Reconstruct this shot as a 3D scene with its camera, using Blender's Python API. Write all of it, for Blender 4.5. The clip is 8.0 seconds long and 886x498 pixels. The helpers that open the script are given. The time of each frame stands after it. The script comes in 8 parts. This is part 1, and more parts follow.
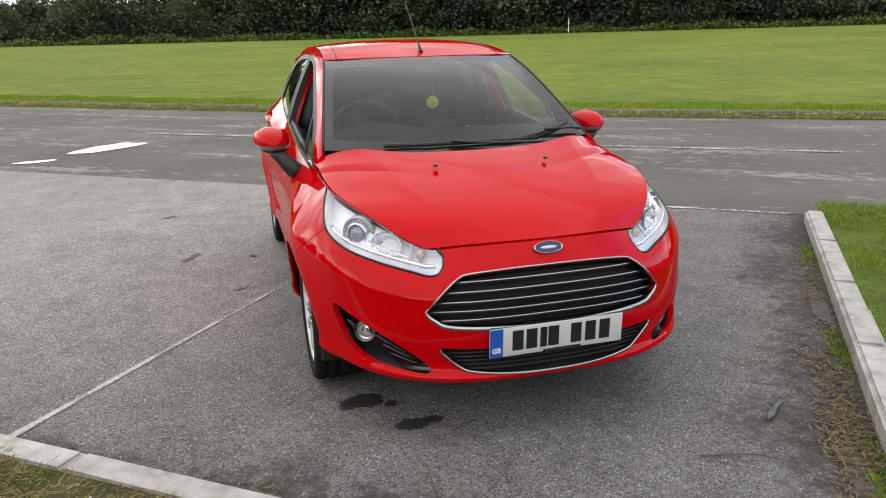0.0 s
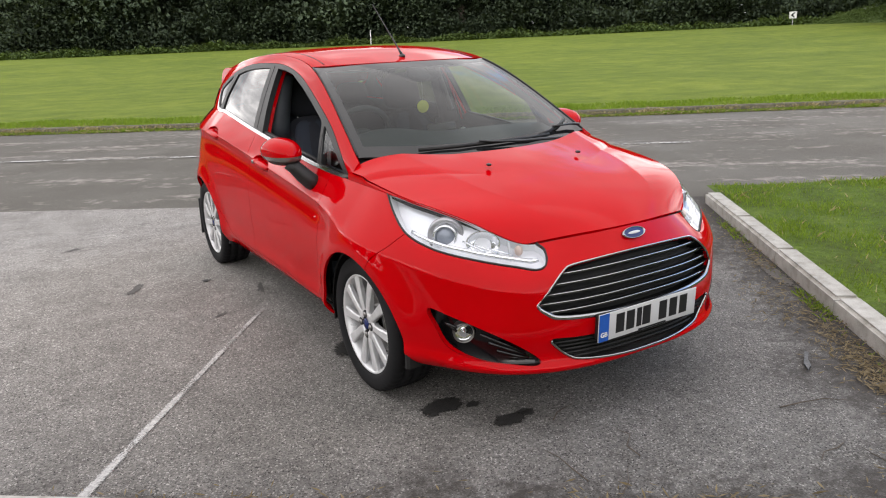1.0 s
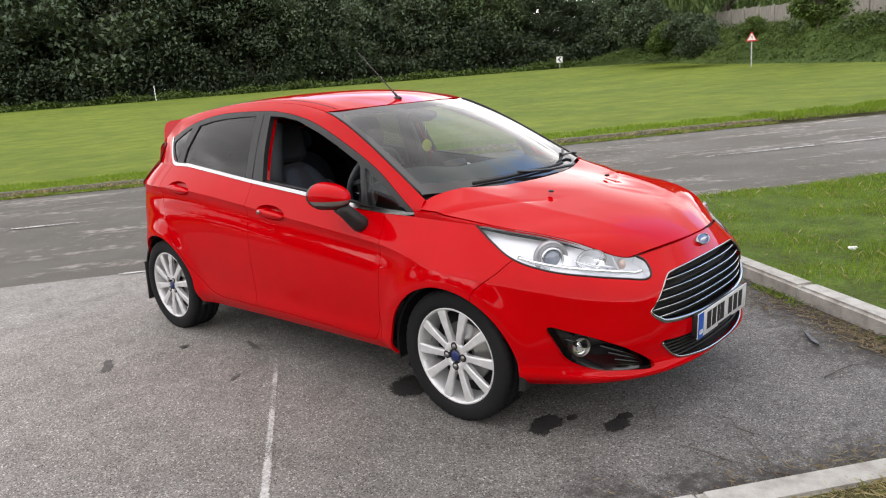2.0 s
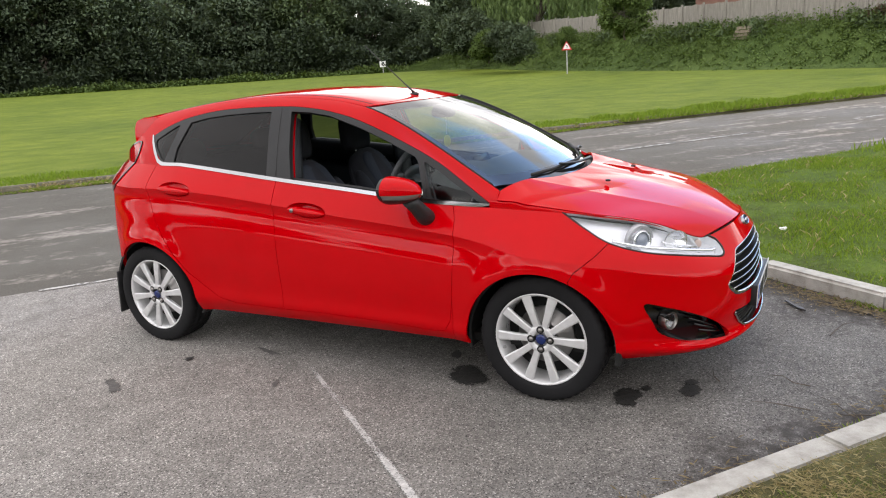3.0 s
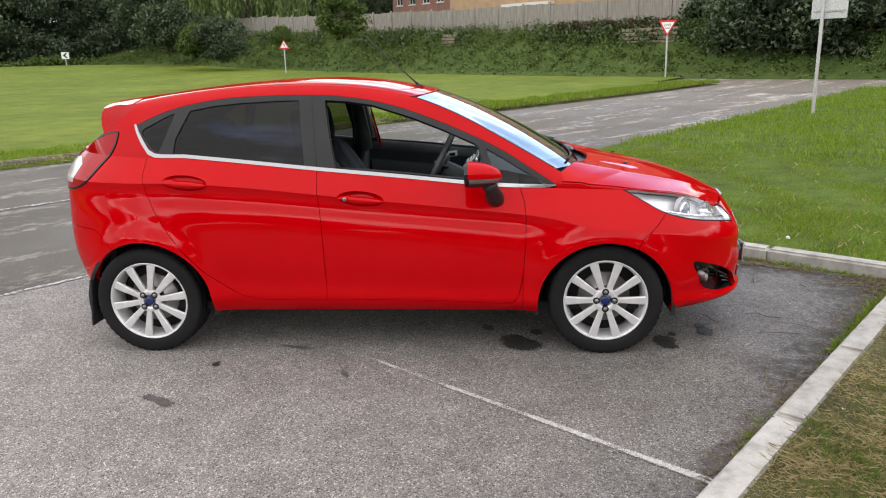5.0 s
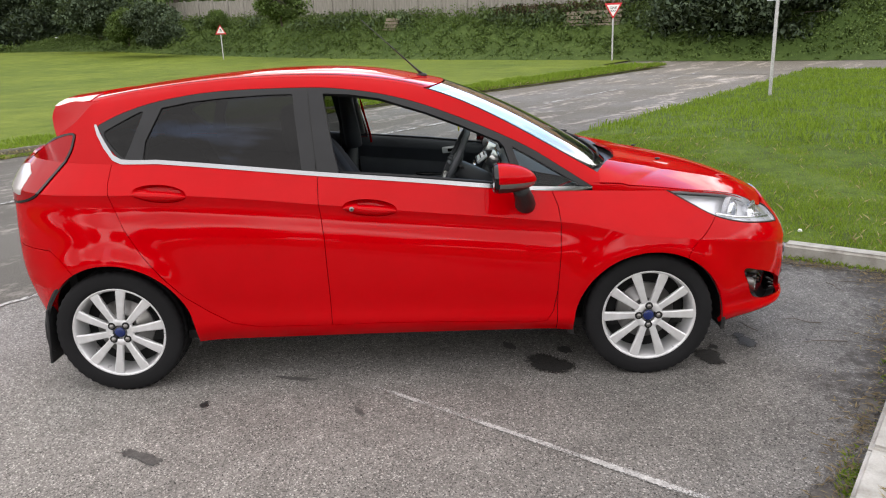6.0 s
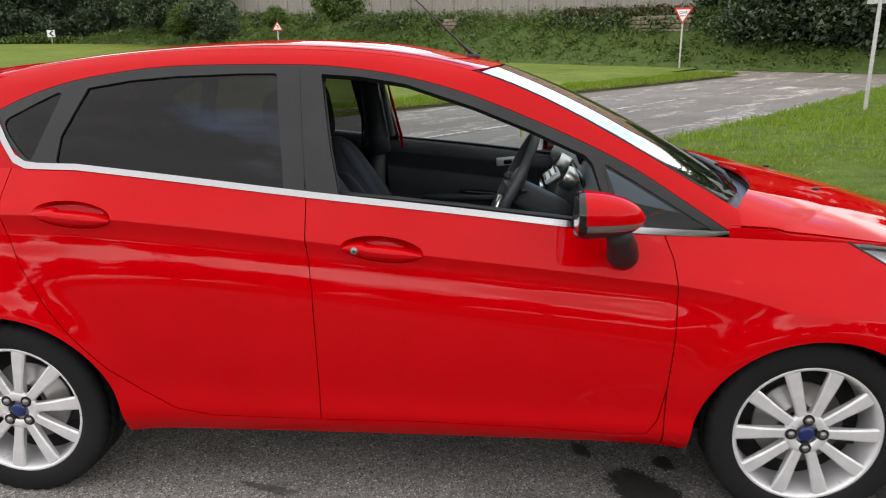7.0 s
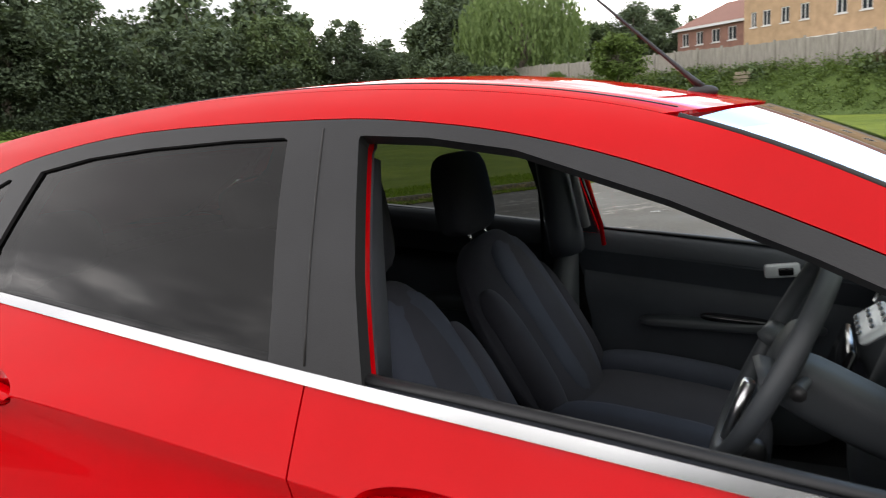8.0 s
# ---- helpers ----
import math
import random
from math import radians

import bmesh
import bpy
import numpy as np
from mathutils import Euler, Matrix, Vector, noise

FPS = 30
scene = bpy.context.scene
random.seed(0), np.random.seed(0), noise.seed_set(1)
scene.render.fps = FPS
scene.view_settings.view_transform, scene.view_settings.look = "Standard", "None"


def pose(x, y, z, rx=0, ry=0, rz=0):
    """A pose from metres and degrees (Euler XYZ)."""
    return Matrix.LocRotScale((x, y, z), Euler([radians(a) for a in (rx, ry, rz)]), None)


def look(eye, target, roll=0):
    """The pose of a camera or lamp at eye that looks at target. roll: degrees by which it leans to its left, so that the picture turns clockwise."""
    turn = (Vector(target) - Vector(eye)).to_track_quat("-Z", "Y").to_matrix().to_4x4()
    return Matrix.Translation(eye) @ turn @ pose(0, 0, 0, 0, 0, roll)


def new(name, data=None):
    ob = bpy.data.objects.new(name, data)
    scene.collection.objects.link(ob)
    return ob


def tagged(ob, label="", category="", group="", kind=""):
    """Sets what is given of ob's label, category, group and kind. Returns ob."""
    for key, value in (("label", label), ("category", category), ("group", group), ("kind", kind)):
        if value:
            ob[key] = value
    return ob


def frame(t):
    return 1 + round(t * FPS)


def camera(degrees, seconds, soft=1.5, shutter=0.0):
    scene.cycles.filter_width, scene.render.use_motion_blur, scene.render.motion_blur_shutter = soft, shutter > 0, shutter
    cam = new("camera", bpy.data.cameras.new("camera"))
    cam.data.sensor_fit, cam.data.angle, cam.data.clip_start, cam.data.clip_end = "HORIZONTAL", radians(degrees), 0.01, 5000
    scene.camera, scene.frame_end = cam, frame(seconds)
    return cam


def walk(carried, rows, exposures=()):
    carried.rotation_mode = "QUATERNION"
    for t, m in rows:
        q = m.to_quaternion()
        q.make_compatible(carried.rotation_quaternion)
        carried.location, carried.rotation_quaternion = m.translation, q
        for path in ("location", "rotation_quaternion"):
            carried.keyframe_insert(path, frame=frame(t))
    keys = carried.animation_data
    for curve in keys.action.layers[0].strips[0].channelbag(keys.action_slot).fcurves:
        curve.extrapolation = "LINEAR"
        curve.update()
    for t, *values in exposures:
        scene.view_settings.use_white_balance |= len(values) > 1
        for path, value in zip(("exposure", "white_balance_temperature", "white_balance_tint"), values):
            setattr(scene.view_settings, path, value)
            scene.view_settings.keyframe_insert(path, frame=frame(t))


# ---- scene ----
from functools import partial

# ---------------------------------------------------------------- camera
cam = camera(62.2, 8.0, soft=1.1, shutter=0.1)
PATH = [
    (0, (-1.062, -4.368, 1.452), (-0.539, -2.517, 0.903), -1.5),
    (0.5, (-1.543, -4.235, 1.449), (-0.796, -2.463, 0.901), -2.1),
    (1, (-2.031, -3.974, 1.447), (-1.042, -2.321, 0.91), -2.6),
    (1.5, (-2.568, -3.72, 1.475), (-1.344, -2.228, 0.951), -3.3),
    (2, (-3.02, -3.293, 1.471), (-1.594, -1.963, 1.025), -4.6),
    (2.2, (-3.186, -3.126, 1.482), (-1.684, -1.878, 1.049), -4.2),
    (3.3, (-3.962, -2.101, 1.512), (-2.183, -1.287, 1.045), -3.6),
    (3.5, (-4.104, -1.912, 1.507), (-2.29, -1.196, 1.06), -3.2),
    (4, (-4.363, -1.515, 1.538), (-2.483, -1.016, 1.07), -2.4),
    (4.5, (-4.481, -1.111, 1.544), (-2.568, -0.795, 1.056), -1.9),
    (4.7, (-4.526, -0.955, 1.551), (-2.605, -0.696, 1.059), -1.8),
    (5.8, (-4.207, -0.342, 1.58), (-2.285, -0.323, 1.029), -1.8),
    (6, (-4.023, -0.325, 1.577), (-2.1, -0.306, 1.026), -2.1),
    (6.5, (-3.524, -0.263, 1.554), (-1.608, -0.292, 0.982), -2.2),
    (7, (-2.857, -0.313, 1.439), (-0.937, -0.162, 0.901), -0.5),
    (7.3, (-2.485, -0.34, 1.423), (-0.583, -0.043, 0.882), -1.3),
    (7.5, (-2.214, -0.359, 1.408), (-0.31, 0.024, 0.923), -1.7),
    (7.6, (-2.083, -0.37, 1.408), (-0.19, 0.079, 0.949), -2.3),
    (7.8, (-1.826, -0.379, 1.397), (0.024, 0.261, 0.992), -3.1),
    (8, (-1.554, -0.388, 1.372), (0.209, 0.488, 1.021), -3.5),
]
EXPOSURES = [(t, stops, 6700, 13) for t, stops in ((0.0, 1.27), (2.2, 1.41), (3.5, 1.41), (6.5, 1.41), (7.5, 1.39), (8.0, 1.58))]
walk(cam, [(t, look(eye, target, roll)) for t, eye, target, roll in PATH], EXPOSURES)

# ---------------------------------------------------------------- light
SUN_ELEVATION, SUN_AZIMUTH = 46.0, 195.0   # degrees; azimuth counted from +x towards +y
world = bpy.data.worlds.new("overcast_sky")
scene.world = world
world.use_nodes = True


def sky_nodes(tree):
    n, l = tree.nodes, tree.links
    n.clear()
    out = n.new("ShaderNodeOutputWorld")
    back = n.new("ShaderNodeBackground")
    back.inputs["Strength"].default_value = 0.137
    sky = n.new("ShaderNodeTexSky")
    sky.sky_type = "NISHITA"
    sky.sun_disc = False
    sky.sun_elevation = radians(SUN_ELEVATION)
    sky.sun_rotation = radians(90 - SUN_AZIMUTH)
    coord = n.new("ShaderNodeTexCoord")
    scale = n.new("ShaderNodeMapping")
    scale.inputs["Scale"].default_value = (1.0, 1.0, 2.6)
    cloud = n.new("ShaderNodeTexNoise")
    cloud.inputs["Scale"].default_value = 2.3
    cloud.inputs["Detail"].default_value = 7.0
    cloud.inputs["Roughness"].default_value = 0.55
    cover = n.new("ShaderNodeValToRGB")
    cover.color_ramp.elements[0].position = 0.26
    cover.color_ramp.elements[1].position = 0.38
    shade = n.new("ShaderNodeTexNoise")
    shade.inputs["Scale"].default_value = 4.1
    shade.inputs["Detail"].default_value = 6.0
    tone = n.new("ShaderNodeValToRGB")
    while len(tone.color_ramp.elements) < 3:
        tone.color_ramp.elements.new(0.5)
    for el, (at, col) in zip(tone.color_ramp.elements, ((0.39, (2.9, 3.02, 3.2)), (0.5, (6.5, 6.6, 6.75)), (0.60, (15.5, 15.4, 15.2)))):
        el.position, el.color = at, (*col, 1)
    mix = n.new("ShaderNodeMix")
    mix.data_type = "RGBA"
    l.new(coord.outputs["Generated"], scale.inputs["Vector"])
    l.new(scale.outputs["Vector"], cloud.inputs["Vector"])
    l.new(scale.outputs["Vector"], shade.inputs["Vector"])
    l.new(shade.outputs["Fac"], tone.inputs["Fac"])
    # the cloud is broken towards +x, low over the houses
    gap = n.new("ShaderNodeVectorMath")
    gap.operation = "DOT_PRODUCT"
    gap.inputs[1].default_value = Vector((0.86, -0.17, 0.47)).normalized()
    near = n.new("ShaderNodeMapRange")
    near.interpolation_type = "SMOOTHSTEP"
    near.inputs["From Min"].default_value, near.inputs["From Max"].default_value = 0.895, 0.98
    near.inputs["To Min"].default_value, near.inputs["To Max"].default_value = 0.0, 0.26
    less = n.new("ShaderNodeMath")
    less.operation = "SUBTRACT"
    l.new(coord.outputs["Generated"], gap.inputs[0])
    l.new(gap.outputs["Value"], near.inputs["Value"])
    l.new(cloud.outputs["Fac"], less.inputs[0])
    l.new(near.outputs["Result"], less.inputs[1])
    l.new(less.outputs["Value"], cover.inputs["Fac"])
    l.new(cover.outputs["Color"], mix.inputs["Factor"])
    clear = n.new("ShaderNodeVectorMath")
    clear.operation = "SCALE"
    clear.inputs["Scale"].default_value = 2.3
    l.new(sky.outputs["Color"], clear.inputs[0])
    l.new(clear.outputs["Vector"], mix.inputs["A"])
    # the cloud closes to an even grey sheet overhead
    high, even, height = n.new("ShaderNodeMapRange"), n.new("ShaderNodeMix"), n.new("ShaderNodeSeparateXYZ")
    high.interpolation_type = "SMOOTHSTEP"
    high.inputs["From Min"].default_value, high.inputs["From Max"].default_value, high.inputs["To Max"].default_value = 0.20, 0.46, 0.94
    even.data_type = "RGBA"
    even.inputs["B"].default_value = (3.55, 3.6, 3.72, 1)
    l.new(coord.outputs["Generated"], height.inputs["Vector"])
    l.new(height.outputs["Z"], high.inputs["Value"])
    l.new(high.outputs["Result"], even.inputs["Factor"])
    l.new(tone.outputs["Color"], even.inputs["A"])
    l.new(even.outputs["Result"], mix.inputs["B"])
    l.new(mix.outputs["Result"], back.inputs["Color"])
    l.new(back.outputs["Background"], out.inputs["Surface"])


sky_nodes(world.node_tree)
sun = new("sun", bpy.data.lights.new("sun", "SUN"))
sun.data.energy, sun.data.angle, sun.data.color = 0.5, radians(170), (1.0, 0.97, 0.93)
sun.matrix_world = look((0, 0, 0), (-math.cos(radians(SUN_AZIMUTH)) * math.cos(radians(SUN_ELEVATION)),
                                    -math.sin(radians(SUN_AZIMUTH)) * math.cos(radians(SUN_ELEVATION)),
                                    -math.sin(radians(SUN_ELEVATION))))
# ---------------------------------------------------------------- materials
def shader(name, base, rough=0.5, metal=0.0, **more):
    """A plain principled material; returns material, its tree and the principled node."""
    m = bpy.data.materials.new(name)
    m.use_nodes = True
    p = m.node_tree.nodes["Principled BSDF"]
    p.inputs["Base Color"].default_value = (*base, 1)
    p.inputs["Roughness"].default_value = rough
    p.inputs["Metallic"].default_value = metal
    for key, value in more.items():
        p.inputs[key.replace("_", " ")].default_value = value
    return m, m.node_tree, p


def noise_node(t, scale, detail=4.0, rough=0.55, space="Object", stretch=None):
    c = t.nodes.new("ShaderNodeTexCoord")
    k = t.nodes.new("ShaderNodeTexNoise")
    k.inputs["Scale"].default_value, k.inputs["Detail"].default_value, k.inputs["Roughness"].default_value = scale, detail, rough
    if stretch:
        m = t.nodes.new("ShaderNodeMapping")
        m.inputs["Scale"].default_value = stretch
        t.links.new(c.outputs[space], m.inputs["Vector"])
        t.links.new(m.outputs["Vector"], k.inputs["Vector"])
    else:
        t.links.new(c.outputs[space], k.inputs["Vector"])
    return k.outputs["Fac"]


def ramp(t, fac, stops):
    r = t.nodes.new("ShaderNodeValToRGB")
    e = r.color_ramp.elements
    while len(e) < len(stops):
        e.new(0.5)
    for el, (pos, col) in zip(e, stops):
        el.position = pos
        el.color = (*col, 1) if len(col) == 3 else col
    t.links.new(fac, r.inputs["Fac"])
    return r.outputs["Color"]


def blend(t, fac, a, b, mode="MIX"):
    m = t.nodes.new("ShaderNodeMix")
    m.data_type, m.blend_type = "RGBA", mode
    for socket, value in (("Factor", fac), ("A", a), ("B", b)):
        if hasattr(value, "is_linked"):
            t.links.new(value, m.inputs[socket])
        elif socket == "Factor":
            m.inputs[socket].default_value = value
        else:
            m.inputs[socket].default_value = (*value, 1)
    return m.outputs["Result"]


def bump(t, p, height, strength, distance):
    b = t.nodes.new("ShaderNodeBump")
    b.inputs["Strength"].default_value, b.inputs["Distance"].default_value = strength, distance
    t.links.new(height, b.inputs["Height"])
    t.links.new(b.outputs["Normal"], p.inputs["Normal"])


def island_random(t):
    return t.nodes.new("ShaderNodeNewGeometry").outputs["Random Per Island"]


def object_random(t):
    return t.nodes.new("ShaderNodeObjectInfo").outputs["Random"]


def make_asphalt(name, dark, light, patch, wet, corner=None):
    m, t, p = shader(name, light, 0.85)
    grain = noise_node(t, 95, 3, 0.7)
    stones = t.nodes.new("ShaderNodeTexVoronoi")
    stones.inputs["Scale"].default_value = 185
    t.links.new(t.nodes.new("ShaderNodeTexCoord").outputs["Object"], stones.inputs["Vector"])
    wide = noise_node(t, 0.55, 5, 0.6)
    mid = noise_node(t, 3.2, 6, 0.65)
    cell = t.nodes.new("ShaderNodeSeparateColor")
    t.links.new(stones.outputs["Color"], cell.inputs["Color"])
    half = tuple((a + b) / 2 for a, b in zip(dark, light))
    col = ramp(t, cell.outputs["Red"], [(0.0, tuple(c * .72 for c in dark)), (0.35, tuple(c * .95 for c in half)), (0.8, light), (1.0, tuple(c * 1.3 for c in light))])
    col = blend(t, 0.45, col, ramp(t, grain, [(0.3, dark), (0.72, light)]))
    speck = ramp(t, cell.outputs["Green"], [(0.91, (0, 0, 0)), (0.95, (1, 1, 1))])
    col = blend(t, speck, col, tuple(min(1, 1.7 * c) for c in light))
    hole = ramp(t, cell.outputs["Blue"], [(0.07, (1, 1, 1)), (0.10, (0, 0, 0))])
    col = blend(t, hole, col, tuple(.4 * c for c in dark))
    col = blend(t, 1.0, col, ramp(t, noise_node(t, 75, 3, 0.65), [(0.34, (0.82, 0.82, 0.82)), (0.66, (1.18, 1.18, 1.18))]), "MULTIPLY")
    shade = ramp(t, blend(t, 0.4, mid, noise_node(t, 17, 5, 0.7)), [(0.36, (0.66, 0.655, 0.65)), (0.64, (1.04, 1.04, 1.04))])
    col = blend(t, 1.0, col, shade, "MULTIPLY")
    col = blend(t, ramp(t, wide, [(0.40, (0, 0, 0)), (0.62, (1, 1, 1))]), col, blend(t, 1.0, col, patch, "MULTIPLY"))
    if corner:
        # dirt trodden and washed into the gutters of the kerbs, and a tone graded across the bay
        (cx, cy), e1, e2 = corner
        here = t.nodes.new("ShaderNodeTexCoord").outputs["Object"]

        def along(way, sign):
            off = t.nodes.new("ShaderNodeVectorMath")
            off.operation, off.inputs[1].default_value = "SUBTRACT", (cx, cy, 0)
            t.links.new(here, off.inputs[0])
            dot = t.nodes.new("ShaderNodeVectorMath")
            dot.operation, dot.inputs[1].default_value = "DOT_PRODUCT", (sign * way[0], sign * way[1], 0)
            t.links.new(off.outputs["Vector"], dot.inputs[0])
            return dot.outputs["Value"]

        def maths(kind, a, b):
            k = t.nodes.new("ShaderNodeMath")
            k.operation = kind
            for i, value in enumerate((a, b)):
                if hasattr(value, "is_linked"):
                    t.links.new(value, k.inputs[i])
                else:
                    k.inputs[i].default_value = value
            return k.outputs["Value"]

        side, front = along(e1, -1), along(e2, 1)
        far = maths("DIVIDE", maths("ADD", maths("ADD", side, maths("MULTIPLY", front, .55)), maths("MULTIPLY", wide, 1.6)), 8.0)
        # darker towards the corner; paler far away, the asphalt's sheen put into the colour
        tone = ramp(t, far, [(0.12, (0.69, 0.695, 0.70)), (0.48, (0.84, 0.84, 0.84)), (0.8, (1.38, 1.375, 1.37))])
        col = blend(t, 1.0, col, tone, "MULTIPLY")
        gut = maths("MINIMUM", side, maths("ADD", maths("MULTIPLY", front, 1.1), maths("MULTIPLY", side, .06)))
        crumb = maths("ADD", gut, maths("MULTIPLY", maths("ADD", noise_node(t, 14, 8, 0.78), -.5), 1.7))
        crumb = maths("ADD", crumb, maths("MULTIPLY", maths("ADD", noise_node(t, 1.7, 3, 0.5), -.5), 1.1))
        col = blend(t, ramp(t, crumb, [(0.12, (1, 1, 1)), (0.46, (0, 0, 0))]), col, blend(t, noise_node(t, 70, 3, .7), (0.022, 0.02, 0.019), (0.072, 0.064, 0.056)))
    t.links.new(col, p.inputs["Base Color"])
    t.links.new(ramp(t, wide, [(0.42, (wet[0],) * 3), (0.66, (wet[1],) * 3)]), p.inputs["Roughness"])
    p.inputs["Specular IOR Level"].default_value = 0.35
    bump(t, p, stones.outputs["Distance"], 0.5, 0.0045)
    return m


KERB_TURN = radians(-37.3)
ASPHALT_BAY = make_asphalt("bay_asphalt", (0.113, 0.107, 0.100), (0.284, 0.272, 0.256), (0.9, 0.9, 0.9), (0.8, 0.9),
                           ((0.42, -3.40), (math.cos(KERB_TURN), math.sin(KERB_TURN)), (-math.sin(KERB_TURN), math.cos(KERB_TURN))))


def make_road():
    m, t, p = shader("worn_road_asphalt", (0.1, 0.1, 0.1), 0.8)
    grain = noise_node(t, 80, 3, 0.7)
    col = ramp(t, grain, [(0.3, (0.054, 0.050, 0.043)), (0.7, (0.146, 0.135, 0.116))])
    pale_noise, turned, squeezed = t.nodes.new("ShaderNodeTexNoise"), t.nodes.new("ShaderNodeMapping"), t.nodes.new("ShaderNodeMapping")
    turned.inputs["Rotation"].default_value = (0, 0, -KERB_TURN)
    squeezed.inputs["Scale"].default_value = (0.3, 1.5, 1.0)
    pale_noise.inputs["Scale"].default_value, pale_noise.inputs["Detail"].default_value, pale_noise.inputs["Roughness"].default_value = 0.9, 8, 0.72
    t.links.new(t.nodes.new("ShaderNodeTexCoord").outputs["Object"], turned.inputs["Vector"])
    t.links.new(turned.outputs["Vector"], squeezed.inputs["Vector"])
    t.links.new(squeezed.outputs["Vector"], pale_noise.inputs["Vector"])
    pale = pale_noise.outputs["Fac"]
    fine = noise_node(t, 6.0, 5, 0.7)
    fac = ramp(t, blend(t, 0.35, pale, fine), [(0.525, (0, 0, 0)), (0.61, (1, 1, 1))])
    col = blend(t, fac, col, (0.27, 0.245, 0.22))
    # the road's colour grows paler from 2 m to 16 m beyond the kerb corner
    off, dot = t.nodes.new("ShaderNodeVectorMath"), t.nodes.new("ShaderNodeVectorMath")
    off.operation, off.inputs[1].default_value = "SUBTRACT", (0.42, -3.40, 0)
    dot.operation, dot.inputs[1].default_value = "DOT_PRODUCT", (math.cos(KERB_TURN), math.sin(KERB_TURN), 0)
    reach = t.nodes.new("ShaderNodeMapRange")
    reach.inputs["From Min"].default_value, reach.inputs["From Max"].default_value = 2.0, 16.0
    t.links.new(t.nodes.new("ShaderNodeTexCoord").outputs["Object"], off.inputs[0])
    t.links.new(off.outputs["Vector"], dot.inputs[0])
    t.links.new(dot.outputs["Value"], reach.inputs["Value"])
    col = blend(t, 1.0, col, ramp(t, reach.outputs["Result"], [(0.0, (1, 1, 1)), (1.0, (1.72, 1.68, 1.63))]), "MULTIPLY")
    p.inputs["Specular IOR Level"].default_value = 0.2
    t.links.new(col, p.inputs["Base Color"])
    t.links.new(ramp(t, noise_node(t, 0.5, 4), [(0.4, (0.65, 0.65, 0.65)), (0.65, (0.92, 0.92, 0.92))]), p.inputs["Roughness"])
    bump(t, p, grain, 0.5, 0.005)
    return m


ROAD = make_road()


def make_concrete(name, stain):
    m, t, p = shader(name, (0.42, 0.41, 0.38), 0.85)
    a, b = noise_node(t, 9, 6, 0.65), noise_node(t, 160, 2, 0.6)
    col = ramp(t, a, [(0.28, (0.25, 0.238, 0.21)), (0.5, (0.40, 0.39, 0.365)), (0.72, (0.52, 0.51, 0.485))])
    col = blend(t, ramp(t, b, [(0.35, (0.7, 0.7, 0.7)), (0.6, (1, 1, 1))]), blend(t, 1.0, col, (0.78, 0.77, 0.74), "MULTIPLY"), col)
    tone = ramp(t, object_random(t), [(0.0, (0.86, 0.85, 0.83)), (1.0, (1.05, 1.05, 1.04))])
    col = blend(t, 1.0, col, stain, "MULTIPLY")
    t.links.new(blend(t, 1.0, col, tone, "MULTIPLY"), p.inputs["Base Color"])
    bump(t, p, blend(t, 0.5, b, noise_node(t, 28, 6, 0.7)), 0.7, 0.009)
    return m


CONCRETE = make_concrete("kerb_concrete", (1, 1, 1))
CONCRETE_OLD = make_concrete("mossy_kerb_concrete", (0.43, 0.41, 0.33))


def make_lawn(name, lo, mid, hi, scale):
    m, t, p = shader(name, mid, 0.9)
    a, b, c = noise_node(t, scale, 6, 0.65), noise_node(t, 0.16, 5, 0.6), noise_node(t, 28, 3, 0.7)
    col = ramp(t, a, [(0.3, lo), (0.52, mid), (0.75, hi)])
    col = blend(t, 1.0, col, ramp(t, b, [(0.3, (0.72, 0.78, 0.7)), (0.7, (1.12, 1.08, 1.0))]), "MULTIPLY")
    col = blend(t, 1.0, col, ramp(t, c, [(0.3, (0.6, 0.62, 0.55)), (0.7, (1.15, 1.12, 1.1))]), "MULTIPLY")
    t.links.new(col, p.inputs["Base Color"])
    p.inputs["Specular IOR Level"].default_value = 0.15
    bump(t, p, c, 0.8, 0.03)
    return m


LAWN = make_lawn("field_grass", (0.115, 0.160, 0.021), (0.163, 0.217, 0.030), (0.225, 0.27, 0.047), 1.1)
BANK_GRASS = make_lawn("bank_grass", (0.05, 0.082, 0.022), (0.078, 0.122, 0.032), (0.11, 0.155, 0.05), 2.2)
VERGE_FRONT = make_lawn("dry_verge_soil_and_grass", (0.05, 0.042, 0.025), (0.09, 0.088, 0.04), (0.17, 0.16, 0.085), 5.0)
VERGE = make_lawn("verge_soil_and_grass", (0.055, 0.075, 0.016), (0.088, 0.142, 0.02), (0.145, 0.19, 0.038), 3.0)


def make_leaf(name, lo, hi, gloss=0.75):
    m, t, p = shader(name, hi, gloss)
    r = island_random(t)
    t.links.new(ramp(t, r, [(0.0, lo), (1.0, hi)]), p.inputs["Base Color"])
    p.inputs["Specular IOR Level"].default_value = 0.25
    mixs, tr = t.nodes.new("ShaderNodeMixShader"), t.nodes.new("ShaderNodeBsdfTranslucent")
    tr.inputs["Color"].default_value = (hi[0] * 1.2, hi[1] * 1.2, hi[2] * 0.7, 1)
    mixs.inputs["Fac"].default_value = 0.25
    out = t.nodes["Material Output"]
    t.links.new(p.outputs["BSDF"], mixs.inputs[1])
    t.links.new(tr.outputs["BSDF"], mixs.inputs[2])
    t.links.new(mixs.outputs["Shader"], out.inputs["Surface"])
    return m


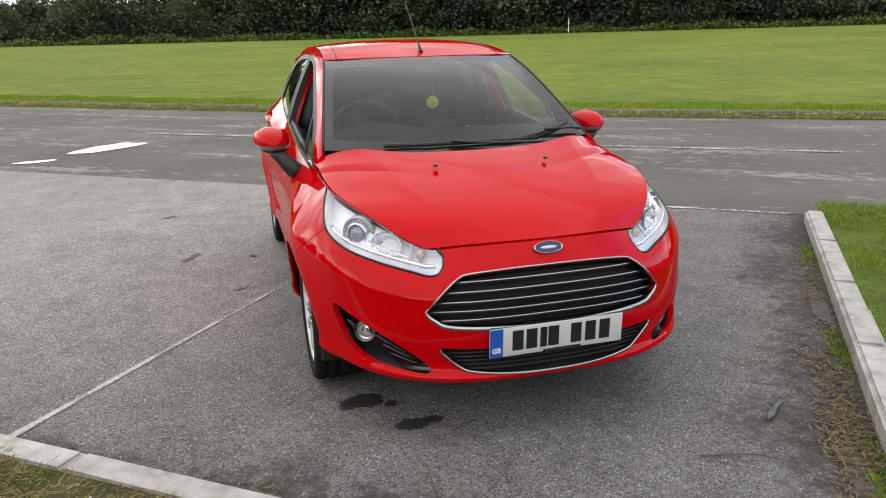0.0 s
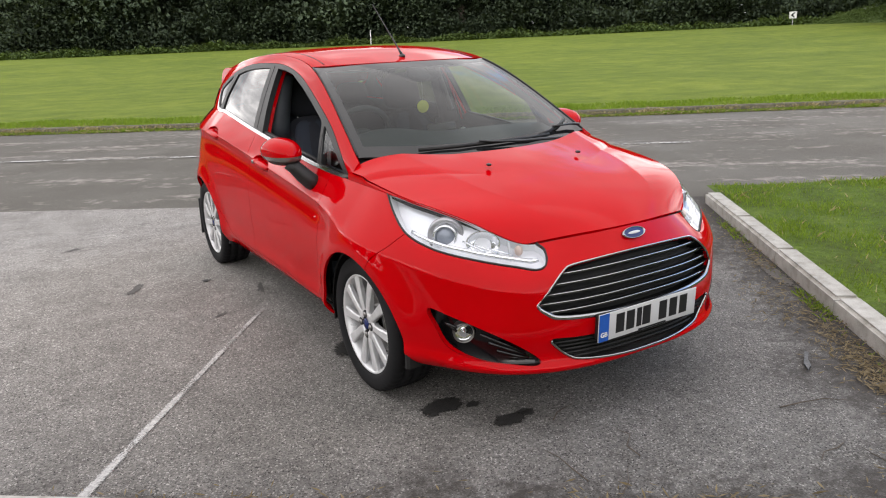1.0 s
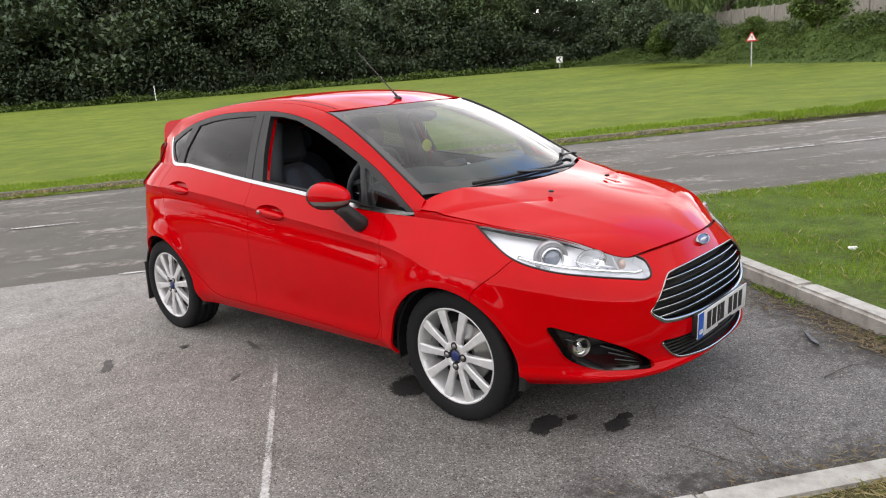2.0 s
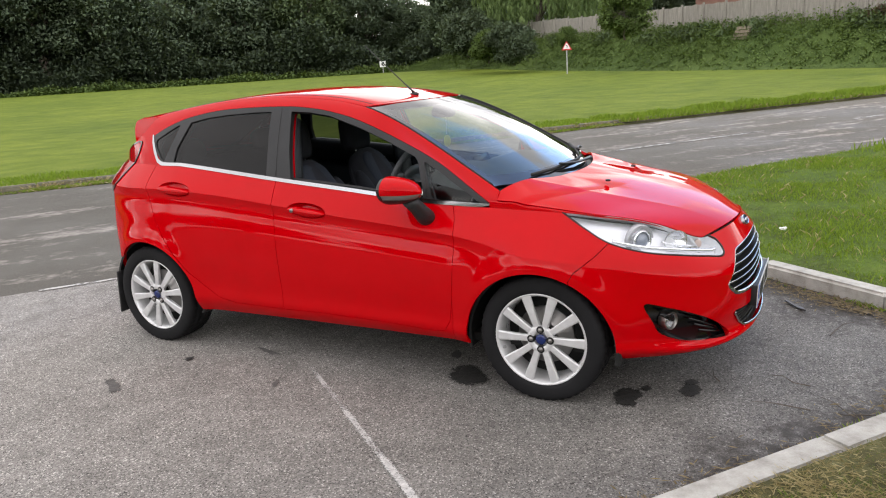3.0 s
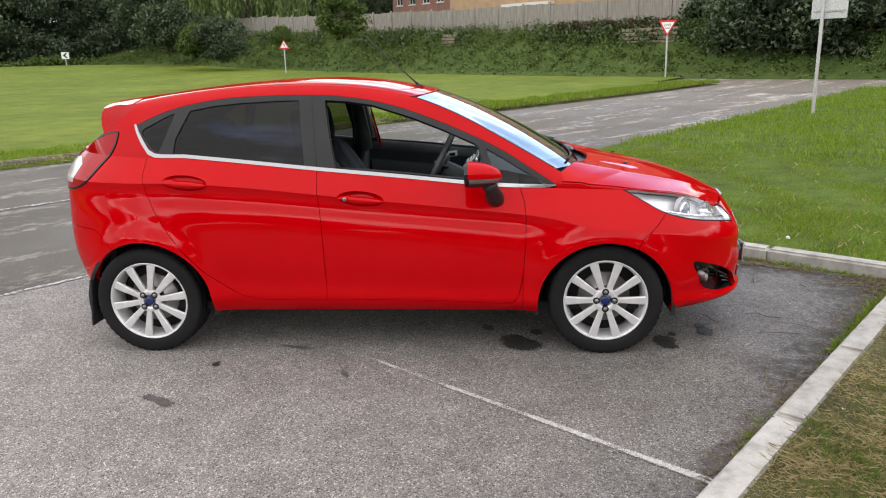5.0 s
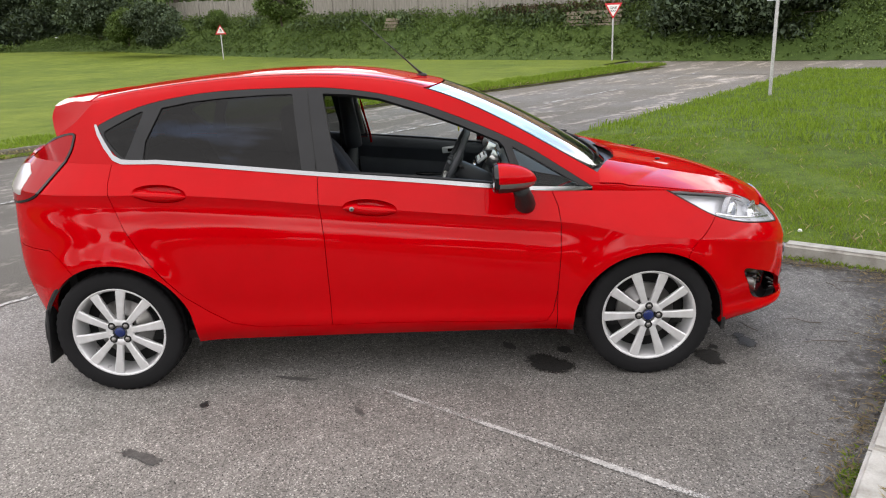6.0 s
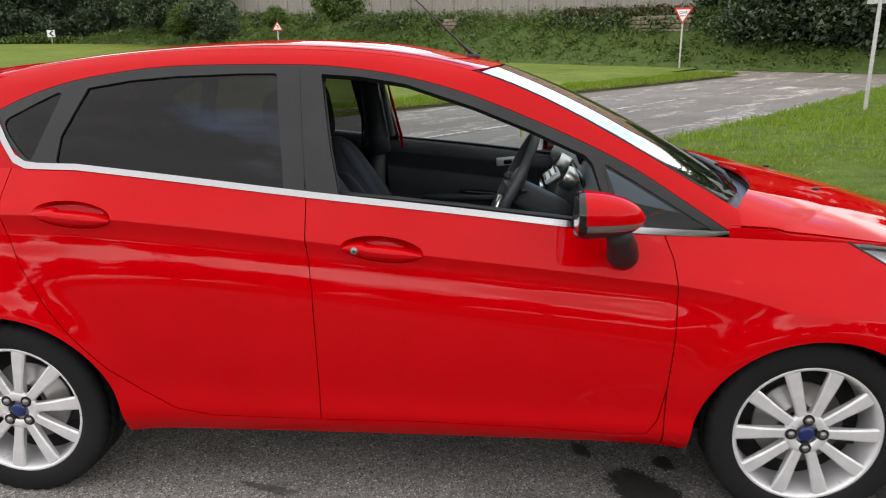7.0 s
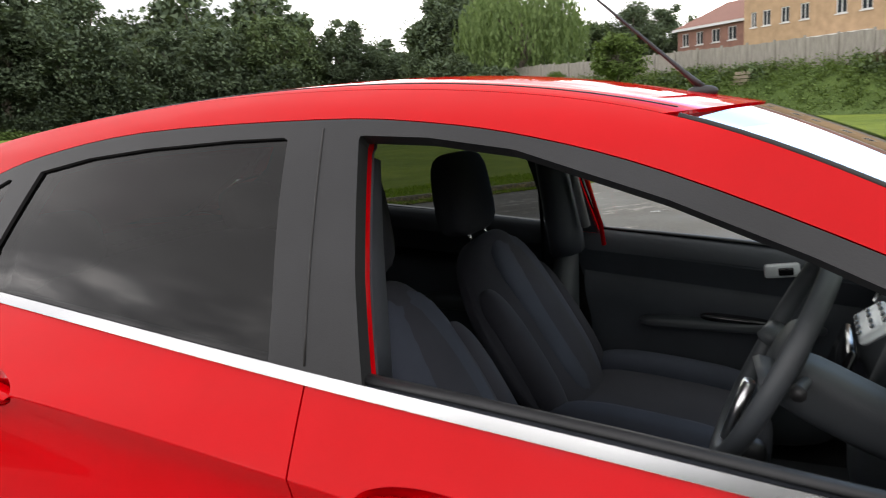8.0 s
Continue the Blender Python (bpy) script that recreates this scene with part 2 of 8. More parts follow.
BLADE = make_leaf("grass_blades", (0.088, 0.15, 0.013), (0.225, 0.325, 0.036))
BLADE_DRY = make_leaf("dry_grass_blades", (0.11, 0.088, 0.047), (0.5, 0.42, 0.255))
BLADE_FRONT = make_leaf("short_kerb_grass", (0.05, 0.085, 0.018), (0.16, 0.215, 0.05))
# lifted and blued: the haze over the distant wood is put into this colour
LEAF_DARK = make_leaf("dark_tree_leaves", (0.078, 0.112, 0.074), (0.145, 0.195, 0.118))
# darker copy of LEAF_DARK, with the shade at the wood's foot in its colour
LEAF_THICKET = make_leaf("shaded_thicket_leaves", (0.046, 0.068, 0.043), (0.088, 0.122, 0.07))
LEAF_MID = make_leaf("mid_green_leaves", (0.078, 0.12, 0.062), (0.15, 0.206, 0.098))
LEAF_WILLOW = make_leaf("willow_leaves", (0.065, 0.105, 0.035), (0.15, 0.21, 0.078))
LEAF_BANK = make_leaf("bank_undergrowth", (0.075, 0.125, 0.032), (0.165, 0.24, 0.07))


def make_bark():
    m, t, p = shader("bark", (0.1, 0.08, 0.06), 0.9)
    a = noise_node(t, 9, 6, 0.7, stretch=(1, 1, 0.2))
    t.links.new(ramp(t, a, [(0.3, (0.04, 0.032, 0.025)), (0.7, (0.14, 0.115, 0.09))]), p.inputs["Base Color"])
    bump(t, p, a, 0.7, 0.05)
    return m


BARK = make_bark()


def make_line_paint(name, ground, worn):
    m, t, p = shader(name, (0.7, 0.7, 0.68), 0.8)
    a = noise_node(t, 26, 6, 0.75)
    b = noise_node(t, 2.2, 4, 0.6)
    wear = ramp(t, blend(t, 0.45, a, b), [(worn, (0, 0, 0)), (worn + 0.12, (1, 1, 1))])
    t.links.new(blend(t, wear, ground, (0.46, 0.45, 0.43)), p.inputs["Base Color"])
    see, mixs = t.nodes.new("ShaderNodeBsdfTransparent"), t.nodes.new("ShaderNodeMixShader")
    t.links.new(wear, mixs.inputs["Fac"])
    t.links.new(see.outputs["BSDF"], mixs.inputs[1])
    t.links.new(p.outputs["BSDF"], mixs.inputs[2])
    t.links.new(mixs.outputs["Shader"], t.nodes["Material Output"].inputs["Surface"])
    return m


LINE_PAINT = make_line_paint("worn_line_paint", (0.1, 0.096, 0.093), 0.42)
WATER = shader("puddle_water", (0.02, 0.02, 0.02), 0.03, IOR=1.33, Specular_IOR_Level=0.9)[0]


def ragged(t, scale, hard):
    """Let the surface break up towards the mesh's rim, by the mesh's own edge values."""
    out = t.nodes["Material Output"]
    p = t.nodes["Principled BSDF"]
    at = t.nodes.new("ShaderNodeAttribute")
    at.attribute_name = "edge"
    add = t.nodes.new("ShaderNodeMath")
    add.operation = "ADD"
    t.links.new(at.outputs["Fac"], add.inputs[0])
    t.links.new(noise_node(t, scale, 6, 0.7), add.inputs[1])
    mask = ramp(t, add.outputs["Value"], [(hard, (0, 0, 0)), (hard + .14, (1, 1, 1))])
    see, mixs = t.nodes.new("ShaderNodeBsdfTransparent"), t.nodes.new("ShaderNodeMixShader")
    t.links.new(mask, mixs.inputs["Fac"])
    t.links.new(see.outputs["BSDF"], mixs.inputs[1])
    t.links.new(p.outputs["BSDF"], mixs.inputs[2])
    t.links.new(mixs.outputs["Shader"], out.inputs["Surface"])


def make_stain(name, col, rough, torn=None):
    m, t, p = shader(name, col, rough)
    a = noise_node(t, 60, 4, 0.7)
    t.links.new(ramp(t, a, [(0.3, tuple(c * 0.55 for c in col)), (0.75, tuple(c * 1.6 for c in col))]), p.inputs["Base Color"])
    bump(t, p, a, 0.5, 0.006)
    if torn:
        ragged(t, *torn)
    return m


BAY_PAINT = make_stain("faded_bay_paint", (0.38, 0.375, 0.365), 0.8, (120, .80))
OIL = make_stain("oil_stained_asphalt", (0.02, 0.019, 0.018), 0.6, (55, .74))
SOIL = make_stain("dark_damp_soil", (0.08, 0.073, 0.065), 0.9, (22, .84))
LITTER = make_leaf("dead_grass_litter", (0.09, 0.065, 0.035), (0.24, 0.19, 0.11))

# car
def make_paint():
    m, t, p = shader("red_car_paint", (0.37, 0.003, 0.005), 0.4)
    p.inputs["Coat Weight"].default_value, p.inputs["Coat Roughness"].default_value = 0.62, 0.02
    p.inputs["Coat IOR"].default_value = 1.34
    p.inputs["Specular IOR Level"].default_value = 0.0
    film = noise_node(t, 7, 4, 0.6)
    t.links.new(ramp(t, film, [(0.3, (0.45, 0.0001, 0.0020)), (0.75, (0.485, 0.0003, 0.0032))]), p.inputs["Base Color"])
    t.links.new(ramp(t, noise_node(t, 3.5, 5), [(0.35, (0.006,) * 3), (0.75, (0.022,) * 3)]), p.inputs["Coat Roughness"])
    return m


PAINT = make_paint()
CHROME = shader("chrome", (0.37, 0.375, 0.385), 0.2, 1.0)[0]
SATIN = shader("satin_bright_trim", (0.78, 0.78, 0.78), 0.28, 1.0)[0]


def make_grained(name, col, rough, scale=400, depth=0.0006):
    m, t, p = shader(name, col, rough)
    a, b = noise_node(t, scale, 2), noise_node(t, 5, 5)
    t.links.new(ramp(t, b, [(0.3, tuple(c * 0.8 for c in col)), (0.7, tuple(c * 1.2 for c in col))]), p.inputs["Base Color"])
    bump(t, p, a, 0.35, depth)
    return m


BLACK_TRIM = make_grained("black_trim_film", (0.019, 0.0195, 0.021), 0.45)
BLACK_TRIM.node_tree.nodes["Principled BSDF"].inputs["Specular IOR Level"].default_value = 0.3
BLACK_PLASTIC = make_grained("black_plastic", (0.013, 0.013, 0.014), 0.5)
BORDER_GLASS = shader("black_printed_glass", (0.012, 0.012, 0.013), 0.02)[0]
GLOSS_BLACK = shader("gloss_black", (0.006, 0.006, 0.007), 0.12)[0]
RUBBER = make_grained("tyre_rubber", (0.011, 0.011, 0.012), 0.8, 220, 0.001)
RUBBER.node_tree.nodes["Principled BSDF"].inputs["Specular IOR Level"].default_value = 0.2
SEAL = shader("rubber_seal", (0.008, 0.008, 0.008), 0.6)[0]
# black of the underbody, also used as painted shade in gaps and recesses
SHADOW_GAP = shader("underbody_and_gap_black", (0.006, 0.006, 0.006), 0.8)[0]
DASH = make_grained("dark_soft_plastic", (0.036, 0.041, 0.046), 0.55)
FABRIC = make_grained("charcoal_seat_fabric", (0.027, 0.028, 0.037), 0.92, 700, 0.001)
FABRIC_BLUE = make_grained("blue_grey_seat_fabric", (0.036, 0.042, 0.06), 0.9, 700, 0.001)
HEADLINER = make_grained("grey_headlining", (0.3, 0.3, 0.295), 0.95)
CARPET = make_grained("charcoal_carpet", (0.028, 0.029, 0.033), 0.95, 500, 0.002)
CARD_GREY = make_grained("dark_grey_card", (0.036, 0.041, 0.05), 0.6)
SILVER = make_grained("silver_plastic", (0.55, 0.56, 0.58), 0.35)


def make_alloy():
    m, t, p = shader("silver_alloy", (0.68, 0.69, 0.7), 0.3, 0.35)
    a = noise_node(t, 18, 5)
    t.links.new(ramp(t, a, [(0.3, (0.60, 0.60, 0.605)), (0.7, (0.72, 0.725, 0.735))]), p.inputs["Base Color"])
    t.links.new(ramp(t, a, [(0.3, (0.42,) * 3), (0.7, (0.26,) * 3)]), p.inputs["Roughness"])
    return m


ALLOY = make_alloy()
DISC = shader("brake_steel", (0.32, 0.31, 0.3), 0.4, 1.0)[0]
BADGE_BLUE = shader("badge_blue", (0.01, 0.022, 0.11), 0.2)[0]
PLATE_WHITE = shader("plate_white", (0.55, 0.55, 0.56), 0.4)[0]
PLATE_BLUE = shader("plate_blue", (0.01, 0.09, 0.42), 0.4)[0]
INK = shader("black_lettering", (0.008, 0.008, 0.01), 0.5)[0]
WHITE_INK = shader("white_lettering", (0.75, 0.75, 0.75), 0.5)[0]
LAMP_SILVER = shader("lamp_reflector", (0.82, 0.83, 0.85), 0.16, 0.9)[0]
LAMP_BODY = shader("lamp_housing_silver", (0.8, 0.81, 0.83), 0.28, 0.2)[0]
ORANGE = shader("amber_bulb", (0.55, 0.42, 0.36), 0.3)[0]
REVERSE_LENS = shader("clear_reversing_lens", (0.62, 0.58, 0.58), 0.15, 0.3)[0]
RED_LENS = shader("red_lamp_lens", (0.33, 0.0015, 0.005), 0.08, Specular_IOR_Level=0.25)[0]
YELLOW = shader("yellow_card", (0.75, 0.72, 0.06), 0.6)[0]


def make_glass(name, tint, opacity, gloss=0.0, mirror=1.0):
    """Thin automotive glass: see-through with the tint, with a clear reflection."""
    m = bpy.data.materials.new(name)
    m.use_nodes = True
    t = m.node_tree
    t.nodes.remove(t.nodes["Principled BSDF"])
    out = t.nodes["Material Output"]
    see, refl, mixs, fr, power = (t.nodes.new(k) for k in ("ShaderNodeBsdfTransparent", "ShaderNodeBsdfGlossy", "ShaderNodeMixShader", "ShaderNodeLayerWeight", "ShaderNodeMath"))
    see.inputs["Color"].default_value = (*(c * (1 - opacity) for c in tint), 1)
    refl.inputs["Roughness"].default_value = gloss
    fr.inputs["Blend"].default_value = 0.5
    power.operation, power.inputs[1].default_value = "POWER", 4.5
    boost = t.nodes.new("ShaderNodeMath")
    boost.operation, boost.use_clamp = "MULTIPLY_ADD", True
    boost.inputs[1].default_value, boost.inputs[2].default_value = mirror, 0.027
    t.links.new(fr.outputs["Facing"], power.inputs[0])
    t.links.new(power.outputs["Value"], boost.inputs[0])
    t.links.new(boost.outputs["Value"], mixs.inputs["Fac"])
    t.links.new(see.outputs["BSDF"], mixs.inputs[1])
    t.links.new(refl.outputs["BSDF"], mixs.inputs[2])
    t.links.new(mixs.outputs["Shader"], out.inputs["Surface"])
    return m


GLASS = make_glass("windscreen_glass", (0.82, 0.93, 0.88), 0.42, mirror=1.4)
GLASS_SIDE = make_glass("side_glass", (0.94, 0.97, 0.95), 0.05)
GLASS_DARK = make_glass("privacy_glass", (0.54, 0.58, 0.58), 0.72, mirror=1.15)
LENS = make_glass("clear_lamp_lens", (0.97, 0.98, 1.0), 0.02)
# ---------------------------------------------------------------- site plan
# The bays and the road lie turned against the car: a runs along the front kerb, b away from it.
CORNER, SITE_TURN = (0.42, -3.40), -37.3
E1 = (math.cos(radians(SITE_TURN)), math.sin(radians(SITE_TURN)))
E2 = (-E1[1], E1[0])
BAY_DEPTH, ROAD_FAR, BANK_A = 4.85, 12.45, 26.2


def site(a, b):
    return CORNER[0] + a * E1[0] + b * E2[0], CORNER[1] + a * E1[1] + b * E2[1]


def rise(x, y):
    """The land rises gently away from the car park."""
    r = math.hypot(x, y)
    return 0.00045 * max(0.0, min(r, 62.0) - 5.0) ** 2 + 0.012 * max(0.0, min(r, 150.0) - 62.0)


def mesh_of(name, verts, faces, smooth=False):
    me = bpy.data.meshes.new(name)
    me.from_pydata(verts, [], faces, shade_flat=not smooth)
    return me


def part(name, bm, material, parent, label=""):
    """Link a bmesh or mesh as one object under parent."""
    if isinstance(bm, bmesh.types.BMesh):
        me = bpy.data.meshes.new(name)
        bm.normal_update()
        bm.to_mesh(me)
        bm.free()
    else:
        me = bm
    if material and not me.materials:
        me.materials.append(material)
    ob = new(name, me)
    ob.parent = parent
    return tagged(ob, label)


def thing(name, label, category, at=(0, 0, 0), turn=0.0, group="", kind=""):
    ob = new(name)
    ob.empty_display_size = 0.2
    ob.matrix_world = pose(*at, 0, 0, turn)
    return tagged(ob, label, category, group, kind)


def sheet(name, a_range, b_range, lift, step, material, label, category, edge=None):
    """A stretch of ground in site coordinates that follows the rise of the land."""
    na = max(2, int((a_range[1] - a_range[0]) / step) + 1)
    nb = max(2, int((b_range[1] - b_range[0]) / step) + 1)
    verts, faces = [], []
    for i in range(na):
        for j in range(nb):
            a = a_range[0] + (a_range[1] - a_range[0]) * i / (na - 1)
            b = b_range[0] + (b_range[1] - b_range[0]) * j / (nb - 1)
            if edge:
                a, b = edge(a, b)
            x, y = site(a, b)
            verts.append((x, y, rise(x, y) + lift(a, b) if callable(lift) else rise(x, y) + lift))
    for i in range(na - 1):
        for j in range(nb - 1):
            faces.append((i * nb + j, (i + 1) * nb + j, (i + 1) * nb + j + 1, i * nb + j + 1))
    me = mesh_of(name, verts, faces, True)
    me.materials.append(material)
    return tagged(new(name, me), label, category, kind="structure")


def ground_disc():
    verts, faces, rings = [], [], [0.5, 6, 12, 18, 25, 32, 40, 50, 60, 72, 85, 100, 120, 180, 300, 600, 1500, 3500]
    n = 72
    for r in rings:
        for i in range(n):
            x, y = r * math.cos(2 * math.pi * i / n), r * math.sin(2 * math.pi * i / n)
            verts.append((x, y, rise(x, y) - 0.06 - (0.1 if r < 100 else 0.0)))
    for k in range(len(rings) - 1):
        for i in range(n):
            j = (i + 1) % n
            faces.append((k * n + i, (k + 1) * n + i, (k + 1) * n + j, k * n + j))
    faces.append(tuple(range(n)))
    me = mesh_of("ground", verts, faces, True)
    me.materials.append(LAWN)
    tagged(new("ground", me), "rolling green grassland reaching to the horizon", "ground", kind="structure")


ground_disc()
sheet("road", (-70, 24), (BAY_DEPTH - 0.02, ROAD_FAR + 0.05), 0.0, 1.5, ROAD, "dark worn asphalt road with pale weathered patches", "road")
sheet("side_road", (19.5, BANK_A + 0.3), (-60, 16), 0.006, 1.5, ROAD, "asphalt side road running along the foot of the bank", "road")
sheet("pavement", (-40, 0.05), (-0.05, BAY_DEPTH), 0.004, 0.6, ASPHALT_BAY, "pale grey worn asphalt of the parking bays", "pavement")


def field_edge(a, b):
    """The field's edge swings a little towards the road at its far end."""
    return a, b - 0.091 * max(0.0, a - 6.0) * max(0.0, 1 - (b - ROAD_FAR) / 20)


sheet("field", (-95, 23.3), (ROAD_FAR + 0.12, 120), 0.07, 1.6, LAWN, "wide mown green field sloping gently up to the trees", "field", field_edge)
sheet("field_end", (23.2, BANK_A + 0.5), (13.5, 120), 0.066, 1.6, LAWN, "mown green field reaching the foot of the bank", "field")
sheet("gutter", (-60, 23), (ROAD_FAR - 0.33, ROAD_FAR + 0.01), 0.008, 0.5, VERGE_FRONT, "mossy overgrown gutter at the foot of the field kerb", "gutter", field_edge)
sheet("verge", (0.1, 19.8), (-30, 4.98), lambda a, b: 0.085 + 0.05 * min(1.0, max(0.0, (a - 1) / 6)) + 0.012 * math.sin(a * 3.1) * math.sin(b * 2.3),
      0.4, VERGE, "rough green grass verge behind the kerb", "verge")
sheet("verge_front", (-40, 0.1), (-30, -0.128), lambda a, b: 0.094 + 0.010 * math.sin(a * 3.7) * math.sin(b * 2.9), 0.4, VERGE_FRONT,
      "patchy mown grass and soil beyond the front kerb", "verge")


# ---------------------------------------------------------------- kerbs
def kerb_run(name, label, start, way, length, stone, width, height, drop=0.12, material=CONCRETE):
    """A row of bevelled kerb stones; the setting's object carries each stone."""
    home = new(name)
    tagged(home, label, "kerb", kind="structure")
    bm = bmesh.new()
    bmesh.ops.create_cube(bm, size=1.0)
    bmesh.ops.scale(bm, vec=(stone - 0.006, width, height + drop), verts=bm.verts)
    top = [e for e in bm.edges if all(v.co.z > 0 for v in e.verts)]
    bmesh.ops.bevel(bm, geom=top, offset=0.018, segments=3, affect="EDGES")
    me = bpy.data.meshes.new("kerb_stone")
    bm.to_mesh(me)
    bm.free()
    me.materials.append(material)
    rng = random.Random(len(name))
    turn = math.degrees(math.atan2(way[1], way[0]))
    for i in range(int(length / stone)):
        d = (i + 0.5) * stone
        x, y = start[0] + way[0] * d, start[1] + way[1] * d
        ob = new("kerb_stone", me)
        ob.parent = home
        ob.matrix_basis = pose(x, y, rise(x, y) + (height - drop) / 2 + rng.uniform(-0.0015, 0.0015), rng.uniform(-0.15, 0.15), rng.uniform(-0.1, 0.1), turn + rng.uniform(-0.1, 0.1))


KERB_W = 0.135
kerb_run("kerb_front", "pale concrete kerb stones along the front of the bays", site(0.14 - 0.915 * 34, -KERB_W / 2), E1, 0.915 * 34, 0.915, KERB_W, 0.1)
kerb_run("kerb_side", "pale concrete kerb stones beside the grass verge", site(KERB_W / 2, 0.0), E2, 4.6, 0.915, KERB_W, 0.1)
kerb_run("kerb_field", "weathered low concrete kerb edging the field", site(-60, ROAD_FAR + 0.06), E1, 66, 0.915, 0.12, 0.1, material=CONCRETE_OLD)
BEND = Vector((*site(23.0, ROAD_FAR - 1.55), 0)) - Vector((*site(6.0, ROAD_FAR + .06), 0))
kerb_run("kerb_bend", "weathered low concrete kerb edging the field", site(6.0, ROAD_FAR + 0.06), tuple(BEND.normalized())[:2], BEND.length, 0.915, 0.12, 0.1, material=CONCRETE_OLD)


# ---------------------------------------------------------------- road markings, stains, puddles
def strip(name, a0, a1, b0, b1, lift, material, label, along="a", n=24, ragged=0.012):
    rng = random.Random(int(1000 * (abs(a0) + abs(b1))))
    verts, faces = [], []
    for i in range(n + 1):
        f = i / n
        for side in (0, 1):
            if along == "a":
                a, b = a0 + (a1 - a0) * f, (b0, b1)[side] + rng.uniform(-ragged, ragged)
            else:
                a, b = (a0, a1)[side] + rng.uniform(-ragged, ragged), b0 + (b1 - b0) * f
            x, y = site(a, b)
            verts.append((x, y, rise(x, y) + lift))
    for i in range(n):
        faces.append((2 * i, 2 * i + 2, 2 * i + 3, 2 * i + 1) if along == "a" else (2 * i, 2 * i + 1, 2 * i + 3, 2 * i + 2))
    me = mesh_of(name, verts, faces)
    me.materials.append(material)
    tagged(new(name, me), label, "road marking", group="road markings", kind="structure")


for k in range(-5, 3):
    strip("road_line", 3.2 + 6.6 * k, 7.3 + 6.6 * k, 8.36, 8.46, 0.012, LINE_PAINT, "worn white dashed centre line on the road")

strip("bay_end_line", -4.6, -0.08, 4.795, 4.845, 0.011, LINE_PAINT, "thin pale worn line across the open end of the bays", n=60)


def bay_line(a, b0, b1, width):
    """A hand-painted line whose paint thins out away from the kerb and towards its edges."""
    verts, faces, thick = [], [], []
    n = 60
    for i in range(n + 1):
        f = i / n
        for k in (-1, -.35, .35, 1):
            x, y = site(a + k * width * .5 * (1.15 - .35 * f), b0 + (b1 - b0) * f)
            verts.append((x, y, rise(x, y) + .009))
            thick.append((.52 - .14 * f + .06 * math.sin(f * 23) + .04 * math.sin(f * 51)) * (1 if abs(k) < .5 else .25))
    for i in range(n):
        for k in range(3):
            p = 4 * i + k
            faces.append((p, p + 1, p + 5, p + 4))
    me = mesh_of("bay_line", verts, faces)
    me.attributes.new("edge", "FLOAT", "POINT").data.foreach_set("value", thick)
    me.materials.append(BAY_PAINT)
    tagged(new("bay_line", me), "faded white bay line on grey asphalt", "road marking", group="road markings", kind="structure")


bay_line(-3.113, 0.03, 1.98, .054)


def blot(name, x, y, rx, ry, turn, lift, material, label, category, seed, rough=0.28):
    """An irregular flat patch."""
    rng = random.Random(seed)
    n = 40
    ph = [rng.uniform(0, 6.28) for _ in range(5)]
    verts = [(0, 0, lift)]
    for i in range(n):
        th = 2 * math.pi * i / n
        r = 1 + rough * sum(math.sin((k + 2) * th + ph[k]) / (k + 1.5) for k in range(5)) + rng.uniform(-0.05, 0.05)
        verts.append((1.3 * rx * r * math.cos(th), 1.3 * ry * r * math.sin(th), lift))
    me = mesh_of(name, verts, [(0, i + 1, (i + 1) % n + 1) for i in range(n)])
    me.attributes.new("edge", "FLOAT", "POINT").data.foreach_set("value", [1.0] + [0.0] * n)
    me.materials.append(material)
    ob = new(name, me)
    ob.matrix_world = pose(x, y, rise(x, y), 0, 0, turn)
    return tagged(ob, label, category, group=category + "s", kind="structure")


for i, (x, y, rx, ry, turn) in enumerate(((-0.667 + .02, -1.597, 0.105, 0.065, 20), (-0.49, -1.85, 0.07, 0.05, 10), (-0.40, -1.84, 0.035, 0.028, 0), (-0.54, -1.66, 0.03, 0.022, 0),
                                          (-0.68, -0.80, 0.13, 0.10, 60), (-0.45, -0.62, 0.05, 0.03, 30), (-0.52, -0.9, 0.05, 0.035, 0), (-1.0, 0.82, 0.03, 0.02, 0))):
    blot("oil_stain", x, y, rx, ry, turn, 0.0085 + .0006 * i, OIL, "dark oil stain soaked into the asphalt", "stain", 40 + i, 0.15)
PALE_STAIN = make_stain("faint_damp_asphalt", (0.075, 0.071, 0.067), 0.8, (48, .98))
for i, (x, y, rx, ry, turn) in enumerate(((-1.42, 0.94, 0.14, 0.05, 60), (-0.75, 0.45, 0.12, 0.03, 70), (-1.1, 0.1, 0.05, 0.025, 40), (-1.65, 2.35, 0.1, 0.04, 10))):
    blot("damp_patch", x, y, rx, ry, turn, 0.0075, PALE_STAIN, "faint dark damp patch on the asphalt", "stain", 90 + i, 0.4)
blot("puddle", -2.86, 7.62, 0.5, 0.2, 53, 0.011, WATER, "shallow puddle of rain water on the road", "puddle", 5, 0.2)
blot("puddle", -3.62, 6.55, 0.17, 0.09, 10, 0.011, WATER, "small shallow puddle on the road", "puddle", 8, 0.2)
# damp dirt gathered where the two kerbs meet
for i, (a, b, ra, rb) in enumerate(((-0.5, 0.06, 0.4, 0.05), (-0.08, 0.7, 0.07, 0.5), (-2.9, 0.07, 0.22, 0.07), (-2.1, 0.06, 0.25, 0.05), (-0.07, 2.6, 0.06, 0.5))):
    x, y = site(a, b)
    blot("dirt_patch", x, y, ra, rb, SITE_TURN, 0.0065 + 0.0004 * i, SOIL, "dark damp dirt gathered along the kerb", "dirt", 140 + i, 0.3)
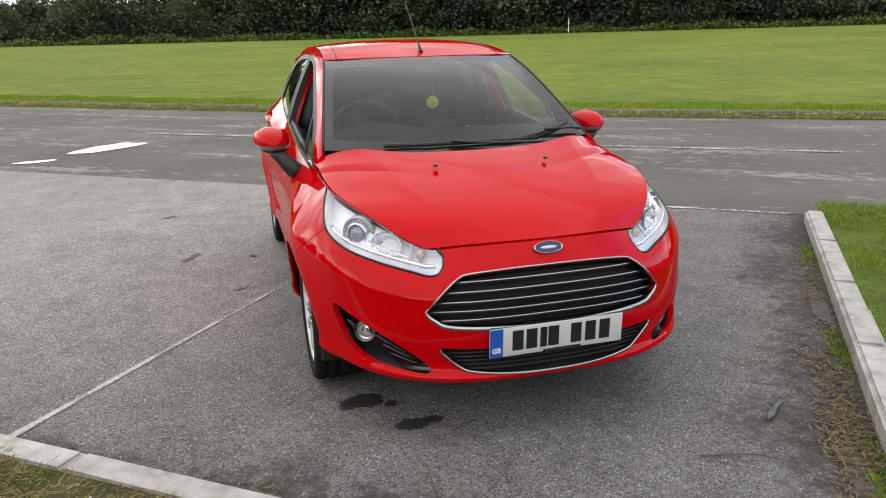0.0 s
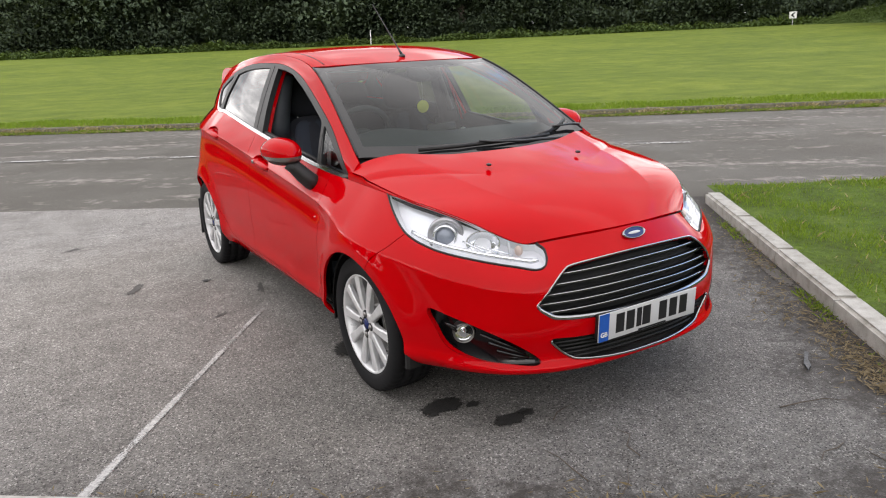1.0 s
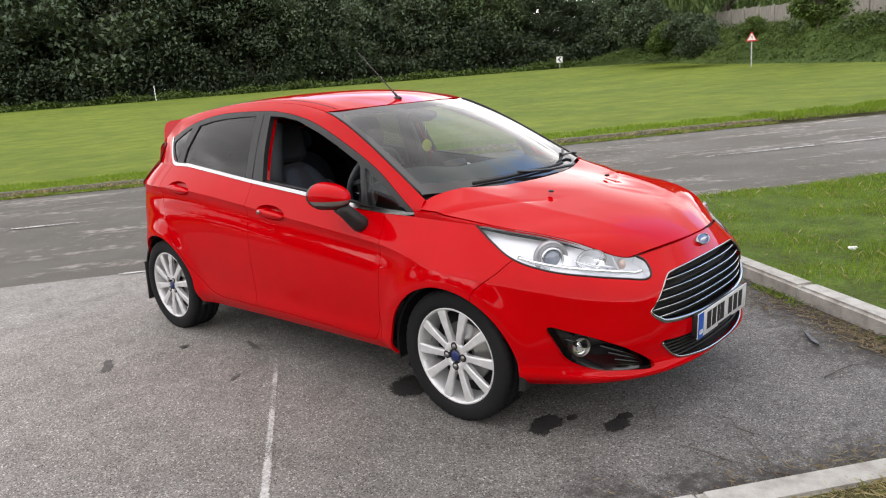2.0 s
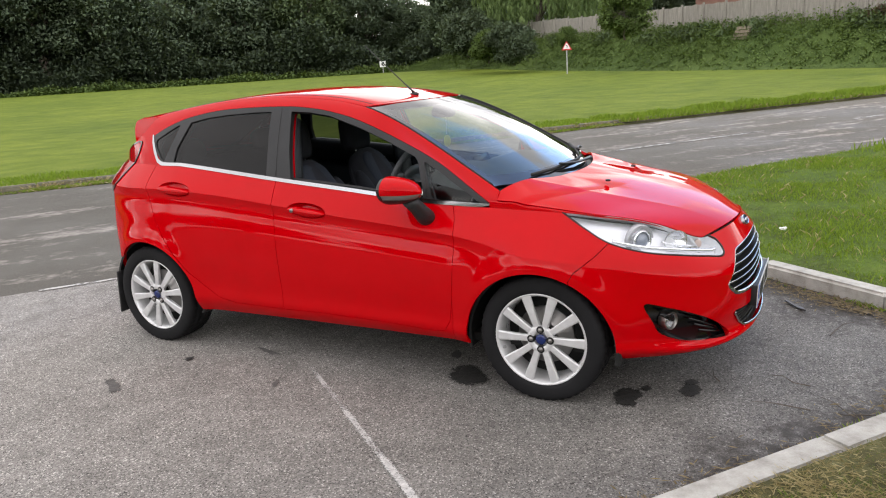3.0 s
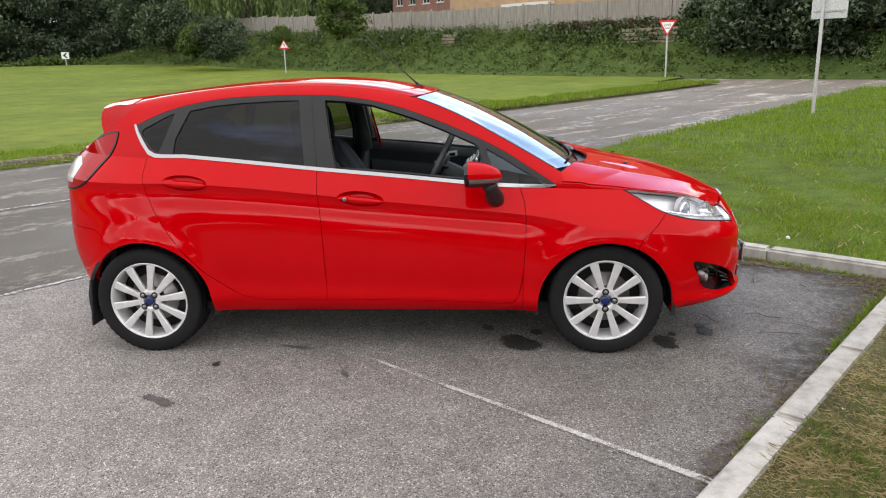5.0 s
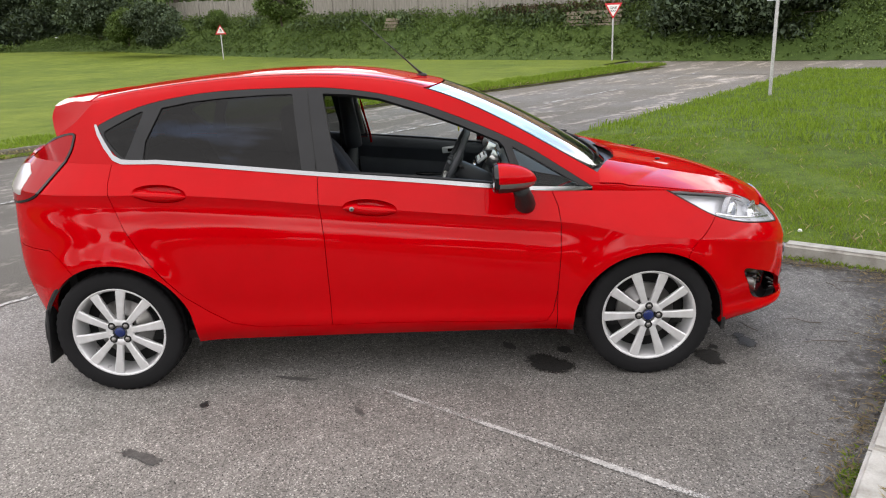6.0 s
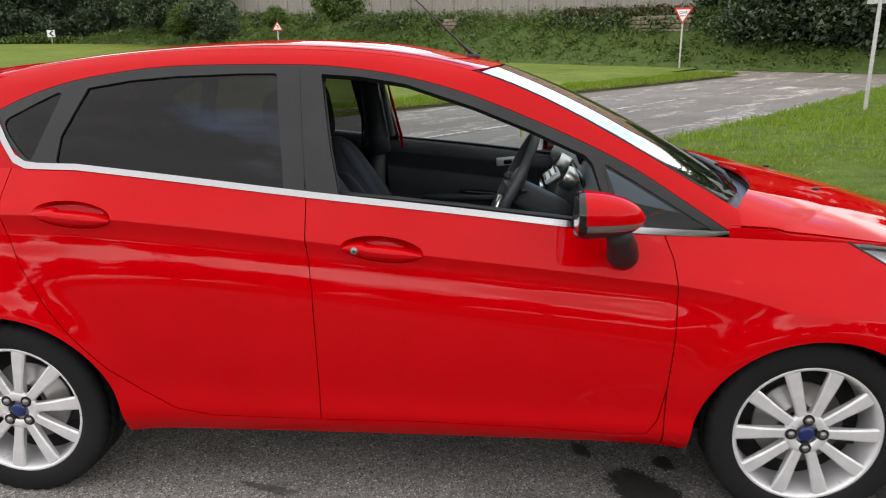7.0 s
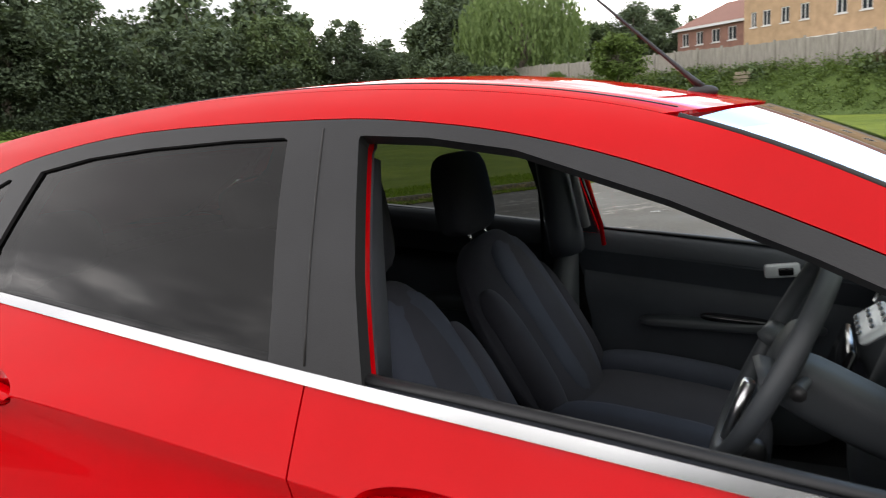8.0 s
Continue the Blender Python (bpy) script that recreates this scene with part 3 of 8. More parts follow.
# ---------------------------------------------------------------- plants
def cards(centres, along, across):
    """Leaf-shaped quads: arrays of centres and half-axes; returns verts and faces."""
    n = len(centres)
    v = np.empty((n, 4, 3))
    v[:, 0], v[:, 1], v[:, 2], v[:, 3] = centres - along, centres + across, centres + along, centres - across
    idx = np.arange(4 * n).reshape(n, 4)
    return v.reshape(-1, 3), idx


def numpy_mesh(name, verts, quads, material, normals=None):
    me = bpy.data.meshes.new(name)
    verts, quads = np.asarray(verts, np.float32), np.asarray(quads, np.int32)
    k = quads.shape[1]
    me.vertices.add(len(verts))
    me.vertices.foreach_set("co", verts.ravel())
    me.loops.add(quads.size)
    me.loops.foreach_set("vertex_index", quads.ravel())
    me.polygons.add(len(quads))
    me.polygons.foreach_set("loop_start", np.arange(0, quads.size, k, dtype=np.int32))
    me.update(calc_edges=True)
    me.materials.append(material)
    if normals is not None:
        me.polygons.foreach_set("use_smooth", np.ones(len(quads), bool))
        me.normals_split_custom_set_from_vertices(np.asarray(normals, np.float32))
    return me


def unit(a):
    return a / np.maximum(np.linalg.norm(a, axis=1), 1e-9)[:, None]


def leaf_cloud(rng, clumps, per, spread, size, droop=0.3, fine=False, up=0.4):
    """Leaves scattered round clump centres (x, y, z, radius)."""
    c = np.repeat(clumps[:, :3], per, 0)
    r = np.repeat(clumps[:, 3], per)[:, None]
    p = c + unit(rng.normal(size=c.shape)) * r * (rng.random((len(c), 1)) ** 0.45) * np.array([1, 1, .75]) * spread
    a = unit(rng.normal(size=c.shape) + np.array([0, 0, -droop]))
    b = unit(np.cross(a, rng.normal(size=c.shape)))
    s = size * rng.uniform(.6, 1.35, (len(c), 1))
    # leaves lie along the skin of their clump and catch the light with it
    face = unit(unit(p - c) + np.array([0, 0, up]) + .15 * rng.normal(size=c.shape))
    if fine:
        v = np.stack([p - a * s, p + a * s * .6 + b * s * .6, p + a * s * .6 - b * s * .6], 1)
        return v.reshape(-1, 3), np.arange(3 * len(p)).reshape(-1, 3), np.repeat(face, 3, 0)
    return *cards(p, a * s, b * s * .55), np.repeat(face, 4, 0)


def limb_mesh(rng, height, lean, crown_base, crown_r, limbs):
    """A tapered trunk with limbs reaching into the crown."""
    verts, faces = [], []

    def bough(p, q, r0, r1, sides=7, steps=5):
        d = q - p
        side = Vector(d).cross(Vector((.3, .9, .1))).normalized()
        up = side.cross(d.normalized())
        start = len(verts)
        for i in range(steps + 1):
            f = i / steps
            mid = p + d * f + side * (math.sin(f * 3.1) * .06 * d.length) * rng.uniform(-1, 1)
            r = r0 + (r1 - r0) * f
            for k in range(sides):
                a = 2 * math.pi * k / sides
                verts.append(tuple(mid + side * (r * math.cos(a)) + up * (r * math.sin(a))))
        for i in range(steps):
            for k in range(sides):
                a, b = start + i * sides + k, start + i * sides + (k + 1) % sides
                faces.append((a, b, b + sides, a + sides))

    top = Vector((lean[0], lean[1], height * .8))
    bough(Vector((0, 0, -.3)), top, .03 * height, .008 * height, 9, 8)
    for k in range(limbs):
        a = 2 * math.pi * k / limbs + rng.uniform(-.4, .4)
        f = rng.uniform(.25, .75)
        p = top * f
        q = Vector((math.cos(a) * crown_r * .75, math.sin(a) * crown_r * .75, min(height * .93, crown_base + (height - crown_base) * rng.uniform(.3, .85))))
        bough(p, q, .012 * height, .004 * height)
    return verts, faces


def tree_kind(seed, height, crown_r, crown_base, clumps, per, size, leaf):
    """One kind of tree: meshes of trunk and crown."""
    rng = np.random.default_rng(seed)
    v, f = limb_mesh(rng, height, (rng.uniform(-.5, .5), rng.uniform(-.5, .5)), crown_base, crown_r, 9)
    trunk = mesh_of("trunk", v, f, True)
    trunk.materials.append(BARK)
    d = unit(rng.normal(size=(clumps, 3)))
    rad = rng.uniform(.45, 1.0, clumps) ** .6
    zmid = (height + crown_base) / 2
    pts = np.stack([d[:, 0] * rad * crown_r, d[:, 1] * rad * crown_r, zmid + d[:, 2] * rad * (height - crown_base) / 2], 1)
    pts[:, :2] *= (1 + .25 * np.sin(3 * np.arctan2(d[:, 1], d[:, 0]) + seed))[:, None]
    cl = np.concatenate([pts, rng.uniform(.55, 1.3, (clumps, 1)) * crown_r * .38], 1)
    cv, cf, cn = leaf_cloud(rng, cl, per, 1.0, size, fine=True)
    return trunk, numpy_mesh("crown", cv, cf, leaf, cn)


def plant(name, meshes, label, category, x, y, z=None, turn=0.0, scale=1.0, group="", sink=0.0):
    ob = thing(name, label, category, (x, y, (rise(x, y) if z is None else z) - sink), turn, group)
    ob.scale = (scale, scale, scale)
    part("trunk", meshes[0], None, ob)
    part("crown", meshes[1], None, ob)
    return ob


TREES = [tree_kind(11, 13.5, 4.6, 1.6, 80, 430, .178, LEAF_DARK), tree_kind(12, 11.5, 4.9, 1.0, 74, 430, .178, LEAF_MID),
         tree_kind(13, 15.0, 4.3, 2.0, 80, 430, .178, LEAF_DARK), tree_kind(14, 9.5, 4.4, .4, 66, 430, .172, LEAF_DARK),
         tree_kind(15, 12.5, 5.2, 1.2, 78, 430, .178, LEAF_MID)]
TREES_BEHIND = [tree_kind(16, 13.5, 4.7, 1.6, 80, 120, .37, LEAF_DARK), tree_kind(17, 11.5, 5.0, 1.0, 80, 120, .37, LEAF_MID)]
BUSH = tree_kind(21, 3.0, 1.7, .0, 60, 260, .09, LEAF_BANK)
BUSH_DARK = tree_kind(22, 3.2, 2.0, .0, 70, 260, .095, LEAF_DARK)


def polar(azimuth, r, origin=(-3.0, -2.0)):
    return origin[0] + r * math.cos(radians(azimuth)), origin[1] + r * math.sin(radians(azimuth))


rng = random.Random(3)
az = 24.0
while az < 124:
    for row, (r, back) in enumerate(((96, 0), (113, 4))):
        x, y = polar(az + back * .45 + rng.uniform(-.8, .8), r + 1.4 * rng.uniform(-3, 4))
        k = rng.choice((0, 1, 2, 4) if row else (0, 1, 2, 3, 3, 4))
        plant("tree", TREES_BEHIND[k % 2] if row else TREES[k], "tall dark green leafy tree in the row behind the field", "tree", x, y, None, rng.uniform(0, 360), rng.uniform(1.06, 1.37) * (.33 if 86 < az else 1.38 if az > 60 else 1.0) * (.62 if 28.9 < az < 34.3 else 1.0), "row of trees behind the field")
    az += rng.uniform(3.9, 5.0)
for az in range(128, 342, 9):
    x, y = polar(az + rng.uniform(-2, 2), rng.uniform(40, 50))
    plant("tree", TREES_BEHIND[rng.choice((0, 1))], "leafy green tree at the edge of the car park", "tree", x, y, None, rng.uniform(0, 360), rng.uniform(.7, .9), "trees round the car park")
for azm, r, k, sc in ((21.0, 88, 4, .95), (12.5, 92, 0, .8), (9.8, 96, 2, .72), (16.0, 90, 1, .8), (25.5, 76, 0, .86)):
    x, y = polar(azm, r)
    plant("tree", TREES[k], "distant dark green tree behind the gardens", "tree", x, y, None, rng.uniform(0, 360), sc, "distant trees")

# low hedge at the foot of the wood
g = np.random.default_rng(8)
n = 2700
azs = np.radians(g.uniform(24, 122, n))
rr = g.uniform(87.5, 93, n)
hx, hy = -3 + rr * np.cos(azs), -2 + rr * np.sin(azs)
hz = np.array([rise(a, b) for a, b in zip(hx, hy)]) + 6.4 * g.uniform(.02, 1, n) ** 1.25 * (0.65 + .35 * np.sin(azs * 31)) * np.where(azs > 1.62, .9, 1.0)
v, f, nv = leaf_cloud(g, np.stack([hx, hy, hz, g.uniform(.7, 1.8, n)], 1), 52, 1.0, .19)
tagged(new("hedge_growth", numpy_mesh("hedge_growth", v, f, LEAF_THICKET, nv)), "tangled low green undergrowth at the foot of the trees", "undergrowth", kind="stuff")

n = 2600
azs = np.radians(g.uniform(22, 122, n))
rr = g.uniform(84.5, 87.5, n)
hx, hy = -3 + rr * np.cos(azs), -2 + rr * np.sin(azs)
hz = np.array([rise(a, b) for a, b in zip(hx, hy)]) + g.uniform(0, .75, n) * (.7 + .5 * np.sin(azs * 57) * np.sin(azs * 23))
v, f, nv = leaf_cloud(g, np.stack([hx, hy, hz, g.uniform(.3, .8, n)], 1), 24, 1.0, .13, up=1.2)
tagged(new("nettle_growth", numpy_mesh("nettle_growth", v, f, LEAF_BANK, nv)), "low bright green weeds along the foot of the wood", "undergrowth", kind="stuff")

# darker thicket between the trunks of the wood
n = 2500
azs = np.radians(g.uniform(21, 121, n))
rr = g.uniform(101, 109, n)
hx, hy = -3 + rr * np.cos(azs), -2 + rr * np.sin(azs)
hz = np.array([rise(a, b) for a, b in zip(hx, hy)]) + 10.5 * g.random(n) ** 1.6 * np.where(azs > 1.6, .5, .85 + .15 * np.sin(azs * 23)) * np.where((azs > .52) & (azs < .60), .5, 1.0)
v, f, nv = leaf_cloud(g, np.stack([hx, hy, hz, g.uniform(1.2, 2.4, n)], 1), 34, 1.0, .34)
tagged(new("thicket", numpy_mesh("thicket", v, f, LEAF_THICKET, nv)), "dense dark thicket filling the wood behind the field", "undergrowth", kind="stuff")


def willow(x, y, height, radius):
    rng = np.random.default_rng(31)
    v, f = limb_mesh(rng, height * .8, (.4, .2), height * .4, radius * .7, 8)
    trunk = mesh_of("trunk", v, f, True)
    trunk.materials.append(BARK)
    cs, al, ac = [], [], []
    for k in range(1000):
        a, r = rng.uniform(0, 2 * np.pi), radius * rng.uniform(.25, 1.0) ** .6
        top = height * (1 - .42 * (r / radius) ** 2.2) * rng.uniform(.82, 1.02)
        low = rng.uniform(3.2, height * .5)
        px, py = r * math.cos(a), r * math.sin(a)
        m = int((top - low) / .34)
        for i in range(m):
            z = top - (top - low) * (i + rng.random()) / max(m, 1)
            cs.append((px + rng.normal() * .09, py + rng.normal() * .09, z))
            al.append((rng.normal() * .05, rng.normal() * .05, .26 * rng.uniform(.7, 1.3)))
            ac.append((rng.normal() * .05, rng.normal() * .05, .0))
    cv, cf = cards(np.array(cs), np.array(al), np.array(ac))
    plant("willow_tree", (trunk, numpy_mesh("crown", cv, cf, LEAF_WILLOW)), "weeping willow with long pale green hanging strands", "willow tree", x, y)


x, y = polar(19.5, 69, (-3.5, -1.0))
willow(x, y, 13.2, 5.9)
for azm, r, k, sc, tone in ((21.0, 56, BUSH_DARK, .85, .9), (12.6, 47, BUSH, .8, 2.2), (24.6, 65, BUSH_DARK, 1.1, 1.4), (22.9, 58, BUSH, .7, 1.0), (17.0, 54, BUSH, .42, 1.7), (-17.0, 38, BUSH_DARK, 1.25, .7), (-19.5, 37, BUSH_DARK, 1.3, .6), (-22.5, 36, BUSH_DARK, 1.2, .5), (-15.0, 41, BUSH_DARK, .9, 1.3)):
    x, y = polar(azm, r, (-4.48, -1.11))
    plant("bush", k, "dense rounded green bush on the bank", "bush", x, y, rise(x, y) + tone, azm * 40, sc, "bushes on the bank")

# ---------------------------------------------------------------- bank, fence and houses
BANK_H = 2.15


def bank_height(a, b):
    f = min(1.0, max(0.0, (a - BANK_A) / 4.6))
    fade = min(1.0, max(0.0, (84 - b) / 26))
    return BANK_H * (3 * f * f - 2 * f ** 3) * fade + .02


sheet("bank", (BANK_A, 90), (-60, 92), lambda a, b: bank_height(a, b), 1.0, BANK_GRASS, "steep grassy bank below the garden fence", "bank")
g = np.random.default_rng(17)
n = 5600
a, b = BANK_A + 4.9 * g.random(n) ** .8, g.uniform(-8, 78, n)
bx, by = CORNER[0] + a * E1[0] + b * E2[0], CORNER[1] + a * E1[1] + b * E2[1]
bz = np.array([rise(x, y) + bank_height(p, q) for x, y, p, q in zip(bx, by, a, b)])
tall = (a - BANK_A) / 4.9
v, f, nv = leaf_cloud(g, np.stack([bx, by, bz - .06 + .5 * tall * g.random(n), .22 + .55 * tall ** 1.4 * g.random(n)], 1), 26, 1.0, .055, up=1.5)
tagged(new("bank_growth", numpy_mesh("bank_growth", v, f, LEAF_BANK, nv)), "rough green weeds and brambles covering the bank", "undergrowth", kind="stuff")
n = 420
a, b = g.uniform(29.3, 31.0, n), g.uniform(8, 50, n)
keep = np.sin(b * .9) + np.sin(b * .37 + 1) > -.2
a, b = a[keep], b[keep]
bx, by = CORNER[0] + a * E1[0] + b * E2[0], CORNER[1] + a * E1[1] + b * E2[1]
bz = np.array([rise(x, y) + bank_height(p, q) for x, y, p, q in zip(bx, by, a, b)])
v, f, nv = leaf_cloud(g, np.stack([bx, by, bz + .08, g.uniform(.35, .85, len(a))], 1), 70, 1.0, .09)
tagged(new("shrub_growth", numpy_mesh("shrub_growth", v, f, LEAF_MID, nv)), "dark shrubs growing along the foot of the fence", "undergrowth", kind="stuff")
BRAMBLE = make_leaf("dry_brown_brambles", (0.05, 0.038, 0.025), (0.13, 0.095, 0.06))
n = 130
b = g.uniform(15.5, 23, n)
a = g.uniform(29.9, 31.0, n)
bx, by = CORNER[0] + a * E1[0] + b * E2[0], CORNER[1] + a * E1[1] + b * E2[1]
bz = np.array([rise(x, y) + bank_height(p, q) for x, y, p, q in zip(bx, by, a, b)])
v, f, nv = leaf_cloud(g, np.stack([bx, by, bz + .25, g.uniform(.25, .55, n)], 1), 60, 1.0, .07)
tagged(new("bramble_growth", numpy_mesh("bramble_growth", v, f, BRAMBLE, nv)), "brown dead brambles on the bank", "undergrowth", kind="stuff")


def make_wood(name, lo, hi):
    m, t, p = shader(name, hi, 0.85)
    grain = noise_node(t, 4, 6, 0.7, stretch=(3, 3, .25))
    col = ramp(t, grain, [(0.3, lo), (0.7, hi)])
    tone = ramp(t, island_random(t), [(0, (.7, .7, .7)), (1, (1.1, 1.1, 1.1))])
    t.links.new(blend(t, 1.0, col, tone, "MULTIPLY"), p.inputs["Base Color"])
    return m


FENCE_WOOD = make_wood("weathered_fence_boards", (0.17, 0.158, 0.138), (0.37, 0.345, 0.305))
SLEEPER_WOOD = make_wood("old_sleepers", (0.16, 0.13, 0.09), (0.34, 0.29, 0.22))
fence = thing("garden_fence", "long weathered grey close-boarded garden fence along the bank", "fence")
# one close-boarded panel: overlapping boards as a stepped sheet with thickness
edge_line = []
for k in range(14):
    x0 = .012 * (k % 2)
    edge_line += [(x0, k * .13 + .003), (x0, (k + 1) * .13 - .003)]
bm_v, bm_f = [], []
for k, (x0, y0) in enumerate(edge_line):
    top = 1.72 + .02 * math.sin((k // 2) * 5.3)
    bm_v += [(x0, y0, 0), (x0, y0, top), (x0 + .02, y0, top), (x0 + .02, y0, 0)]
for k in range(len(edge_line) - 1):
    for i in range(4):
        bm_f.append((4 * k + i, 4 * k + (i + 1) % 4, 4 * k + 4 + (i + 1) % 4, 4 * k + 4 + i))
PANEL = mesh_of("fence_panel", bm_v, bm_f)
PANEL.materials.append(FENCE_WOOD)
POST = mesh_of("fence_post", [(x, y, z) for z in (0, 1.8) for x, y in ((-.05, -.05), (.05, -.05), (.05, .05), (-.05, .05))], [(0, 1, 5, 4), (1, 2, 6, 5), (2, 3, 7, 6), (3, 0, 4, 7), (4, 5, 6, 7)])
POST.materials.append(FENCE_WOOD)
rng = random.Random(5)
for k in range(24):
    b = 13.0 + 1.85 * k
    x, y = site(31.4, b)
    z = rise(x, y) + BANK_H - .15 + .03 * rng.uniform(-1, 1)
    for name, me, dy in (("fence_panel", PANEL, 0), ("fence_post", POST, -.02)):
        o = new(name, me)
        o.parent = fence
        px, py = site(31.4, b + dy)
        o.matrix_basis = pose(px, py, z, rng.uniform(-1, 1), 0, SITE_TURN + rng.uniform(-.6, .6))
steps = thing("timber_retaining_wall", "low stack of old wooden sleepers set in the bank", "retaining wall")
for b0, b1 in ((15.4, 18.4), (29.6, 30.6)):
    for k in range(4):
        x, y = site(29.2 + .12 * k, (b0 + b1) / 2)
        part("sleeper", mesh_of("sleeper", [(sx * .06, sy * (b1 - b0) / 2, sz * .08) for sz in (-1, 1) for sx, sy in ((-1, -1), (1, -1), (1, 1), (-1, 1))], [(0, 1, 5, 4), (1, 2, 6, 5), (2, 3, 7, 6), (3, 0, 4, 7), (4, 5, 6, 7)]), SLEEPER_WOOD, steps).matrix_basis = pose(x, y, rise(x, y) + 1.55 + .2 * k, 0, 0, SITE_TURN)


def make_brick(name, a, b, mortar):
    m, t, p = shader(name, a, 0.85)
    k = t.nodes.new("ShaderNodeTexBrick")
    k.inputs["Color1"].default_value, k.inputs["Color2"].default_value, k.inputs["Mortar"].default_value = (*a, 1), (*b, 1), (*mortar, 1)
    k.inputs["Scale"].default_value, k.inputs["Brick Width"].default_value, k.inputs["Row Height"].default_value, k.inputs["Mortar Size"].default_value = 1.0, .225, .075, .008
    c, mp = t.nodes.new("ShaderNodeTexCoord"), t.nodes.new("ShaderNodeMapping")
    mp.inputs["Rotation"].default_value = (radians(90), 0, radians(90))
    t.links.new(c.outputs["Object"], mp.inputs["Vector"])
    t.links.new(mp.outputs["Vector"], k.inputs["Vector"])
    t.links.new(blend(t, 1.0, k.outputs["Color"], ramp(t, noise_node(t, 1.5, 5), [(.3, (.8, .8, .8)), (.7, (1.1, 1.1, 1.1))]), "MULTIPLY"), p.inputs["Base Color"])
    return m


BRICK_RED = make_brick("red_brick", (0.27, 0.07, 0.05), (0.22, 0.058, 0.045), (0.25, 0.13, 0.1))
BRICK_BUFF = make_brick("buff_brick", (0.46, 0.25, 0.105), (0.38, 0.2, 0.085), (0.4, 0.27, 0.16))
TILES = make_stain("red_brown_roof_tiles", (0.2, 0.1, 0.075), 0.85)
UPVC = shader("white_window_frame", (0.6, 0.6, 0.59), 0.4)[0]
PANE = shader("dark_window_pane", (0.03, 0.035, 0.04), 0.06)[0]


def box_mesh(name, x0, x1, y0, y1, z0, z1, material):
    me = mesh_of(name, [(x, y, z) for z in (z0, z1) for x, y in ((x0, y0), (x1, y0), (x1, y1), (x0, y1))], [(0, 1, 5, 4), (1, 2, 6, 5), (2, 3, 7, 6), (3, 0, 4, 7), (4, 5, 6, 7), (3, 2, 1, 0)])
    me.materials.append(material)
    return me


def wall_with_windows(length, z0, z1, holes, material):
    """A front wall in the plane x = 0 with rectangular openings (y0, y1, z0, z1)."""
    ys = sorted({0.0, length, *[h[0] for h in holes], *[h[1] for h in holes]})
    zs = sorted({z0, z1, *[h[2] for h in holes], *[h[3] for h in holes]})
    bm = bmesh.new()
    for i in range(len(ys) - 1):
        for j in range(len(zs) - 1):
            cy, cz = (ys[i] + ys[i + 1]) / 2, (zs[j] + zs[j + 1]) / 2
            if not any(h[0] < cy < h[1] and h[2] < cz < h[3] for h in holes):
                bm.faces.new([bm.verts.new((0, y, z)) for y, z in ((ys[i], zs[j]), (ys[i], zs[j + 1]), (ys[i + 1], zs[j + 1]), (ys[i + 1], zs[j]))])
    bmesh.ops.remove_doubles(bm, verts=bm.verts, dist=1e-4)
    bmesh.ops.recalc_face_normals(bm, faces=bm.faces)
    res = bmesh.ops.extrude_face_region(bm, geom=bm.faces[:])
    bmesh.ops.translate(bm, vec=(.3, 0, 0), verts=[e for e in res["geom"] if isinstance(e, bmesh.types.BMVert)])
    bmesh.ops.recalc_face_normals(bm, faces=bm.faces)
    return bm


def house(label, a, b0, length, depth, eaves, ridge, brick, windows, sill_row, storeys=2):
    """A house whose front looks down the bank; windows: (offset, width) along the front."""
    x, y = site(a, b0)
    z = rise(x, y) + BANK_H
    ob = thing("house", label, "house", (x, y, z), SITE_TURN)
    holes = [(o, o + w, s, s + 1.25) for s in sill_row for o, w in windows]
    part("wall", wall_with_windows(length, 0, eaves, holes, brick), brick, ob, "front brick wall")
    part("wall", box_mesh("wall", .3, depth, 0, .3, 0, eaves, brick), None, ob)
    part("wall", box_mesh("wall", .3, depth, length - .3, length, 0, eaves, brick), None, ob)
    part("wall", box_mesh("wall", depth - .3, depth, .3, length - .3, 0, eaves, brick), None, ob)
    e = .35
    rv = [(-e, -e, eaves), (-e, length + e, eaves), (depth + e, length + e, eaves), (depth + e, -e, eaves), (depth / 2, depth * .35, ridge), (depth / 2, length - depth * .35, ridge)]
    rm = mesh_of("roof", rv + [(p[0], p[1], p[2] - .12) for p in rv[:4]], [(0, 4, 5, 1), (2, 5, 4, 3), (0, 3, 4), (1, 5, 2), (0, 1, 7, 6), (1, 2, 8, 7), (2, 3, 9, 8), (3, 0, 6, 9), (6, 7, 8, 9)])
    part("roof", rm, TILES, ob, "hipped brown tiled roof")
    part("fascia", box_mesh("fascia", -e - .03, -e, -e, length + e, eaves - .22, eaves + .02, UPVC), None, ob, "white fascia board")
    for y0, y1, z0, z1 in holes:
        win = part("window", box_mesh("window", .11, .13, y0, y1, z0, z1, PANE), None, ob, "white framed window")
        for p0, p1, q0, q1 in ((y0, y1, z0, z0 + .07), (y0, y1, z1 - .07, z1), (y0, y0 + .07, z0 + .07, z1 - .07), (y1 - .07, y1, z0 + .07, z1 - .07), ((y0 + y1) / 2 - .03, (y0 + y1) / 2 + .03, z0 + .07, z1 - .07)):
            part("window_frame", box_mesh("window_frame", .06, .12, p0, p1, q0, q1, UPVC), None, win)
        part("window_sill", box_mesh("window_sill", -.08, .1, y0 - .08, y1 + .08, z0 - .09, z0, UPVC), None, win)
    return ob


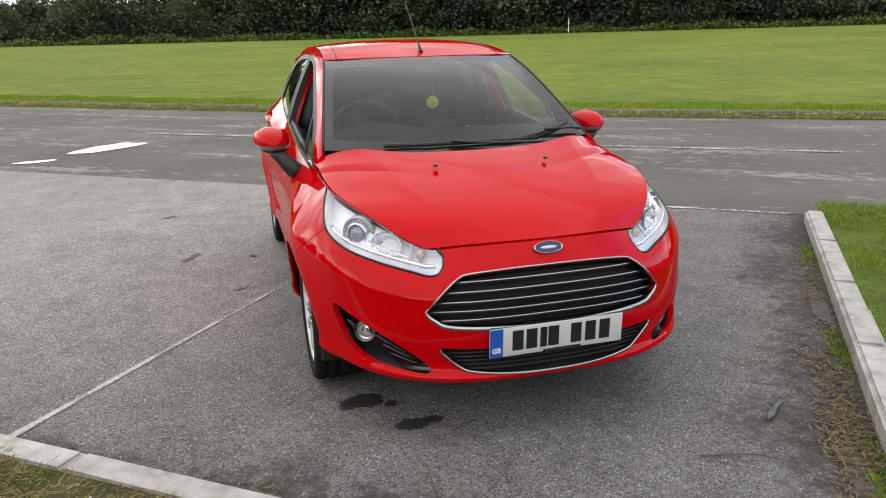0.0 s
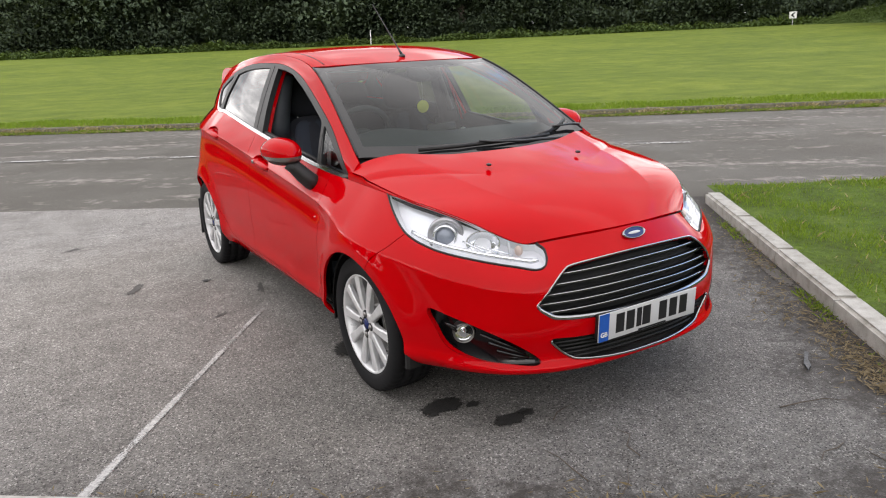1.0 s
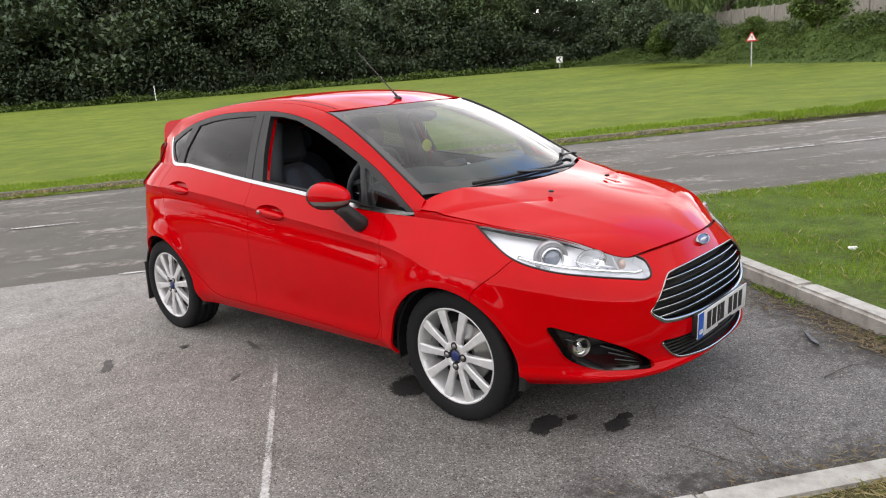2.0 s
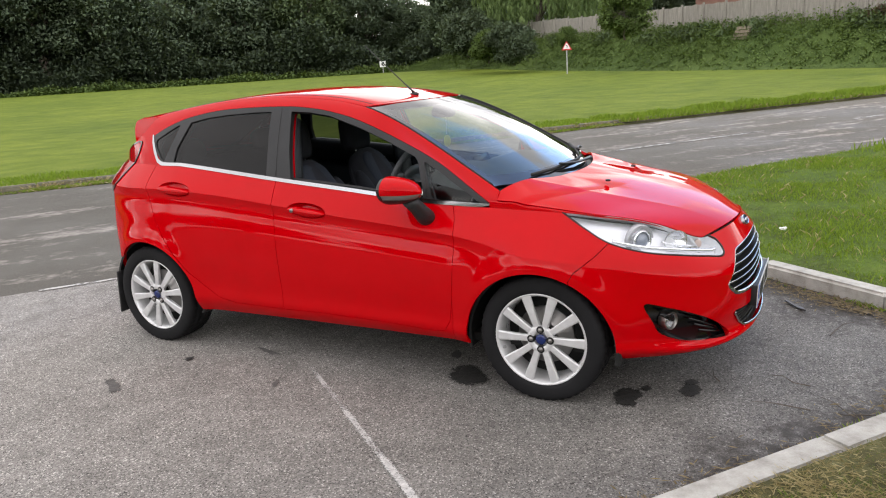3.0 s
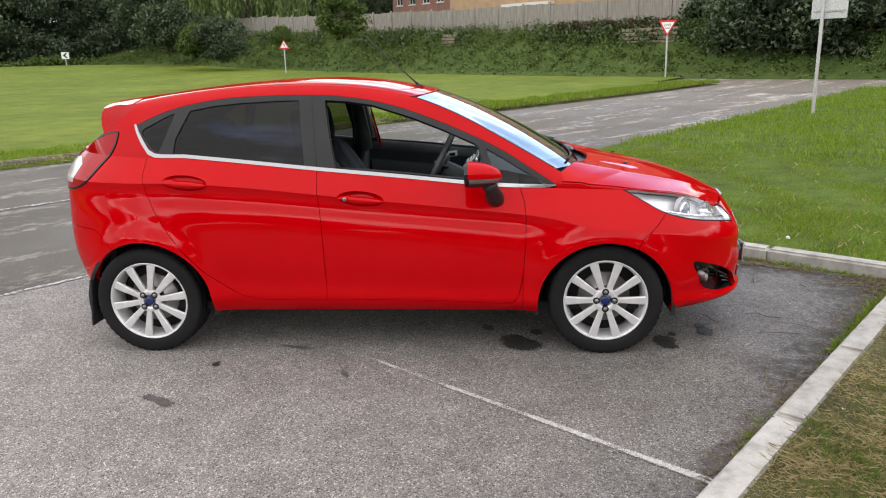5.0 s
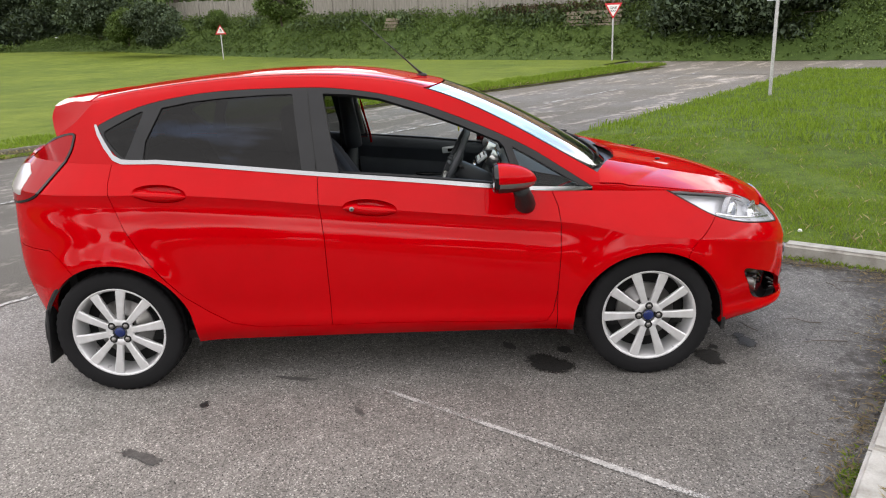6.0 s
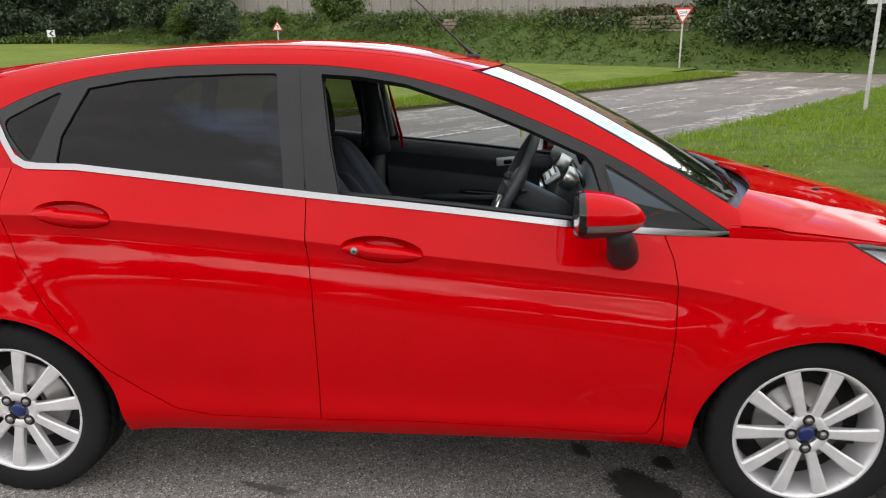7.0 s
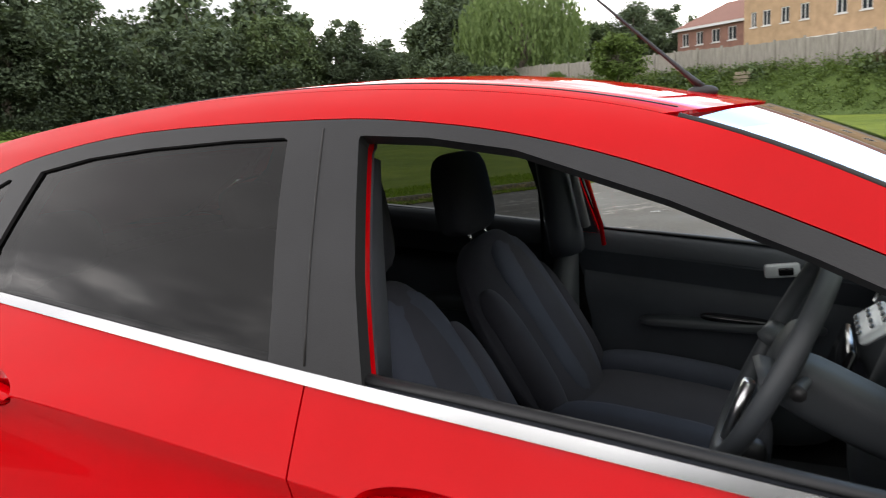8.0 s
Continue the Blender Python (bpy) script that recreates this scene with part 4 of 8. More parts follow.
house("red brick house with white windows and a brown tiled roof", 54, 51.5, 8.4, 8.0, 5.0, 7.4, BRICK_RED, ((.9, 1.0), (2.9, 1.0), (5.0, .9), (6.9, .9)), (3.25,))
buff = house("long buff brick terrace with white windows", 50, 17.1, 30.9, 8.0, 7.6, 10.2, BRICK_BUFF, ((2.2, .9), (5.2, .9), (8.6, .9), (10.6, .9), (14.0, .9), (16.2, .9), (19.4, .9), (21.4, .9), (24.6, .8), (26.4, .8), (28.2, .8), (29.6, .6)), (4.1,))
for y0 in (8.2, 19.0):
    part("porch_canopy", box_mesh("porch_canopy", -1.0, 0, y0, y0 + 5.0, 2.35, 2.6, UPVC), None, buff, "white flat canopy")

# ---------------------------------------------------------------- signs
SIGN_GREY = make_stain("grey_sign_back", (0.5, 0.51, 0.52), 0.5)
POST_GREY = make_stain("galvanised_post", (0.36, 0.36, 0.35), 0.5)
SIGN_WHITE = shader("white_sign_face", (0.8, 0.8, 0.8), 0.4)[0]
SIGN_RED = shader("red_sign_border", (0.6, 0.02, 0.03), 0.4)[0]


def pole_mesh(height, r):
    v, f, n = [], [], 12
    for z in (-.2, height):
        v += [(r * math.cos(2 * math.pi * k / n), r * math.sin(2 * math.pi * k / n), z) for k in range(n)]
    f = [(k, (k + 1) % n, n + (k + 1) % n, n + k) for k in range(n)] + [tuple(range(n, 2 * n))]
    return mesh_of("post", v, f, True)


def slab_outline(points, y0, y1):
    """A flat plate from an outline in x and z between two depths."""
    n = len(points)
    v = [(x, y, z) for y in (y0, y1) for x, z in points]
    return mesh_of("plate", v, [tuple(range(n)), tuple(range(2 * n - 1, n - 1, -1))] + [(k, n + k, n + (k + 1) % n, (k + 1) % n) for k in range(n)])


def rounded(points, r, steps=4):
    out, n = [], len(points)
    for i in range(n):
        p, a, c = (Vector(points[j % n]) for j in (i, i - 1, i + 1))
        s, e = p + (a - p).normalized() * r, p + (c - p).normalized() * r
        out += [tuple(s * (1 - t) ** 2 + p * 2 * t * (1 - t) + e * t * t) for t in [k / steps for k in range(steps + 1)]]
    return out


def facing(x, y, eye=(-4.4, -1.0)):
    return math.degrees(math.atan2(y - eye[1], x - eye[0])) - 90


def triangle(side, up):
    h = side * .866
    return [(-side / 2, -h / 2), (side / 2, -h / 2), (0, h / 2)] if up else [(0, -h / 2), (side / 2, h / 2), (-side / 2, h / 2)]


x, y = polar(-11.1, 35.0, (-4.48, -1.11))
give = thing("give_way_sign", "red and white triangular road sign on a grey post", "road sign", (x, y, rise(x, y) + .05), facing(x, y) - 4)
part("post", pole_mesh(2.25, .038), POST_GREY, give)
face = part("sign_plate", slab_outline([(p, q + 2.12) for p, q in rounded(triangle(.78, False), .06)], -.05, -.06), SIGN_RED, give, "red bordered triangle")
part("sign_face", slab_outline([(p, q + 2.135) for p, q in rounded(triangle(.56, False), .03)], -.061, -.064), SIGN_WHITE, face, "white centre")
# ---------------------------------------------------------------- the car: surface tools
# The car faces -y and stands over the origin; every surface is written for the side x > 0 and mirrored.
def spline(*knots):
    """A natural cubic spline through (x, y) knots, as a function of an array."""
    xs, ys = np.array([k[0] for k in knots], float), np.array([k[1] for k in knots], float)
    n = len(xs)
    h = np.diff(xs)
    a, r = np.eye(n), np.zeros(n)
    for i in range(1, n - 1):
        a[i, i - 1:i + 2] = h[i - 1], 2 * (h[i - 1] + h[i]), h[i]
        r[i] = 6 * ((ys[i + 1] - ys[i]) / h[i] - (ys[i] - ys[i - 1]) / h[i - 1])
    m = np.linalg.solve(a, r)

    def f(x):
        x = np.clip(np.asarray(x, float), xs[0], xs[-1])
        i = np.clip(np.searchsorted(xs, x) - 1, 0, n - 2)
        p, q = xs[i + 1] - x, x - xs[i]
        return (m[i] * p ** 3 + m[i + 1] * q ** 3) / (6 * h[i]) + (ys[i] / h[i] - m[i] * h[i] / 6) * p + (ys[i + 1] / h[i] - m[i + 1] * h[i] / 6) * q
    return f


def lines(*knots):
    xs, ys = [k[0] for k in knots], [k[1] for k in knots]
    return lambda x: np.interp(x, xs, ys)


def smooth_outline(points, each=6, closed=True):
    """A Catmull-Rom curve through an outline's corners."""
    p = np.array(points, float)
    n = len(p)
    out = []
    for i in range(n if closed else n - 1):
        a, b, c, d = (p[(i + k) % n] if closed else p[min(max(i + k, 0), n - 1)] for k in (-1, 0, 1, 2))
        for s in range(each):
            t = s / each
            out.append(0.5 * (2 * b + (c - a) * t + (2 * a - 5 * b + 4 * c - d) * t * t + (3 * b - a - 3 * c + d) * t ** 3))
    if not closed:
        out.append(p[-1])
    return np.array(out)


def area(points, axes, soften=0.0):
    """The signed distance (negative inside) from an outline in the plane of the two axes: 'yz', 'xz' or 'qz' (q looks at the corner)."""
    poly = np.array(points, float)
    b = np.roll(poly, -1, 0)

    def f(p):
        first = {"y": p[:, 1], "x": p[:, 0], "q": (p[:, 0] + p[:, 1]) / math.sqrt(2)}[axes[0]]
        pts = np.stack([first, p[:, 2]], 1)[:, None, :]
        e = (b - poly)[None]
        w = pts - poly[None]
        t = np.clip((w * e).sum(2) / np.maximum((e * e).sum(2), 1e-12), 0, 1)
        d = np.sqrt((((w - e * t[..., None]) ** 2).sum(2)).min(1))
        up = (poly[None, :, 1] <= pts[:, :, 1]) != (b[None, :, 1] <= pts[:, :, 1])
        den = np.where(np.abs(e[..., 1]) < 1e-12, 1e-12, e[..., 1])
        cross = poly[None, :, 0] + (pts[:, :, 1] - poly[None, :, 1]) / den * e[..., 0] > pts[:, :, 0]
        inside = (up & cross).sum(1) % 2 == 1
        return np.where(inside, -d, d) - soften
    return f


def disc_area(y, z, r):
    return lambda p: np.hypot(p[:, 1] - y, p[:, 2] - z) - r


def outside(f, gap=0.0):
    return lambda p: gap - f(p)


def inside(f, gap=0.0):
    return lambda p: f(p) + gap


def clip(surface, uv, tris, keep):
    """Cut the triangles of a surface's parameter grid where keep(point) changes sign; keeps the negative side."""
    val = keep(surface(uv[:, 0], uv[:, 1]))
    val = np.where(np.abs(val) < 2e-4, -1e-9, val)
    neg = val < 0
    count = neg[tris].sum(1)
    whole = tris[count == 3]
    cut = tris[(count > 0) & (count < 3)]
    if not len(cut):
        return uv, whole
    edges = np.concatenate([cut[:, [0, 1]], cut[:, [1, 2]], cut[:, [2, 0]]])
    edges = np.unique(np.sort(edges[neg[edges[:, 0]] != neg[edges[:, 1]]], 1), axis=0)
    a, b = edges[:, 0].copy(), edges[:, 1].copy()
    lo = np.where(neg[a], a, b)
    hi = np.where(neg[a], b, a)
    t0, t1 = np.zeros(len(a)), np.ones(len(a))
    for _ in range(14):
        mid = (t0 + t1) / 2
        q = uv[lo] + (uv[hi] - uv[lo]) * mid[:, None]
        inn = keep(surface(q[:, 0], q[:, 1])) < 0
        t0, t1 = np.where(inn, mid, t0), np.where(inn, t1, mid)
    extra = uv[lo] + (uv[hi] - uv[lo]) * ((t0 + t1) / 2)[:, None]
    index = {(int(p), int(q)): len(uv) + i for i, (p, q) in enumerate(edges)}
    made = []
    for tri in cut:
        loop = []
        for i in range(3):
            p, q = int(tri[i]), int(tri[(i + 1) % 3])
            if neg[p]:
                loop.append(p)
            if neg[p] != neg[q]:
                loop.append(index[(min(p, q), max(p, q))])
        for i in range(1, len(loop) - 1):
            made.append((loop[0], loop[i], loop[i + 1]))
    return np.concatenate([uv, extra]), np.concatenate([whole, np.array(made, int).reshape(-1, 3)])


def normals_of(surface, uv, toward):
    e = 2e-4
    u, v = uv[:, 0], uv[:, 1]
    du = surface(u + e, v) - surface(u - e, v)
    dv = surface(u, v + e) - surface(u, v - e)
    n = np.cross(du, dv)
    n /= np.maximum(np.linalg.norm(n, axis=1), 1e-12)[:, None]
    p = surface(u, v)
    s = np.sign((n * (p - np.array(toward)[None])).sum(1))
    return p, n * np.where(s == 0, 1, s)[:, None]


class Shell:
    """Collects cut pieces of surfaces into one mesh with true normals and returned edges."""

    def __init__(self):
        self.verts, self.norms, self.faces = [], [], []

    def add(self, surface, size, keep=(), span=((0, 1), (0, 1)), lift=0.0, rim=0.012, sides=(1, -1), toward=(0, 0, 0.62), bare=False, round_off=None):
        nu, nv = size
        gu, gv = np.meshgrid(np.linspace(*span[0], nu), np.linspace(*span[1], nv), indexing="ij")
        uv = np.stack([gu.ravel(), gv.ravel()], 1)
        i = np.arange((nu - 1) * (nv - 1))
        o = (i // (nv - 1)) * nv + i % (nv - 1)
        tris = np.concatenate([np.stack([o, o + nv, o + nv + 1], 1), np.stack([o, o + nv + 1, o + 1], 1)])
        for k in keep:
            uv, tris = clip(surface, uv, tris, k)
        if not len(tris):
            return self
        used, flat = np.unique(tris, return_inverse=True)
        uv, tris = uv[used], flat.reshape(-1, 3)
        p, n = normals_of(surface, uv, toward)
        if round_off:
            n = round_off(uv, p, n)
        p = p + n * lift
        fn = np.cross(p[tris[:, 1]] - p[tris[:, 0]], p[tris[:, 2]] - p[tris[:, 0]])
        good = np.linalg.norm(fn, axis=1) > 1e-12
        tris, fn = tris[good], fn[good]
        turn = (fn * n[tris].sum(1)).sum(1) < 0
        tris[turn] = tris[turn][:, ::-1]
        edge_faces = {}
        if rim:
            for a, b, c in tris:
                for e in ((a, b), (b, c), (c, a)):
                    edge_faces[e] = 1
        for side in sides:
            base = len(self.verts)
            flip = np.array([side, 1, 1])
            self.verts += (p * flip).tolist()
            self.norms += (n * flip).tolist()
            self.faces += [] if bare else [(base + t[0], base + t[1], base + t[2]) if side > 0 else (base + t[2], base + t[1], base + t[0]) for t in tris.tolist()]
            if rim:
                for a, b in edge_faces:
                    if (b, a) in edge_faces or (abs(p[a][0]) < 1e-5 and abs(p[b][0]) < 1e-5):
                        continue
                    k = len(self.verts)
                    w = np.cross(p[b] - p[a], n[a])
                    w = w / max(np.linalg.norm(w), 1e-9)
                    quad = [p[a], p[b], p[b] - n[b] * rim, p[a] - n[a] * rim]
                    self.verts += [(q * flip).tolist() for q in quad]
                    self.norms += [(w * flip).tolist()] * 4
                    self.faces.append((k, k + 3, k + 2, k + 1) if side > 0 else (k, k + 1, k + 2, k + 3))
        return self

    def mesh(self, name, material):
        me = bpy.data.meshes.new(name)
        me.from_pydata(self.verts, [], self.faces, shade_flat=False)
        me.materials.append(material)
        me.normals_split_custom_set_from_vertices(self.norms)
        return me


def panel(name, material, parent, pieces, label=""):
    """pieces: (surface, grid size, options) for each cut piece of the panel."""
    s = Shell()
    for surface, size, options in pieces:
        s.add(surface, size, **options)
    return part(name, s.mesh(name, material), None, parent, label)


# ---------------------------------------------------------------- the car: body surfaces
YF, YR = -1.15, 1.00          # where the sides begin to turn into nose and tail
UF, UR = 0.34, 0.78
top_front = spline((0, .742), (12, .738), (24.4, .726), (31.5, .720), (40, .750), (47.3, .788), (62.9, .843), (76, .866), (90, .877))
top_side = spline((-1.15, .877), (-1.0, .884), (-.785, .892), (-.25, .944), (.27, .996), (.7, 1.042), (1.0, 1.071))
mid_front = spline((0, .565), (35, .575), (65, .64), (90, .70))
mid_side = spline((-1.15, .70), (-.99, .742), (-.82, .766), (-.388, .811), (.1, .863), (.82, .941), (1.0, .955))
width_top = spline((-1.15, .706), (-1.0, .713), (-.25, .729), (.27, .722), (.7, .708), (1.0, .690))
width_mid = spline((-1.15, .828), (-.5, .815), (.2, .812), (1.0, .822))
bottom_z = spline((0, .235), (40, .23), (70, .235), (90, .24))
low_width = spline((0, -.040), (.06, -.012), (.13, .003), (.2, .0), (.35, .002), (.7, .003), (1, 0))
ledge = spline((0, 0), (.62, 0), (.74, -.004), (.83, -.015), (.89, -.025), (.935, -.0275), (1, -.019))
nose_low = spline((0, -2.035), (.07, -2.068), (.2, -2.076), (.45, -2.085), (.7, -2.088), (1, -2.084))
nose_high = spline((0, -2.084), (.3, -2.07), (.6, -2.037), (1, -1.985))
tail_low = spline((0, 1.78), (.3, 1.87), (.6, 1.885), (1, 1.865))
tail_high = spline((0, 1.865), (.5, 1.835), (1, 1.78))
WHEEL_F, WHEEL_R, WHEEL_Z = -1.2445, 1.2445, 0.298


def side_surface(u, v):
    u, v = np.asarray(u, float), np.asarray(v, float)
    front, rear = u < UF, u > UR
    th = np.where(front, u / UF * 90, 90)
    ph = np.where(rear, (1 - u) / (1 - UR) * 90, 90)
    y_mid = np.clip(YF + (YR - YF) * (u - UF) / (UR - UF), YF, YR)
    zt = np.where(front, top_front(np.abs(th)), top_side(y_mid) + (90 - ph) / 90 * 0.05)
    zm = np.where(front, mid_front(np.abs(th)), mid_side(y_mid) + (90 - ph) / 90 * 0.02)
    zb = np.where(front, bottom_z(np.abs(th)), np.where(rear, .24 + .06 * (90 - ph) / 90, .24))
    low = v <= 0.5
    tl, tu = np.clip(v * 2, 0, 1), np.clip(v * 2 - 1, 0, 1)
    z = np.where(low, zb + (zm - zb) * tl, zm + (zt - zm) * tu)
    wm, wt = width_mid(y_mid), width_top(y_mid)
    bend = tu ** (1.04 + .2 * np.clip((-.72 - y_mid) / .35, 0, 1))
    fade = np.clip((y_mid + 1.02) / .22, 0, 1) * np.where(rear, np.sin(np.radians(ph)) ** 4, 1.0)
    w = np.where(low, wm + low_width(tl) + ledge(tl) * fade, wm + (wt - wm) * bend + ledge(1.0) * fade * (1 - bend))
    yf = np.where(low, nose_low(tl), nose_high(tu))
    yr = np.where(low, tail_low(tl), tail_high(tu))
    nf = np.where(low, 2.6, 2.6 - 0.13 * tu)
    nr = 2.9
    ct, st = np.cos(np.radians(th)), np.sin(np.radians(th))
    cp, sp = np.cos(np.radians(ph)), np.sin(np.radians(ph))
    x = np.where(front, w * np.sign(st) * np.abs(st) ** (2 / nf), np.where(rear, w * np.sign(sp) * np.abs(sp) ** (2 / nr), w))
    y = np.where(front, YF - (YF - yf) * np.abs(ct) ** (2 / nf), np.where(rear, YR + (yr - YR) * np.abs(cp) ** (2 / nr), y_mid))
    for yw, rad in ((WHEEL_F, .355), (WHEEL_R, .36)):
        d = np.hypot(y - yw, z - .28)
        flare = .022 * np.exp(-((d - rad) / .075) ** 2) + .020 * np.exp(-((y - yw) / .42) ** 2 - ((z - .6) / .2) ** 2)
        x = x + flare * np.clip((np.abs(x) - .5) / .25, 0, 1) * np.sign(x)
    lip = np.where(front, .020 * np.exp(-((z - .262) / .028) ** 2) * np.clip((62 - np.abs(th)) / 25, 0, 1), 0)
    x, y = x + lip * st * .8, y - lip * ct
    return np.stack([x, y, z], -1)


edge_x = spline((-1.02, .676), (-.75, .630), (-.5, .587), (-.25, .548), (0, .528), (.4, .517), (.9, .52), (1.3, .525), (1.62, .52))
edge_z = spline((-1.02, .958), (-.75, 1.115), (-.5, 1.250), (-.25, 1.352), (0, 1.402), (.4, 1.428), (.9, 1.408), (1.3, 1.355), (1.62, 1.292))
rear_lag = lines((1.2, 0), (1.66, -.09))
HOUSE = 2.68


def belt_height(y):
    c = np.clip((y - YR) / (float(tail_high(1.0)) - YR), 0, 1) ** 1.45
    return top_side(np.minimum(y, YR)) + np.degrees(np.arcsin(c)) / 90 * .05



def house_surface(u, v):
    """The side of the cabin from the belt line (v 0) to the edge of roof and windscreen (v 1)."""
    u, v = np.asarray(u, float), np.asarray(v, float)
    y = -1.02 + HOUSE * u
    c = np.clip((y - YR) / (float(tail_high(1.0)) - YR), 0, 1) ** 1.45
    xb = np.where(y < YR, width_top(y), .690 * np.sqrt(1 - c * c) ** (2 / 2.9))
    zb = belt_height(y)
    ye = y + rear_lag(y)
    xe, ze = edge_x(ye), edge_z(ye)
    bow = 0.012 * 4 * v * (1 - v)
    return np.stack([xb + (xe - xb) * v + bow, y + (ye - y) * v, zb + (ze - zb) * v + 0.0 * v], -1)


roof_z = spline((-.34, 1.362), (-.2, 1.391), (0, 1.430), (.34, 1.457), (.69, 1.450), (1.03, 1.424), (1.37, 1.382), (1.62, 1.338))


def roof_surface(u, v):
    """u from the centre line to the edge, v from the windscreen to the tail."""
    u, v = np.asarray(u, float), np.asarray(v, float)
    y0 = -.32 + .10 * np.abs(u) ** 2
    y = y0 + (1.575 - .065 * np.abs(u) ** 2 - y0) * v
    zc, ze, xe = roof_z(y), edge_z(y), edge_x(y)
    return np.stack([xe * u, y, zc + (ze - zc) * np.abs(u) ** 2.6], -1)


hood_y = spline((0, -1.985), (.25, -1.80), (.5, -1.60), (1, -1.215))
hood_z = spline((-2.0, .737), (-1.985, .745), (-1.9, .790), (-1.8, .832), (-1.6, .892), (-1.41, .935), (-1.215, .968))
hood_edge_th = lambda v: 31.5 + (90 - 31.5) * np.clip(v / .62, 0, 1)


def hood_surface(u, v):
    """u from the centre line to the wing, v from the nose to the windscreen."""
    u, v = np.asarray(u, float), np.asarray(v, float)
    yc = hood_y(v)
    zc = hood_z(yc)
    uf = np.where(v < .62, hood_edge_th(v) / 90 * UF, UF + (UR - UF) * ((v - .62) / .38 * .165) / (YR - YF))
    e = side_surface(uf, np.ones_like(uf))
    a = np.abs(u)
    ridge = .0055 * np.exp(-np.sqrt((a - .50 - .20 * v) ** 2 + .014 ** 2) / .075) * np.clip(v * 2.2, 0, 1) ** 1.3
    lift_in, lift_back = np.clip((a - .35) / .6, 0, 1), np.clip((v - .40) / .34, 0, 1)
    corner = .040 * (1 - .2 * a ** 20) * lift_in ** 2 * (3 - 2 * lift_in) * lift_back ** 2 * (3 - 2 * lift_back)
    return np.stack([e[..., 0] * u, yc + (e[..., 1] - yc) * a ** 1.9, zc + (e[..., 2] - zc) * a ** (2.5 + 1.6 * v + 1.7 * v ** 8) + ridge + corner], -1)


def screen_surface(u, v):
    """The windscreen: u from the centre to the pillar, v from the scuttle to the roof."""
    u, v = np.asarray(u, float), np.asarray(v, float)
    a = np.abs(u)
    yb, yt = -1.155 + .165 * a ** 2.2, -.325 + .10 * a ** 2
    y = yb + (yt - yb) * v
    zb, zt = .946 + .03 * a ** 2, 1.364 - .008 * a ** 2
    bow = 4 * v * (1 - v)
    z = zb + (zt - zb) * v + .034 * bow
    ye = -.99 + (-.225 + .99) * v
    xe = edge_x(ye)
    zedge = edge_z(ye)
    k = a ** 6
    return np.stack([xe * u, y * (1 - k) + ye * k, z * (1 - k) + zedge * k], -1)


def tail_line(z):
    """How far back the sloping tailgate reaches at the corners of the car."""
    return 1.70 - 1.58 * (z - 1.07)


def tail_surface(u, v):
    """The tailgate between the two rear corners, leaning forward under the spoiler."""
    u, v = np.asarray(u, float), np.asarray(v, float)
    z = 1.07 + .245 * v
    return np.stack([(.50 + .03 * v) * u, tail_line(z) - .006 + .07 * (1 - np.abs(u) ** 2.4), z], -1)


def before_tail(p):
    """Negative ahead of the tailgate and of the spoiler's ends."""
    return p[:, 1] - np.maximum(tail_line(p[:, 2]), 1.315 + .952 * (1.35 - p[:, 2]))


# ---------------------------------------------------------------- the car: outlines of panels
GAP = 0.0016
ARCH_F, ARCH_R = disc_area(-1.24, .272, .352), disc_area(1.225, .285, .358)
LAMP = area(smooth_outline([(-.425, .90), (-.445, .870), (-.50, .808), (-.575, .748), (-.70, .708), (-.86, .680), (-1.0, .655), (-1.08, .642), (-1.112, .657), (-1.103, .70), (-1.06, .73), (-.95, .83), (-.7, 1.0)], 5), "qz")
FOG = area(smooth_outline([(-.675, .487), (-.706, .42), (-.748, .350), (-.84, .314), (-.98, .300), (-1.085, .292), (-1.075, .318), (-.985, .38), (-.87, .432), (-.76, .468)], 5), "qz", 0.004)
GRILLE_LINE = [(0, .664), (.16, .661), (.30, .650), (.345, .635), (.40, .592), (.455, .530), (.458, .512), (.43, .487), (.38, .466), (.2, .456), (0, .453),
               (-.2, .456), (-.38, .466), (-.43, .487), (-.458, .512), (-.455, .530), (-.40, .592), (-.345, .635), (-.30, .650), (-.16, .661)]
GRILLE = area(smooth_outline(GRILLE_LINE, 4), "xz")
INTAKE_LINE = [(0, .383), (.3, .383), (.415, .386), (.39, .345), (.345, .308), (.30, .294), (.15, .281), (0, .278), (-.15, .281), (-.30, .294), (-.345, .308), (-.39, .345), (-.415, .386), (-.3, .383)]
INTAKE = area(smooth_outline(INTAKE_LINE, 4), "xz")
WING_NOSE = area([(-3, -1), (-1.36, -1), (-1.40, .60), (-1.42, .635), (-1.50, .70), (-1.56, .765), (-1.62, .80), (-1.62, 2), (-3, 2)], "yz")
B_LINE = [(.268, 1.3), (.268, 1.0), (.258, .85), (.243, .72), (.237, .5), (.236, .305)]
FRONT_DOOR = area(B_LINE + [(.0, .309), (-.4, .302), (-.70, .288), (-.765, .296), (-.795, .345), (-.815, .45), (-.828, .612), (-.832, .74), (-.822, .83), (-.80, .89), (-.795, 1.3)], "yz")
REAR_DOOR = area(B_LINE + [(.45, .309), (.58, .311), (.70, .335), (.80, .395), (.893, .473), (.98, .573), (1.063, .677), (1.14, .80), (1.185, .90), (1.208, 1.0), (1.217, 1.3)], "yz")
BEHIND_WING = area([(-.798, -1), (-.815, .45), (-.828, .612), (-.832, .74), (-.822, .83), (-.80, .89), (-.795, 2), (4, 2), (4, -1)], "yz")
